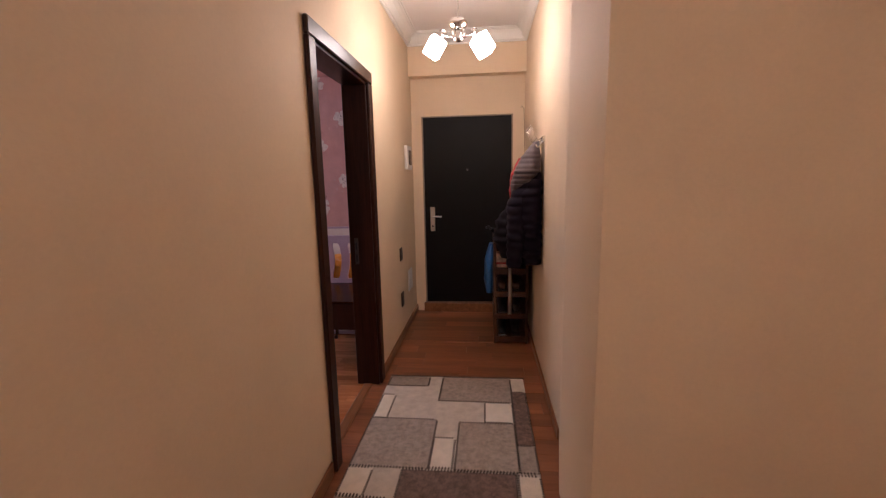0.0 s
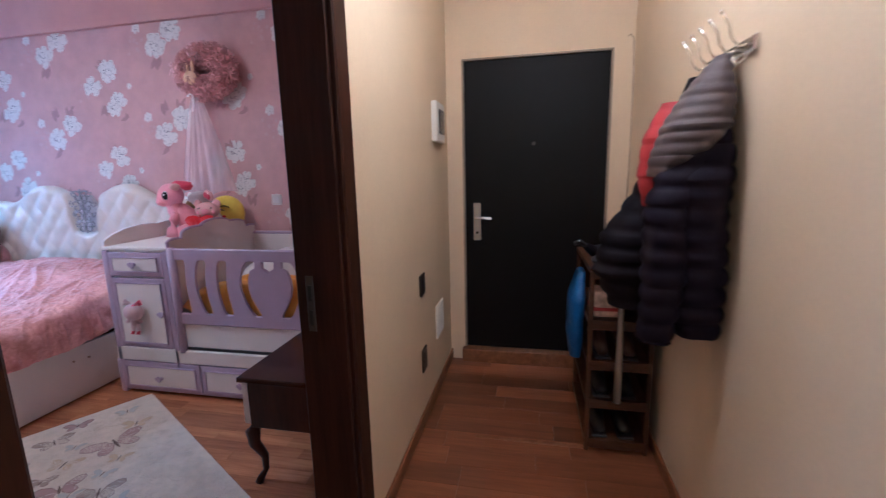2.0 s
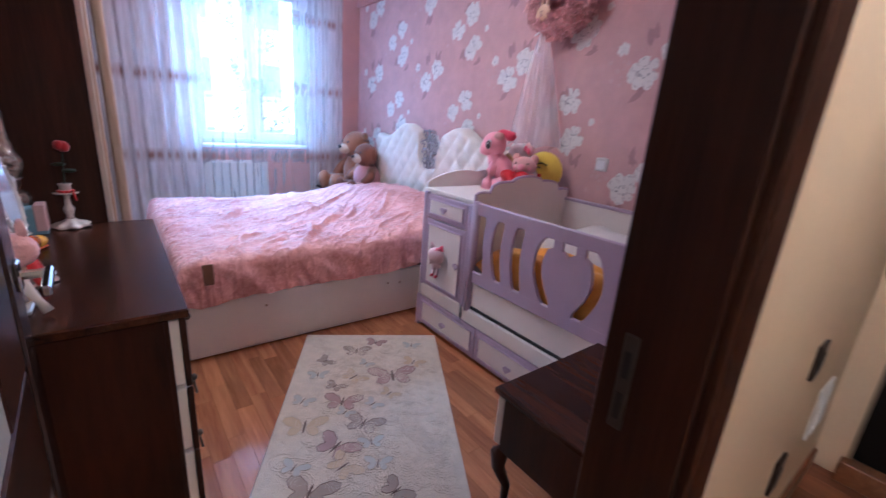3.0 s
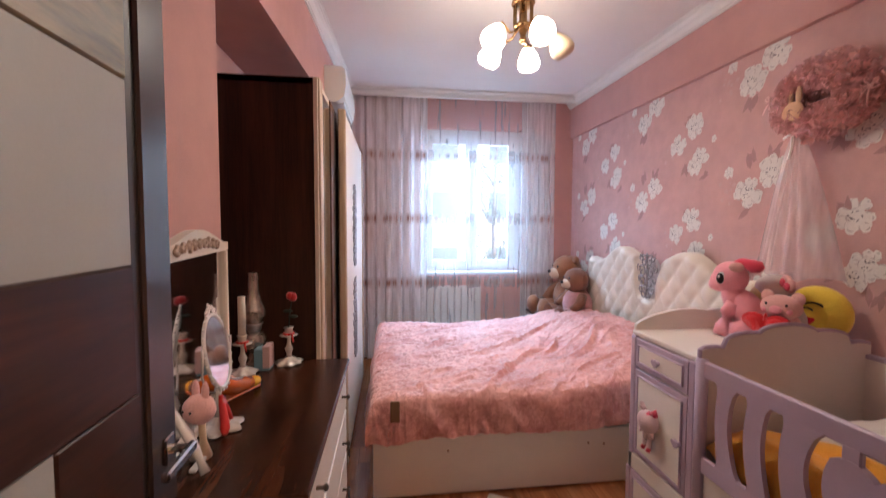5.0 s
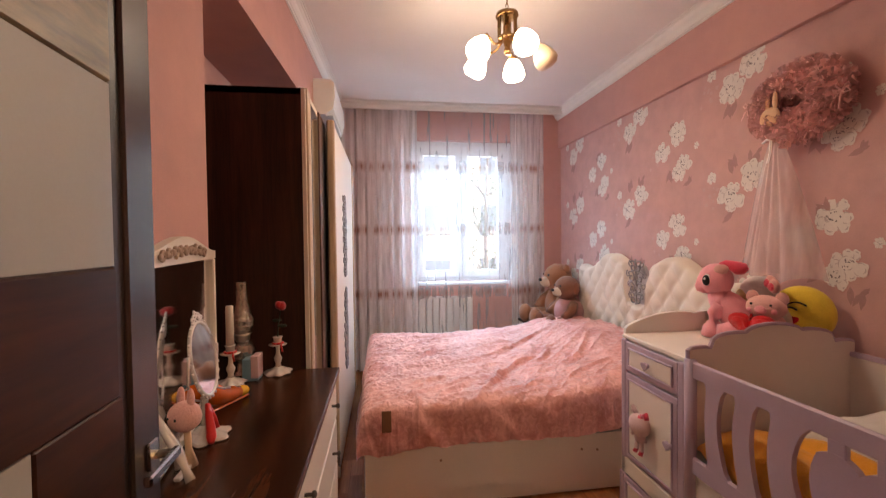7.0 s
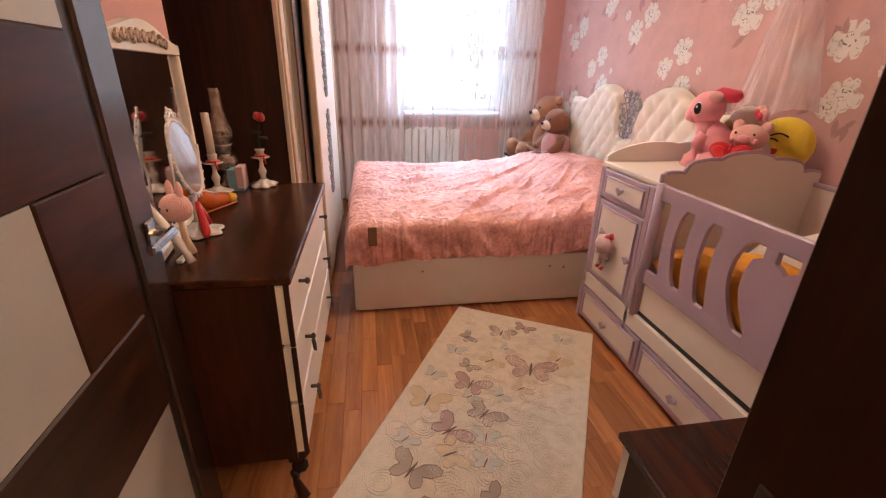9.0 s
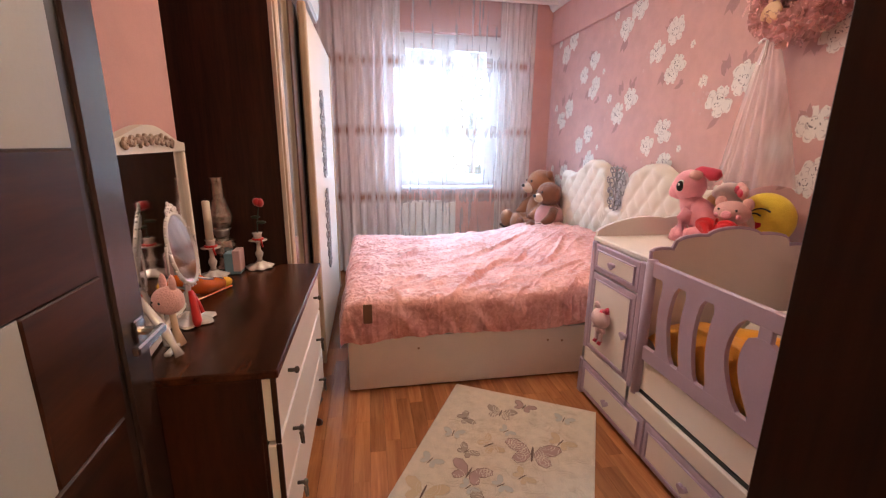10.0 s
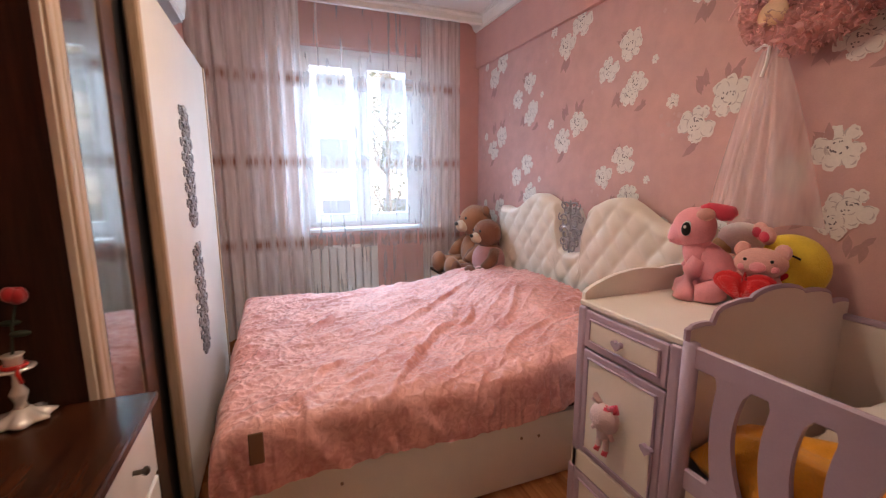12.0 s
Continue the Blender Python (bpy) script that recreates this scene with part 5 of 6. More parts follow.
    for hand in (1, -1):
        ring = [(x, y, 0.0122 + 0.0001 * k) for x, y in wing_outline(s_, hand)]
        tube(b, ring + ring[:1], 0.0016, 4)
    part("wing_edge", b, M["wing_rim"] if c in "pb" else M["rug_base"], bf)
    bf.matrix_basis = pose(u, v, 0, 0, 0, 70 + (k * 47) % 60 - 30)
b = B()
rr = random.Random(3)
for k in range(130):
    cx, cy = rr.uniform(0.08, 1.46), rr.uniform(0.30, 0.77) if k % 3 else rr.uniform(0.06, 0.77)
    for q in range(4):
        r0 = 0.014 + q * 0.013
        a0 = rr.uniform(0, 6.28)
        ring = [(cx + r0 * math.cos(a0 + a * 0.42), cy + r0 * math.sin(a0 + a * 0.42), 0.0109) for a in range(11)]
        if all(0.02 < p[0] < 1.51 and 0.02 < p[1] < 0.79 for p in ring):
            tube(b, ring, 0.0030, 5)
tagged(part("swirl_relief", b, M["rug_base"], rug), kind="stuff")

# ---- things in the hall ----
M["intercom"] = mat("white plastic", (0.75, 0.72, 0.68), 0.4, vary=0.03)
ic = thing("intercom", "white wall intercom with a dark screen", "intercom", (HALL_X, 4.66, 1.535))
part("housing", box(B(), 0.0, 0.035, -0.11, 0.11, 0.0, 0.225, 0.008, 2), M["intercom"], ic)
part("screen", box(B(), 0.033, 0.038, -0.065, 0.085, 0.045, 0.185, 0.002), M["grey_screen"], ic, "dark screen")
for z, h in ((0.72, 0.115), (0.295, 0.13)):
    so = thing("wall_socket", "dark brown wall socket on the cream wall", "socket", (HALL_X, 4.215, z), group="hall wall sockets")
    part("plate", box(B(), 0.0, 0.010, -0.045, 0.045, 0, h, 0.003), M["brown_plastic"], so)
    part("insert", lathe(B(), [(0.030, 0), (0.030, 0.004), (0.024, 0.003)], (0, 0, 0), 16), M["black"], so).matrix_basis = pose(0.009, 0, h / 2, 0, 90, 0)
ve = thing("vent_cover", "white plastic wall vent with slats", "vent", (HALL_X, 4.62, 0.345))
part("plate", box(B(), 0.0, 0.012, -0.095, 0.095, 0, 0.21, 0.004), M["intercom"], ve)
for k in range(9):
    part("slat", box(B(), 0.010, 0.016, -0.075, 0.075, 0.025 + k * 0.019, 0.034 + k * 0.019, 0.001), M["radiator"], ve)
wire = thing("cable", "thin cable hanging on the end wall", "cable", (0.54, 5.015, 0))
part("cord", tube(B(), [(-0.012, 0, 2.135), (0.0, -0.004, 2.145), (0.018, -0.003, 2.12), (0.026, -0.003, 1.9), (0.030, -0.003, 1.5), (0.022, -0.003, 1.0), (0.03, -0.003, 0.5)], 0.0035, 6), M["gold_grey"], wire)

hooks = thing("coat_rack", "chrome coat rack with curved hooks on the wall", "coat rack", (RIGHT, 3.66, 1.69))
part("rail", box(B(), -0.016, 0.0, -0.17, 0.17, -0.022, 0.022, 0.004), M["chrome"], hooks)
for k in range(5):
    y = -0.15 + k * 0.075
    b = B()
    tube(b, [(-0.012, y, 0.0), (-0.045, y, -0.005), (-0.066, y, 0.020), (-0.074, y, 0.055), (-0.095, y, 0.085)], 0.0038, 7)
    ball(b, (-0.096, y, 0.087), 0.006, (1, 1, 1), 8, 6)
    tube(b, [(-0.012, y, -0.012), (-0.030, y, -0.045), (-0.050, y, -0.055), (-0.060, y, -0.035)], 0.0042, 7)
    part("hook", b, M["chrome"], hooks, smooth=True)

M["navy"] = mat("navy quilted nylon", (0.011, 0.008, 0.017), 0.6, fine=120, vary=0.2, bump=0.2, spec=0.12)
M["grey_fur"] = mat("grey brown quilted lining", (0.085, 0.064, 0.070), 0.6, fine=120, vary=0.3, bump=0.3)
M["red_cloth"] = mat("red quilted cloth", (0.38, 0.025, 0.03), 0.6, fine=120, vary=0.2)
M["dark_cloth"] = mat("black jacket cloth", (0.010, 0.008, 0.012), 0.65, fine=120, vary=0.2, spec=0.12)


def hung(rows, puff, pitch, steps=26, seedn=0):
    """A hanging garment: rows of (z, x centre, y centre, half width x, half width y), swollen between quilting seams."""
    bm = B()
    rings = []
    n_ = 84
    for k in range(n_ + 1):
        f = k / n_ * (len(rows) - 1)
        i = min(int(f), len(rows) - 2)
        w = f - i
        w = w * w * (3 - 2 * w)
        z, cx, cy, rx, ry = (a * (1 - w) + c * w for a, c in zip(rows[i], rows[i + 1]))
        q = 1 + puff * (abs(math.sin(math.pi * z / pitch)) ** 0.6 - 0.6)
        ring = []
        for s_ in range(steps):
            a = 2 * math.pi * s_ / steps
            nz = 1 + 0.13 * noise.noise(Vector((math.cos(a) * 1.6, math.sin(a) * 1.6 + seedn, z * 4.5))) + 0.05 * noise.noise(Vector((math.cos(a) * 5, math.sin(a) * 5, z * 13 + seedn)))
            x = cx + rx * q * nz * math.copysign(abs(math.cos(a)) ** 0.8, math.cos(a))
            ring.append(bm.verts.new((min(x, -0.006), cy + ry * q * nz * math.copysign(abs(math.sin(a)) ** 0.8, math.sin(a)), z)))
        rings.append(ring)
    for p, c in zip(rings, rings[1:]):
        for s_ in range(steps):
            bm.faces.new((p[s_], p[(s_ + 1) % steps], c[(s_ + 1) % steps], c[s_]))
    bm.faces.new(rings[0][::-1]), bm.faces.new(rings[-1])
    return bm


coat = thing("jacket", "navy quilted jacket with a grey hood hanging on the rack", "jacket", (RIGHT, 3.60, 0.0))
part("body", hung([(0.82, -0.07, 0.0, 0.065, 0.09), (0.92, -0.09, 0.01, 0.085, 0.125), (1.1, -0.10, 0.02, 0.10, 0.145), (1.32, -0.10, 0.02, 0.10, 0.14), (1.42, -0.07, 0.02, 0.07, 0.10), (1.5, -0.05, 0.02, 0.03, 0.04)], 0.16, 0.062), M["navy"], coat, smooth=True)
part("sleeve", hung([(0.80, -0.20, -0.05, 0.05, 0.055), (1.0, -0.19, -0.06, 0.06, 0.065), (1.25, -0.18, -0.05, 0.07, 0.075), (1.42, -0.12, -0.03, 0.06, 0.07)], 0.2, 0.062, 18, 3), M["navy"], coat, smooth=True)
part("hood", hung([(1.33, -0.195, 0.03, 0.025, 0.10), (1.39, -0.155, 0.02, 0.070, 0.13), (1.48, -0.115, 0.0, 0.090, 0.12), (1.58, -0.085, 0.0, 0.065, 0.085), (1.68, -0.05, 0.0, 0.02, 0.03)], 0.09, 0.034, 30, 7), M["grey_fur"], coat, "grey quilted hood", True)
red = thing("red_jacket", "red quilted jacket hanging behind the navy one", "jacket", (RIGHT, 3.80, 0.0))
part("body", hung([(1.22, -0.12, 0.0, 0.08, 0.06), (1.33, -0.145, 0.0, 0.085, 0.07), (1.46, -0.135, 0.0, 0.075, 0.07), (1.58, -0.10, 0.0, 0.05, 0.04)], 0.06, 0.06, 18, 5), M["red_cloth"], red, smooth=True)
blk = thing("black_jacket", "black quilted jacket bulging over the shoe rack", "jacket", (RIGHT, 3.93, 0.0))
part("body", hung([(0.80, -0.14, 0.0, 0.13, 0.08), (0.95, -0.17, 0.0, 0.17, 0.11), (1.10, -0.16, 0.0, 0.155, 0.11), (1.25, -0.11, 0.0, 0.10, 0.09), (1.5, -0.06, -0.03, 0.05, 0.06), (1.66, -0.05, -0.12, 0.02, 0.03)], 0.12, 0.07, 22, 9), M["dark_cloth"], blk, smooth=True)

rack = thing("shoe_rack", "brown wooden shoe rack with five shelves", "shoe rack", (0.235, 4.08, 0))
for x in (0.012, 0.282):
    for y in (0.012, 0.575):
        part("post", tube(B(), [(x, y, 0.0), (x, y, 0.90)], 0.011, 8), M["rack_wood"], rack)
for z in (0.045, 0.255, 0.45, 0.65, 0.89):
    out = [(0.0, 0.02), (0.02, 0.0), (0.10, -0.012), (0.15, 0.0), (0.20, -0.012), (0.275, 0.0), (0.295, 0.02), (0.295, 0.58), (0.0, 0.58)]
    part("shelf", slab(B(), out, z, z + 0.022), M["rack_wood"], rack)
    part("apron", box(B(), 0.006, 0.29, 0.002, 0.012, z - 0.028, z, 0.003), M["rack_wood"], rack)
part("back_slats", box(B(), 0.285, 0.295, 0.02, 0.57, 0.05, 0.90), M["wenge"], rack)
part("far_side", box(B(), 0.01, 0.285, 0.572, 0.58, 0.05, 0.90), M["wenge"], rack)
horn = thing("shoehorn", "long steel shoehorn hanging from the shoe rack", "shoehorn", (0.372, 4.062, 0.28))
b = B()
tube(b, [(0, 0, 0.0), (0.001, -0.003, 0.15), (0.0, -0.002, 0.4), (0.0, 0.0, 0.60)], 0.015, 8, (1.25, 1.15, 0.85, 0.7))
part("blade", b, M["steel"], horn, smooth=True)
M["blue_bag"] = mat("blue plastic bag", (0.012, 0.10, 0.32), 0.35, fine=30, vary=0.25, bump=0.8, depth=0.01)
bag = thing("shopping_bag", "blue plastic bag hanging on the shoe rack", "bag", (0.240, 4.30, 0.0))
part("bag", hung([(0.42, -0.04, 0.0, 0.03, 0.09), (0.55, -0.045, 0.0, 0.045, 0.12), (0.72, -0.04, 0.0, 0.04, 0.12), (0.86, -0.02, 0.0, 0.02, 0.06)], 0.05, 0.2, 20, 12), M["blue_bag"], bag, smooth=True)
umb = thing("umbrella", "folded black umbrella lying on the shoe rack", "umbrella", (0.27, 4.20, 0.914))
part("cloth", tube(B(), [(-0.05, -0.02, 0.09), (0.0, 0.05, 0.05), (0.06, 0.20, 0.03)], 0.028, 10, (0.5, 1.0, 1.1)), M["dark_cloth"], umb, smooth=True)
part("handle", tube(B(), [(-0.05, -0.02, 0.09), (-0.08, -0.05, 0.115), (-0.095, -0.03, 0.10)], 0.011, 8), M["black"], umb, smooth=True)
M["cap"] = mat("grey knitted cap", (0.11, 0.11, 0.13), 0.9, fine=150, bump=0.6)
cap = thing("knitted_cap", "grey knitted cap on the shoe rack", "cap", (0.33, 4.16, 0.912))
part("crown", ball(B(), (0, 0, 0.028), 0.075, (1.1, 0.9, 0.42), 18, 10), M["cap"], cap, smooth=True)
M["box_print"] = mat("creased paper packaging", (0.50, 0.34, 0.24), 0.6, fine=30, coarse=16, vary=0.6)
pk = thing("paper_package", "creased pale package on the rack shelf", "package", (0.30, 4.14, 0.672))
part("pack", box(B(), -0.05, 0.09, -0.03, 0.10, 0.0, 0.13, 0.02, 2), M["box_print"], pk)
part("band", box(B(), -0.052, 0.092, -0.032, 0.102, 0.03, 0.055, 0.006), M["red_cloth"], pk, "red printed band")
M["shoe"] = mat("black shoe leather", (0.012, 0.011, 0.011), 0.4)
M["shoe_b"] = mat("brown shoe leather", (0.07, 0.03, 0.018), 0.4)
for z, m, n_ in ((0.067, "shoe", 2), (0.277, "shoe", 2), (0.472, "shoe_b", 2)):
    for k in range(n_):
        sh = thing("shoe", "worn dark shoe on the rack shelf", "shoe", (0.31 + k * 0.12, 4.17, z), group="shoes on the rack")
        part("upper", tube(B(), [(0, -0.05, 0.03), (0, 0.02, 0.034), (0, 0.10, 0.045), (0, 0.18, 0.055), (0, 0.21, 0.05)], 0.040, 12, (0.6, 0.85, 0.95, 1.1, 0.8)), M[m], sh, smooth=True)
        part("sole", box(B(), -0.036, 0.036, -0.08, 0.235, 0.0, 0.014, 0.006), M["black"], sh)

# ---- plush toys ----
def plush(name, col, sheen=0.25):
    return mat(name, col, 0.95, fine=170, coarse=14, vary=0.12, bump=0.7, depth=0.006, sheen=sheen)


M["bear_a"], M["bear_b"] = plush("light brown plush", (0.31, 0.125, 0.058)), plush("dark brown plush", (0.20, 0.074, 0.038))
M["muzzle"], M["dress"] = plush("cream plush", (0.62, 0.46, 0.33)), plush("pink knitted dress", (0.50, 0.24, 0.24))
M["pink_plush"], M["hot_pink"] = plush("pink plush", (0.93, 0.38, 0.44)), plush("crimson plush", (0.70, 0.06, 0.11))
M["pale_pink"], M["white_plush"] = plush("pale pink plush", (0.80, 0.44, 0.40)), plush("white plush", (0.72, 0.62, 0.58))
M["yellow_plush"] = plush("yellow plush", (0.95, 0.70, 0.07))
M["cream_plush"], M["red_plush"] = plush("pale yellow plush", (0.70, 0.50, 0.22)), plush("red plush", (0.62, 0.015, 0.02))
M["eye_white"] = mat("white eye print", (0.8, 0.8, 0.8), 0.5)


def bear(at, turn, scale, fur, label, dress):
    t_ = thing("teddy_bear", label, "teddy bear", at, turn, group="teddy bears by the bed")
    t_.scale = (scale,) * 3
    part("body", ball(B(), (0, 0.0, 0.17), 0.16, (0.95, 0.85, 1.10), 20, 14), M[fur], t_, smooth=True)
    if dress:
        part("dress", ball(B(), (0, -0.004, 0.165), 0.170, (0.98, 0.88, 1.0), 20, 14), M["dress"], t_, "pink knitted dress", True)
        part("hem", tube(B(), [(0.150 * math.cos(a), -0.004 + 0.135 * math.sin(a), 0.085) for a in (2 * math.pi * k / 24 for k in range(25))], 0.010, 6), M["muzzle"], t_, smooth=True)
    hd = part("head", ball(B(), (0, -0.02, 0.42), 0.135, (1.05, 0.95, 0.95), 20, 14), M[fur], t_, smooth=True)
    part("muzzle", ball(B(), (0, -0.135, 0.385), 0.062, (1.0, 0.9, 0.8), 14, 10), M["muzzle"], hd, "cream muzzle", True)
    part("nose", ball(B(), (0, -0.193, 0.405), 0.020, (1.2, 0.7, 0.8), 10, 8), M["black"], hd, smooth=True)
    for s_ in (-1, 1):
        ear_at, ear_shape = ((s_ * 0.128, 0.0, 0.425), (0.55, 0.75, 1.45)) if dress else ((s_ * 0.108, 0.01, 0.505), (0.9, 0.6, 0.85))
        part("ear", ball(B(), ear_at, 0.048, ear_shape, 14, 10), M[fur], hd, smooth=True)
        part("eye", ball(B(), (s_ * 0.052, -0.135, 0.45), 0.013, (1, 0.7, 1), 8, 6), M["black"], hd, smooth=True)
        part("arm", tube(B(), [(s_ * 0.12, -0.02, 0.27), (s_ * 0.17, -0.08, 0.20), (s_ * 0.15, -0.15, 0.12)], 0.052, 10, (0.9, 1.0, 1.0)), M[fur], t_, smooth=True)
        leg = part("leg", tube(B(), [(s_ * 0.08, -0.05, 0.075), (s_ * 0.11, -0.17, 0.07), (s_ * 0.125, -0.27, 0.07)], 0.066, 12, (1.0, 1.0, 0.95)), M[fur], t_, smooth=True)
        part("foot", ball(B(), (s_ * 0.128, -0.29, 0.085), 0.076, (1.0, 0.75, 1.12), 14, 10), M[fur], leg, smooth=True)
    return t_


bear((-4.90, 4.85, 0.548), 2, 1.17, "bear_a", "light brown plush teddy bear seated beside the bed", False)
bear((-4.61, 4.82, 0.556), 8, 0.96, "bear_b", "dark brown plush teddy bear in a pink dress", True)

pony = thing("plush_pony", "pink plush pony with a crimson mane, seated on the cot cabinet", "plush toy", (-2.470, 4.670, 0.957), 42)
pony.scale = (0.84, 0.95, 1.0)
b = tube(B(), [(0.10, 0, 0.055), (0.085, 0, 0.085), (0.055, 0, 0.125), (0.02, 0, 0.155), (-0.015, 0, 0.185)], 0.080, 18, (0.75, 1.05, 1.08, 1.0, 0.82))
part("body", b, M["pink_plush"], pony, smooth=True)
part("neck", tube(B(), [(0.0, 0, 0.165), (-0.020, 0, 0.20), (-0.032, 0, 0.25)], 0.064, 16, (1.12, 1.0, 0.95)), M["pink_plush"], pony, smooth=True)
b = ball(B(), (-0.040, 0, 0.288), 0.094, (1.0, 0.92, 0.88), 24, 16)
tube(b, [(-0.075, 0, 0.272), (-0.112, 0, 0.262), (-0.138, 0, 0.262), (-0.146, 0, 0.264)], 0.054, 16, (1.15, 0.92, 0.70, 0.40))
ph = part("head", b, M["pink_plush"], pony, smooth=True)
for s_ in (-1, 1):
    ey = part("eye", ball(B(), (-0.074, s_ * 0.074, 0.290), 0.030, (0.80, 0.42, 1.0), 14, 10), M["eye_white"], ph, smooth=True)
    part("pupil", ball(B(), (-0.079, s_ * 0.0805, 0.288), 0.026, (0.80, 0.36, 1.05), 12, 8), M["black"], ey, smooth=True)
    part("glint", ball(B(), (-0.085, s_ * 0.0875, 0.296), 0.007, (1, 0.4, 1), 8, 6), M["eye_white"], ey)
    part("ear", ball(B(), (-0.004, s_ * 0.066, 0.345), 0.034, (1.15, 0.45, 0.75), 14, 10), M["pale_pink"], ph, smooth=True)
    part("foreleg", tube(B(), [(-0.012, s_ * 0.045, 0.165), (-0.040, s_ * 0.052, 0.11), (-0.058, s_ * 0.055, 0.05), (-0.064, s_ * 0.055, 0.004)], 0.041, 16, (0.9, 1.0, 1.05, 1.15)), M["pink_plush"], pony, smooth=True)
    part("hind_leg", tube(B(), [(0.085, s_ * 0.062, 0.055), (0.045, s_ * 0.080, 0.045), (0.0, s_ * 0.085, 0.038), (-0.022, s_ * 0.085, 0.038)], 0.046, 16, (1.0, 1.0, 0.82, 0.7)), M["pink_plush"], pony, smooth=True)
b = tube(B(), [(-0.02, 0, 0.364), (0.01, -0.006, 0.370), (0.04, -0.012, 0.362), (0.070, -0.018, 0.350), (0.098, -0.020, 0.350), (0.120, -0.020, 0.360)], 0.030, 12, (0.4, 0.65, 0.85, 1.1, 1.0, 0.55))
part("mane", b, M["hot_pink"], ph, "crimson mane", True)
part("tail", tube(B(), [(0.15, 0, 0.07), (0.19, 0.01, 0.06), (0.20, 0.03, 0.03)], 0.026, 10, (0.6, 1.0, 0.7)), M["hot_pink"], pony, "crimson tail", True)

duck = thing("plush_duck", "white plush toy with a yellow muzzle and pink ears", "plush toy", (-2.385, 4.85, 0.957), -25)
duck.scale = (1.08, 1.08, 1.08)
part("body", ball(B(), (0, 0, 0.085), 0.095, (1.1, 0.85, 0.95), 18, 12), M["white_plush"], duck, smooth=True)
dh = part("head", ball(B(), (-0.03, -0.03, 0.222), 0.074, (1.15, 1, 0.85), 18, 12), M["white_plush"], duck, smooth=True)
part("muzzle", ball(B(), (-0.045, -0.078, 0.196), 0.044, (1.2, 0.9, 0.75), 14, 10), M["cream_plush"], dh, "pale yellow muzzle", True)
for x, y, z in ((0.055, -0.02, 0.262), (0.095, -0.02, 0.250)):
    ear = part("ear", ball(B(), (x, y, z), 0.036, (1.0, 0.5, 0.9), 12, 8), M["pale_pink"], dh, smooth=True)
    part("ear_lining", ball(B(), (x + 0.004, y - 0.014, z - 0.003), 0.024, (1.0, 0.4, 0.8), 10, 8), M["hot_pink"], ear, "crimson ear lining", True)

pig = thing("plush_pig", "pale pink plush pig holding a red heart", "plush toy", (-2.285, 4.715, 0.957), 20)
part("body", ball(B(), (0, 0.02, 0.080), 0.078, (1.1, 0.9, 1.0), 16, 12), M["pale_pink"], pig, smooth=True)
pgh = part("head", ball(B(), (0.015, -0.012, 0.178), 0.066, (1.25, 0.9, 0.86), 18, 12), M["pale_pink"], pig, smooth=True)
part("snout", ball(B(), (0.02, -0.074, 0.172), 0.022, (1.15, 0.45, 0.9), 12, 8), M["pink_plush"], pgh, smooth=True)
for s_ in (-1, 1):
    part("ear", ball(B(), (0.015 + s_ * 0.060, -0.005, 0.222), 0.028, (1, 0.5, 1.1), 10, 8), M["pale_pink"], pgh, smooth=True)
    part("eye", ball(B(), (0.018 + s_ * 0.040, -0.066, 0.196), 0.006, (1, 0.6, 1), 8, 6), M["black"], pgh, smooth=True)
    part("cheek", ball(B(), (0.018 + s_ * 0.050, -0.058, 0.166), 0.013, (1, 0.5, 1), 8, 6), M["pink_plush"], pgh, smooth=True)
    part("paw", ball(B(), (s_ * 0.062, -0.085, 0.100), 0.022, (1, 1, 0.9), 10, 8), M["pale_pink"], pig, smooth=True)
hrt = [(0.085 * math.sin(a) ** 3, 0.075 + 0.072 * (13 * math.cos(a) - 5 * math.cos(2 * a) - 2 * math.cos(3 * a) - math.cos(4 * a)) / 16) for a in (2 * math.pi * q / 28 for q in range(28))]
b = slab(B(), [(p[0] * 1.15 - 0.012, p[1] * 0.98 + 0.024) for p in hrt], -0.110, -0.055, "xz")
bmesh.ops.bevel(b, geom=[e for e in b.edges if e.calc_face_angle(0) > 1.2], offset=0.018, segments=3, affect="EDGES")
part("heart", b, M["red_plush"], pig, "red plush heart", True)

emo = thing("smiley_cushion", "round yellow cushion with a winking face", "cushion", (-2.305, 4.945, 0.957), 24)
emo.scale = (0.95, 0.95, 0.95)
b = ball(B(), (0, 0, 0.142), 0.142, (0.96, 0.5, 0.98), 60, 24)
for v in b.verts:
    v.co.y += 0.003 * math.sin(v.co.z * 210 + 9 * v.co.x) * (1 - abs(v.co.z - 0.142) / 0.16)
part("cushion", b, M["yellow_plush"], emo, smooth=True)
part("mouth_heart", slab(B(), [(-0.026 + p[0] * 0.42, 0.080 + p[1] * 0.42) for p in hrt], -0.070, -0.050, "xz"), M["red_plush"], emo, "red heart patch")
for x0, z0, x1, z1, arc in ((-0.124, 0.150, -0.090, 0.158, 0.012), (-0.058, 0.158, 0.002, 0.166, 0.014), (-0.045, 0.186, 0.040, 0.190, 0.016), (-0.112, 0.186, -0.078, 0.198, 0.008)):
    pts = []
    for k in range(7):
        u = k / 6
        x, z = x0 + (x1 - x0) * u, z0 + (z1 - z0) * u + arc * math.sin(math.pi * u)
        pts.append((x, -0.004 - 0.071 * math.sqrt(max(0.05, 1 - (x / 0.142) ** 2 - ((z - 0.142) / 0.142) ** 2)) - 0.001, z))
    part("face_line", tube(B(), pts, 0.0042, 6), M["black"], emo)

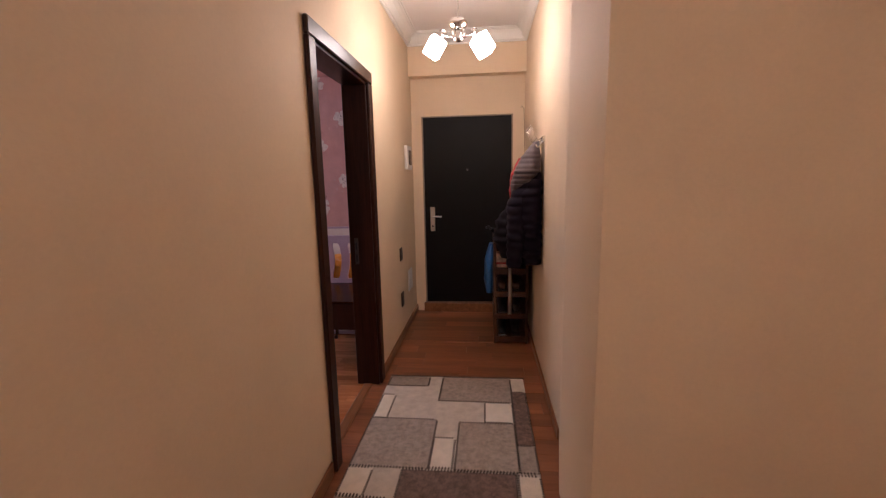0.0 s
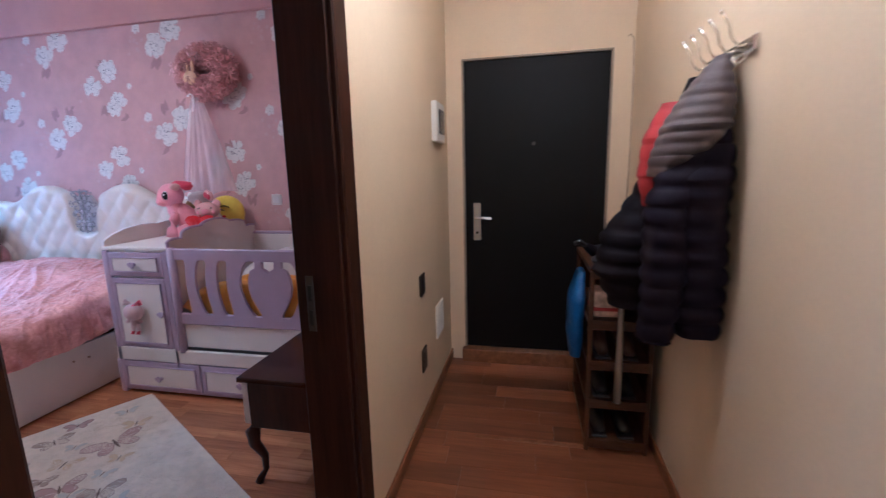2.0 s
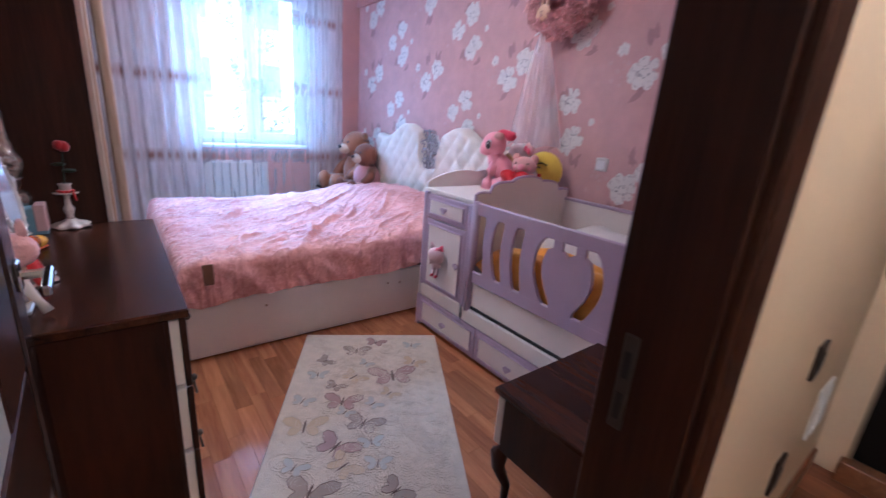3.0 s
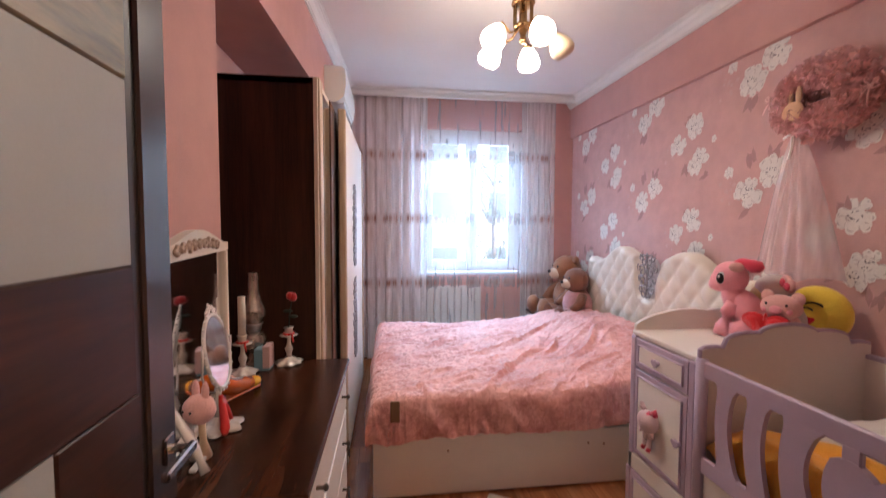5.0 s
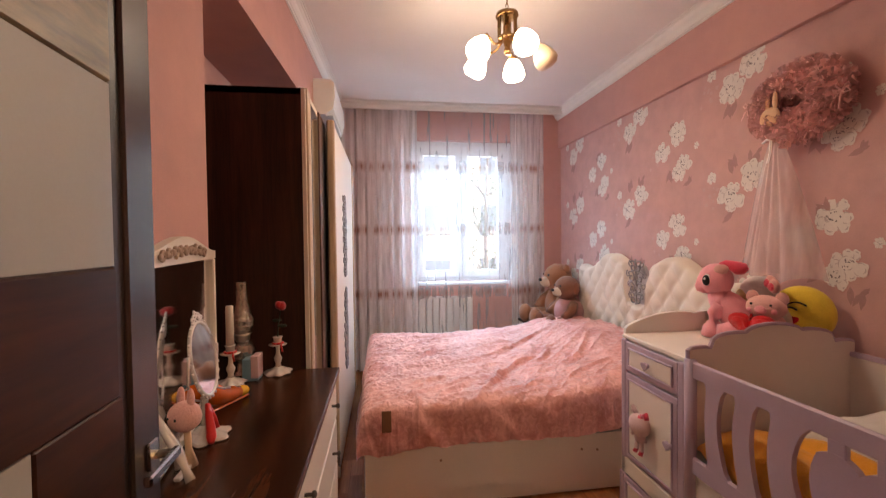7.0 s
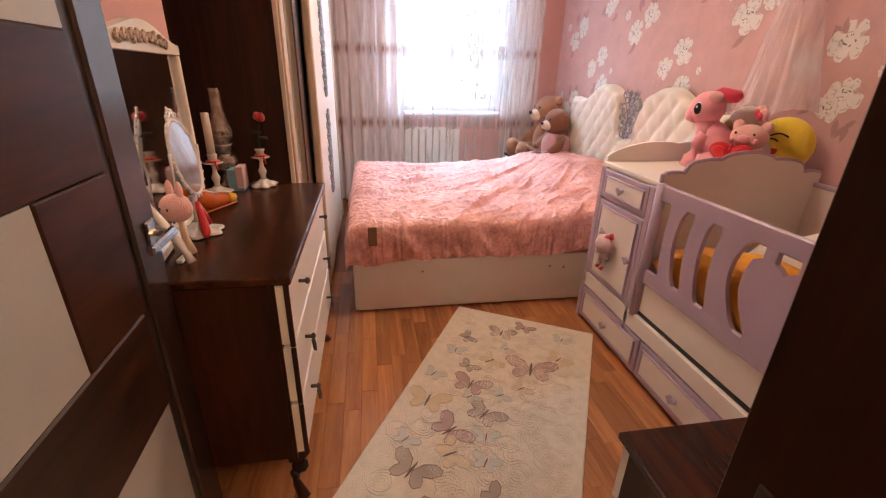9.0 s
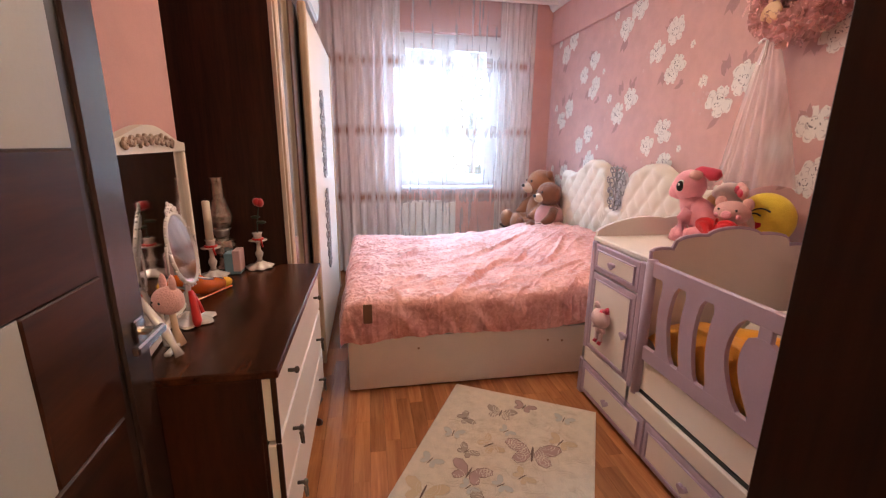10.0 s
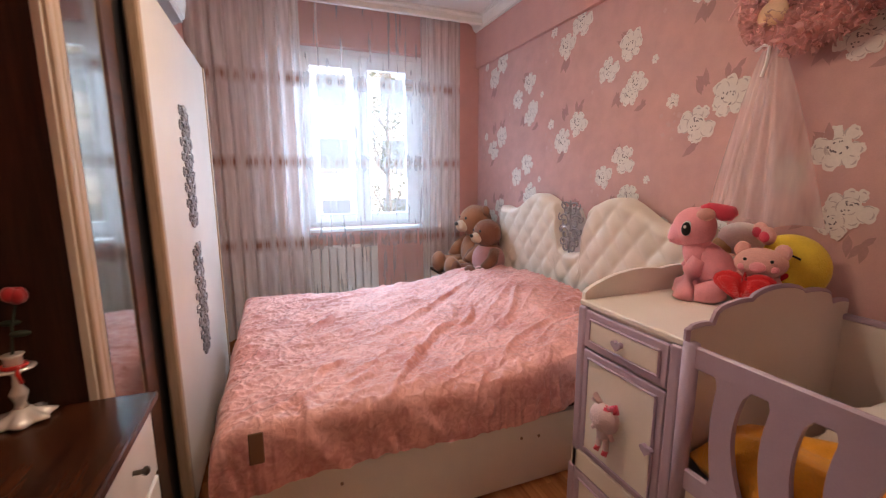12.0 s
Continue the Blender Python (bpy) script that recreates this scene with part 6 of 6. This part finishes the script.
M["doll"] = plush("white and pink doll cloth", (0.66, 0.46, 0.46))
b = ball(B(), (0, 0, 0.125), 0.056, (1, 0.65, 0.85), 14, 10)
ball(b, (0, 0, 0.075), 0.026, (1, 0.7, 1.2), 12, 8)
for s_ in (-1, 1):
    tube(b, [(s_ * 0.014, 0, 0.06), (s_ * 0.017, -0.002, 0.02), (s_ * 0.018, -0.01, 0.004)], 0.010, 8)
    tube(b, [(s_ * 0.02, 0, 0.095), (s_ * 0.045, -0.004, 0.07)], 0.008, 8)
    tube(b, [(s_ * 0.02, 0, 0.165), (s_ * 0.045, 0, 0.185), (s_ * 0.05, 0, 0.165)], 0.010, 8)
doll = tagged(link("rag_doll", b, M["doll"], True), "small white and pink doll hanging on the cot door", "doll")
doll.matrix_basis = pose(-2.415, 4.168, 0.415) @ Matrix.Scale(1.15, 4)
doll.data.materials.append(M["hot_pink"])
for p in doll.data.polygons:
    if p.center.z < 0.03 or (p.center.z > 0.16 and p.center.x > 0.01):
        p.material_index = 1

# cot bedding
M["orange"] = plush("orange quilt", (0.82, 0.37, 0.03), 0.3)
M["white_cloth"] = mat("white cotton", (0.72, 0.68, 0.64), 0.9, fine=200, bump=0.3)


def cushion(bm, at, sx, sy, sz, seedn, nx=26, ny=20, lump=0.02):
    """Soft pad: thick in the middle, crumpled."""
    lay = []
    for hand in (1, -1):
        g = []
        for i in range(nx + 1):
            for j in range(ny + 1):
                u, v = 2 * i / nx - 1, 2 * j / ny - 1
                th = ((1 - u ** 4) * (1 - v ** 4)) ** 0.45
                wob = lump * noise.noise(Vector((u * 2.4 + seedn, v * 2.4, hand)))
                g.append(bm.verts.new((at[0] + u * sx, at[1] + v * sy, at[2] + (hand * sz * th if hand > 0 else -sz * 0.6 * th) + (wob * th if hand > 0 else 0))))
        lay.append(g)
        for i in range(nx):
            for j in range(ny):
                q = [g[i * (ny + 1) + j], g[(i + 1) * (ny + 1) + j], g[(i + 1) * (ny + 1) + j + 1], g[i * (ny + 1) + j + 1]]
                bm.faces.new(q if hand > 0 else q[::-1])
    bmesh.ops.remove_doubles(bm, verts=list(bm.verts), dist=0.0004)
    return bm


cm = tagged(link("cot_mattress", box(B(), -0.59, 0.59, -0.36, 0.36, 0, 0.07, 0.02, 2), M["white_cloth"]), "white mattress in the cot", "mattress")
cm.matrix_basis = pose(-1.51, 4.64, 0.451)
qu = tagged(link("quilt", cushion(B(), (0, 0, 0.05), 0.61, 0.145, 0.150, 2, lump=0.07), M["orange"], True), "crumpled orange quilt in the cot", "quilt")
qu.matrix_basis = pose(-1.525, 4.385, 0.526)
pw = tagged(link("pillow", cushion(B(), (0, 0, 0.10), 0.54, 0.215, 0.20, 5, lump=0.06), M["white_cloth"], True), "white pillow in the cot", "pillow")
pw.matrix_basis = pose(-1.42, 4.735, 0.545)

# ---- wreath with tulle on the flowered wall ----
M["frill"] = mat("mauve pink tulle frill", (0.72, 0.40, 0.385), 0.85, fine=120, vary=0.2, bump=0.4, sheen=0.3)
M["frill_light"] = mat("pale pink tulle frill", (0.80, 0.52, 0.50), 0.85, fine=120, vary=0.15, sheen=0.3)
M["frill_net"] = sheer("dusty pink net frill", (0.84, 0.52, 0.50), 0.55, fold=40)
M["felt"] = mat("cream felt", (0.74, 0.52, 0.34), 0.9, fine=200)
wr = thing("wreath", "pink tulle wreath with a cream bunny charm", "wreath", (-2.375, NORTH - 0.065, 2.12))
b = B()
ring_pts = [(0.165 * math.cos(a), 0, 0.115 * math.sin(a)) for a in (2 * math.pi * k / 30 for k in range(31))]
part("ring", tube(b, ring_pts, 0.074, 14), M["frill"], wr, smooth=True)
part("net_backing", lathe(B(), [(0.001, -0.012), (0.08, -0.010), (0.17, 0.0), (0.17, 0.012)], (0, 0, 0), 30, (1.0, 0.72)), M["frill_light"], wr, smooth=True).matrix_basis = pose(0, 0.035, 0, 90)
for name, m, cnt, seedn in (("tulle_frill", "frill_net", 1500, 1), ("pale_tulle", "frill_light", 260, 2)):
    rnd = random.Random(seedn)
    b = B()
    for k in range(cnt):
        a, c = rnd.uniform(0, 6.283), rnd.uniform(0, 6.283)
        rad = Vector((math.cos(a) * math.cos(c), -abs(math.sin(c)) if rnd.random() < 0.8 else math.sin(c) * 0.5, math.sin(a) * math.cos(c)))
        base = Vector((0.165 * math.cos(a), 0, 0.115 * math.sin(a))) + rad * 0.062
        if base.y + rad.y * 0.05 > 0.06:
            continue
        side = rad.orthogonal().normalized()
        side = (Matrix.Rotation(rnd.uniform(0, 6.28), 3, rad.normalized()) @ side) * rnd.uniform(0.010, 0.024)
        tip = base + rad.normalized() * rnd.uniform(0.012, 0.046)
        up = side.cross(rad).normalized() * 0.006
        v = [bm_v for bm_v in (b.verts.new(base - side * 0.4), b.verts.new(base + side * 0.4), b.verts.new(tip + side + up), b.verts.new(tip + up * 2.2), b.verts.new(tip - side + up))]
        b.faces.new((v[0], v[1], v[2], v[3])), b.faces.new((v[0], v[3], v[4]))
    tagged(part(name, b, M[m], wr), kind="stuff")
b = ball(B(), (0, 0, 0.0), 0.058, (1, 0.25, 0.85), 16, 10)
ball(b, (0.030, 0, 0.075), 0.036, (0.4, 0.25, 1.3), 10, 8)
ball(b, (-0.012, 0, 0.072), 0.034, (0.4, 0.25, 1.2), 10, 8)
part("bunny_charm", b, M["felt"], wr, "cream felt bunny charm", True).matrix_basis = pose(-0.095, -0.075, -0.045)
for x, z in ((-0.235, 0.05), (0.235, -0.02), (0.08, 0.17)):
    b = B()
    for s_ in (-1, 1):
        tube(b, [(0, 0, 0), (s_ * 0.025, -0.005, 0.016), (s_ * 0.04, 0, 0.002), (s_ * 0.02, -0.004, -0.008), (0, 0, 0)], 0.004, 5)
        tube(b, [(0, 0, 0), (s_ * 0.012, -0.004, -0.035), (s_ * 0.022, 0, -0.075)], 0.004, 5)
    part("ribbon_bow", b, M["frill_light"], wr, "pale pink ribbon bow").matrix_basis = pose(x, -0.06, z, 0, 20)
part("ribbon_bow", tube(B(), [(-0.06, 0, 0.0), (-0.02, -0.01, 0.012), (0.0, -0.012, 0), (-0.004, -0.012, -0.06), (-0.02, -0.01, -0.11)], 0.006, 6), M["eye_white"], wr, "white satin ribbon").matrix_basis = pose(-0.10, -0.05, -0.165)
b = B()
rows = []
for i in range(61):
    u = i / 60
    col = []
    for j in range(19):
        v = j / 18
        half = 0.025 + 0.215 * v ** 0.8
        x = -0.115 + 0.015 * v + (2 * u - 1) * half
        y = -0.02 - 0.035 * math.sin(math.pi * u) * (0.3 + v) + 0.016 * v * math.sin(u * 15 + 0.8 * math.sin(u * 5)) + 0.008 * v * math.sin(u * 31 + 2)
        col.append(b.verts.new((x, y, -0.14 - 0.74 * v + 0.02 * v * math.sin(u * 9))))
    rows.append(col)
for p, q in zip(rows, rows[1:]):
    for j in range(18):
        b.faces.new((p[j], q[j], q[j + 1], p[j + 1]))
part("tulle_veil", b, M["tulle"], wr, "sheer pink tulle veil", True)
b = B()
rows = []
for i in range(31):
    u = i / 30
    col = []
    for j in range(13):
        v = j / 12
        half = 0.02 + 0.12 * v
        col.append(b.verts.new((-0.10 - 0.05 * v + (2 * u - 1) * half, -0.045 - 0.03 * math.sin(math.pi * u) * v + 0.014 * v * math.sin(u * 23 + 1), -0.13 - 0.72 * v)))
    rows.append(col)
for p, q in zip(rows, rows[1:]):
    for j in range(12):
        b.faces.new((p[j], q[j], q[j + 1], p[j + 1]))
part("tulle_veil", b, M["tulle"], wr, "sheer pink tulle veil", True)

sw = thing("wall_socket", "white wall socket on the pink wall", "socket", (-1.95, NORTH, 1.14))
part("plate", box(B(), -0.042, 0.042, -0.011, 0.0, 0, 0.082, 0.004), M["intercom"], sw)
part("insert", box(B(), -0.026, 0.026, -0.015, -0.010, 0.016, 0.066, 0.006), M["radiator"], sw)

# ---- on the chest of drawers ----
TOP = 0.871


def candlestick(at, label, group):
    c = thing("candlestick", label, "candlestick", at, group=group)
    c.scale = (0.84, 0.84, 0.84)
    b_ = B()
    n_ = 40
    prev = None
    prof = [(0.068, 0.004), (0.070, 0.010), (0.052, 0.020), (0.030, 0.030), (0.018, 0.040)]
    rings_ = []
    for r, z in prof:
        rings_.append([b_.verts.new((r * (1 + 0.13 * math.sin(7 * a) * (r > 0.03)) * math.cos(a), r * (1 + 0.13 * math.sin(7 * a) * (r > 0.03)) * math.sin(a), z + 0.004 * math.sin(7 * a + 1) * (r > 0.03))) for a in (2 * math.pi * k / n_ for k in range(n_))])
    for p_, q_ in zip(rings_, rings_[1:]):
        for k in range(n_):
            b_.faces.new((p_[k], p_[(k + 1) % n_], q_[(k + 1) % n_], q_[k]))
    b_.faces.new(rings_[0][::-1]), b_.faces.new(rings_[-1])
    part("foot", b_, M["porcelain"], c, smooth=True)
    part("stem", lathe(B(), [(0.018, 0.038), (0.013, 0.055), (0.020, 0.075), (0.022, 0.085), (0.012, 0.105), (0.010, 0.135), (0.014, 0.150)], (0, 0, 0), 18), M["porcelain"], c, smooth=True)
    part("drip_tray", lathe(B(), [(0.014, 0.148), (0.046, 0.156), (0.048, 0.160), (0.020, 0.160)], (0, 0, 0), 24, (1, 1)), M["porcelain"], c, smooth=True)
    part("cup", lathe(B(), [(0.014, 0.158), (0.022, 0.170), (0.021, 0.190), (0.027, 0.200), (0.022, 0.200)], (0, 0, 0), 20), M["porcelain"], c, smooth=True)
    rb = tube(B(), [(0.026 * math.cos(a), 0.026 * math.sin(a), 0.166) for a in (2 * math.pi * k / 16 for k in range(17))], 0.006, 6)
    tube(rb, [(0.02, 0.02, 0.166), (0.045, 0.028, 0.172), (0.055, 0.03, 0.160), (0.05, 0.035, 0.130)], 0.005, 6)
    part("ribbon", rb, M["red_ribbon"], c, "red satin ribbon", True)
    return c


M["red_ribbon"] = mat("red satin", (0.55, 0.02, 0.015), 0.3)
M["candle"] = mat("ivory wax", (0.74, 0.66, 0.55), 0.5)
c1 = candlestick((-2.405, 2.315, TOP), "white cast candlestick with a red ribbon and tall candle", "candlesticks on the chest")
cd = thing("candle", "tall ivory candle in the candlestick", "candle", (-2.405, 2.315, TOP + 0.165))
part("wax", lathe(B(), [(0.016, 0), (0.0155, 0.10), (0.015, 0.165), (0.012, 0.167)], (0, 0, 0), 16), M["candle"], cd, smooth=True)
part("wick", tube(B(), [(0, 0, 0.165), (0.001, 0, 0.176)], 0.0012, 5), M["black"], cd)
c2 = candlestick((-2.53, 2.475, TOP), "white cast candlestick holding an artificial red rose", "candlesticks on the chest")
fl = thing("artificial_rose", "red artificial rose standing in the candlestick", "flower", (-2.53, 2.475, TOP + 0.16))
M["rose_red"], M["stem_green"] = mat("red velvet petal", (0.42, 0.008, 0.012), 0.8, sheen=0.5), mat("dark green stem", (0.012, 0.025, 0.010), 0.6)
part("stem", tube(B(), [(0, 0, 0.0), (-0.01, 0.004, 0.07), (-0.03, 0.008, 0.12)], 0.003, 6), M["stem_green"], fl)
for k in range(2):
    part("leaf", ball(B(), (-0.005 - 0.03 * k, 0.02 - 0.03 * k, 0.055 + 0.02 * k), 0.022, (0.5, 1.0, 0.35), 10, 6), M["stem_green"], fl, smooth=True)
for k in range(7):
    a = k * 2.4
    part("petal", ball(B(), (-0.032 + 0.010 * math.cos(a) * (k > 0), 0.008 + 0.010 * math.sin(a) * (k > 0), 0.140 + 0.003 * (k % 3)), 0.020, (0.75 + 0.03 * k, 0.75, 0.95), 10, 8), M["rose_red"], fl, smooth=True)

ol = thing("oil_lamp", "clear cut-glass oil lamp", "oil lamp", (-2.53, 2.325, TOP))
M["cut_glass"] = mat("silvered cut glass", (0.42, 0.37, 0.32), 0.10, 0.75, fine=60, coarse=30, vary=0.5, bump=0.7, depth=0.006, coat=0.6)
part("foot", lathe(B(), [(0.040, 0.0), (0.044, 0.012), (0.028, 0.03), (0.022, 0.06)], (0, 0, 0), 20), M["cut_glass"], ol)
part("font", lathe(B(), [(0.022, 0.058), (0.050, 0.085), (0.056, 0.115), (0.048, 0.14), (0.025, 0.155)], (0, 0, 0), 18), M["cut_glass"], ol)
part("burner", lathe(B(), [(0.026, 0.154), (0.032, 0.165), (0.032, 0.180), (0.040, 0.19)], (0, 0, 0), 18), M["steel"], ol, smooth=True)
part("chimney", lathe(B(), [(0.034, 0.188), (0.050, 0.225), (0.052, 0.25), (0.036, 0.29), (0.026, 0.33), (0.023, 0.40), (0.026, 0.42)], (0, 0, 0), 20), M["cut_glass"], ol, "clear glass chimney")

M["blue_card"], M["pink_card"] = mat("pale blue card", (0.16, 0.30, 0.38), 0.6), mat("pale pink card", (0.62, 0.42, 0.42), 0.6)
gb = thing("gift_box", "small blue and pink gift box", "box", (-2.47, 2.385, TOP), 0)
part("carton", box(B(), -0.035, 0.035, -0.035, 0.03, 0, 0.095, 0.003), M["blue_card"], gb)
part("sleeve", box(B(), -0.037, 0.037, 0.0, 0.032, 0.012, 0.108, 0.003), M["pink_card"], gb, "pale pink sleeve")

tm = thing("vanity_mirror", "oval table mirror on a white ornate foot", "mirror", (-1.915, 2.405, TOP), -5)
tm.scale = (0.9, 0.9, 0.9)
b = B()
n_ = 40
for (r0, z0), (r1, z1) in (((0.075, 0.004), (0.072, 0.012)), ((0.072, 0.012), (0.04, 0.024)), ((0.04, 0.024), (0.016, 0.045))):
    ra, rb_ = ([b.verts.new((r * (1 + 0.14 * math.sin(6 * a) * (r > 0.03)) * math.cos(a), r * (1 + 0.14 * math.sin(6 * a) * (r > 0.03)) * math.sin(a), z)) for a in (2 * math.pi * k / n_ for k in range(n_))] for r, z in ((r0, z0), (r1, z1)))
    for k in range(n_):
        b.faces.new((ra[k], ra[(k + 1) % n_], rb_[(k + 1) % n_], rb_[k]))
part("foot", b, M["porcelain"], tm, smooth=True)
part("stem", lathe(B(), [(0.016, 0.04), (0.010, 0.07), (0.018, 0.09), (0.010, 0.12), (0.014, 0.14)], (0, 0, 0), 16), M["porcelain"], tm, smooth=True)
tilt = Matrix.Translation((0, 0, 0.27)) @ Matrix.Rotation(radians(9), 4, "X") @ Matrix.Translation((0, 0, -0.27))
vf = part("frame", tube(B(), [(0.078 * math.cos(a), 0, 0.27 + 0.125 * math.sin(a)) for a in (2 * math.pi * k / 40 for k in range(41))], 0.007, 8), M["porcelain"], tm, smooth=True)
g = lathe(B(), [(0.074, -0.002), (0.074, 0.002)], (0, 0, 0), 40, (1, 1.60))
bmesh.ops.contextual_create(g, geom=[e for e in g.edges if e.is_boundary and e.verts[0].co.z > 0])
for v in g.verts:
    v.co = Vector((v.co.x, v.co.z, 0.27 + v.co.y))
bmesh.ops.recalc_face_normals(g, faces=list(g.faces))
part("glass", g, M["mirror"], vf, "oval mirror glass")
for k in range(26):
    a = 2 * math.pi * k / 26
    part("bead", ball(B(), (0.086 * math.cos(a), 0.002, 0.27 + 0.133 * math.sin(a)), 0.0055, (1, 1, 1), 6, 5), M["porcelain"], vf, smooth=True)
b = B()
for k in range(5):
    scroll(b, (k - 2) * 0.013, 0.405 + 0.010 * (2 - abs(k - 2)), 0.011, 1.1, k, 1 if k % 2 else -1, 0.0, 0.004)
part("crest", b, M["porcelain"], vf, smooth=True)
vf.matrix_basis = tilt
for s_ in (-1, 1):
    part("support_arm", tube(B(), [(0, -0.006, 0.125), (s_ * 0.06, -0.006, 0.15), (s_ * 0.094, -0.004, 0.21), (s_ * 0.096, 0, 0.27), (s_ * 0.094, 0, 0.30)], 0.004, 8, (1.2, 1.0, 1.0, 1.1, 1.4)), M["porcelain"], tm, smooth=True)
rb = tube(B(), [(0.004, 0.010, 0.118), (0.016, 0.020, 0.085), (0.034, 0.034, 0.050), (0.055, 0.046, 0.024), (0.070, 0.052, 0.012)], 0.013, 10, (0.6, 0.9, 1.1, 1.2, 0.7))
tube(rb, [(0.0, 0.012, 0.112), (0.004, 0.030, 0.070), (0.010, 0.046, 0.036)], 0.009, 8, (0.7, 1.0, 0.8))
part("ribbon", rb, M["red_ribbon"], tm, "red satin ribbon", True)

M["orange_glaze"], M["yellow_glaze"] = mat("orange glaze", (0.62, 0.12, 0.012), 0.2, coat=0.5), mat("yellow glaze", (0.72, 0.38, 0.02), 0.2, coat=0.5)
so = thing("ceramic_shoe", "orange ceramic shoe with a yellow toe", "ornament", (-2.19, 2.37, TOP), -25)
part("shoe_body", tube(B(), [(0.075, 0, 0.075), (0.055, 0, 0.055), (0.02, 0, 0.036), (-0.03, 0, 0.028), (-0.06, 0, 0.024)], 0.033, 14, (0.9, 1.1, 1.0, 0.85, 0.7)), M["orange_glaze"], so, smooth=True)
part("toe", ball(B(), (-0.075, 0, 0.022), 0.028, (1.2, 0.95, 0.75), 14, 10), M["yellow_glaze"], so, "yellow toe", True)
part("sole", box(B(), -0.095, 0.085, -0.022, 0.022, 0.0, 0.007, 0.003), M["orange_glaze"], so)
part("beading", tube(B(), [(0.085, -0.02, 0.095), (0.04, -0.030, 0.075), (0.0, -0.018, 0.062), (0.0, 0.018, 0.062), (0.04, 0.030, 0.075), (0.085, 0.02, 0.095)], 0.004, 6), M["porcelain"], so, smooth=True)

bu = thing("plush_bunny", "tiny pink plush bunny head on a cream stem", "plush toy", (-1.735, 2.43, TOP), 60)
part("stem", tube(B(), [(0, 0.01, 0.002), (0, 0.004, 0.05), (0, 0, 0.115)], 0.011, 10, (1.6, 0.8, 0.8)), M["felt"], bu, "cream stem", True)
bh = part("head", ball(B(), (0, -0.005, 0.140), 0.042, (1.1, 0.9, 0.95), 14, 10), M["pale_pink"], bu, smooth=True)
for s_ in (-1, 1):
    part("ear", ball(B(), (s_ * 0.018, 0, 0.187), 0.022, (0.5, 0.4, 1.3), 10, 8), M["pale_pink"], bh, smooth=True)
    part("eye", ball(B(), (s_ * 0.014, -0.042, 0.145), 0.004, (1, 0.6, 1), 6, 5), M["black"], bh)
ea = thing("toy_stand", "small white turned wooden stand leaning on the door", "stand", (-1.665, 2.455, TOP))
part("spindle", tube(B(), [(0.02, 0.02, 0.012), (0.012, 0.005, 0.04), (0.005, -0.015, 0.08), (-0.008, -0.05, 0.13), (-0.015, -0.08, 0.175)], 0.012, 10, (1.0, 0.7, 1.1, 0.9, 0.7)), M["porcelain"], ea, smooth=True)
part("brace", tube(B(), [(-0.01, -0.02, 0.03), (-0.06, -0.05, 0.09), (-0.10, -0.07, 0.13)], 0.009, 8), M["porcelain"], ea, smooth=True)
part("bar", box(B(), -0.10, 0.0, -0.03, -0.012, 0.0, 0.012, 0.003), M["porcelain"], ea)


# ---- floor pieces ----
def plank_mesh(L, W):
    bm = box(B(), 0, L, 0, W, -0.010, 0.0)
    top = [e for e in bm.edges if all(abs(v.co.z) < 1e-6 for v in e.verts)]
    bmesh.ops.bevel(bm, geom=top, offset=0.0005, segments=1, affect="EDGES")
    me = bpy.data.meshes.new("plank")
    bm.to_mesh(me)
    bm.free()
    return me


def lay(parent, material, x0, x1, y0, y1, W, lengths, seedn):
    rnd = random.Random(seedn)
    shared = {}
    rows = int(math.ceil((y1 - y0) / W))
    for r in range(rows):
        y = y0 + r * W
        w = min(W, y1 - y) - 0.0008
        if w < 0.01:
            continue
        x = x0
        first = True
        while x < x1 - 0.02:
            L = rnd.choice(lengths) * (rnd.choice((0.35, 0.6, 0.8)) if first else 1.0)
            first = False
            L = round(min(L, x1 - x), 3)
            key = (L, round(w, 4))
            if key not in shared:
                shared[key] = plank_mesh(L - 0.0008, w)
                shared[key].materials.append(material)
            ob = new("plank", shared[key])
            ob.parent = parent
            ob.location = (x, y, 0.0)
            x += L


lay(floor_bedroom, M["plank"], -3.4, -0.672, 2.28, 4.35, 0.075, (0.42, 0.55, 0.62), 4)
lay(floor_hall, M["hall_plank"], -0.668, 0.575, 1.4, 5.02, 0.13, (0.42, 0.55, 0.62), 9)
for name, parent, material, rect in (("laminate_far", floor_bedroom, "plank", ((-5.36, -3.4, 2.03, 5.07), (-3.4, -0.672, 4.35, 5.07))),
                                     ("laminate_near", floor_hall, "hall_plank", ((-0.668, 1.7, -1.3, 1.4),))):
    b = B()
    for x0, x1, y0, y1 in rect:
        k = 0
        while y0 + k * 0.13 < y1:
            box(b, x0, x1, y0 + k * 0.13, min(y1, y0 + k * 0.13 + 0.1292), -0.010, 0.0)
            k += 1
    ob = part(name, b, M[material], parent)
    tagged(ob, kind="stuff")
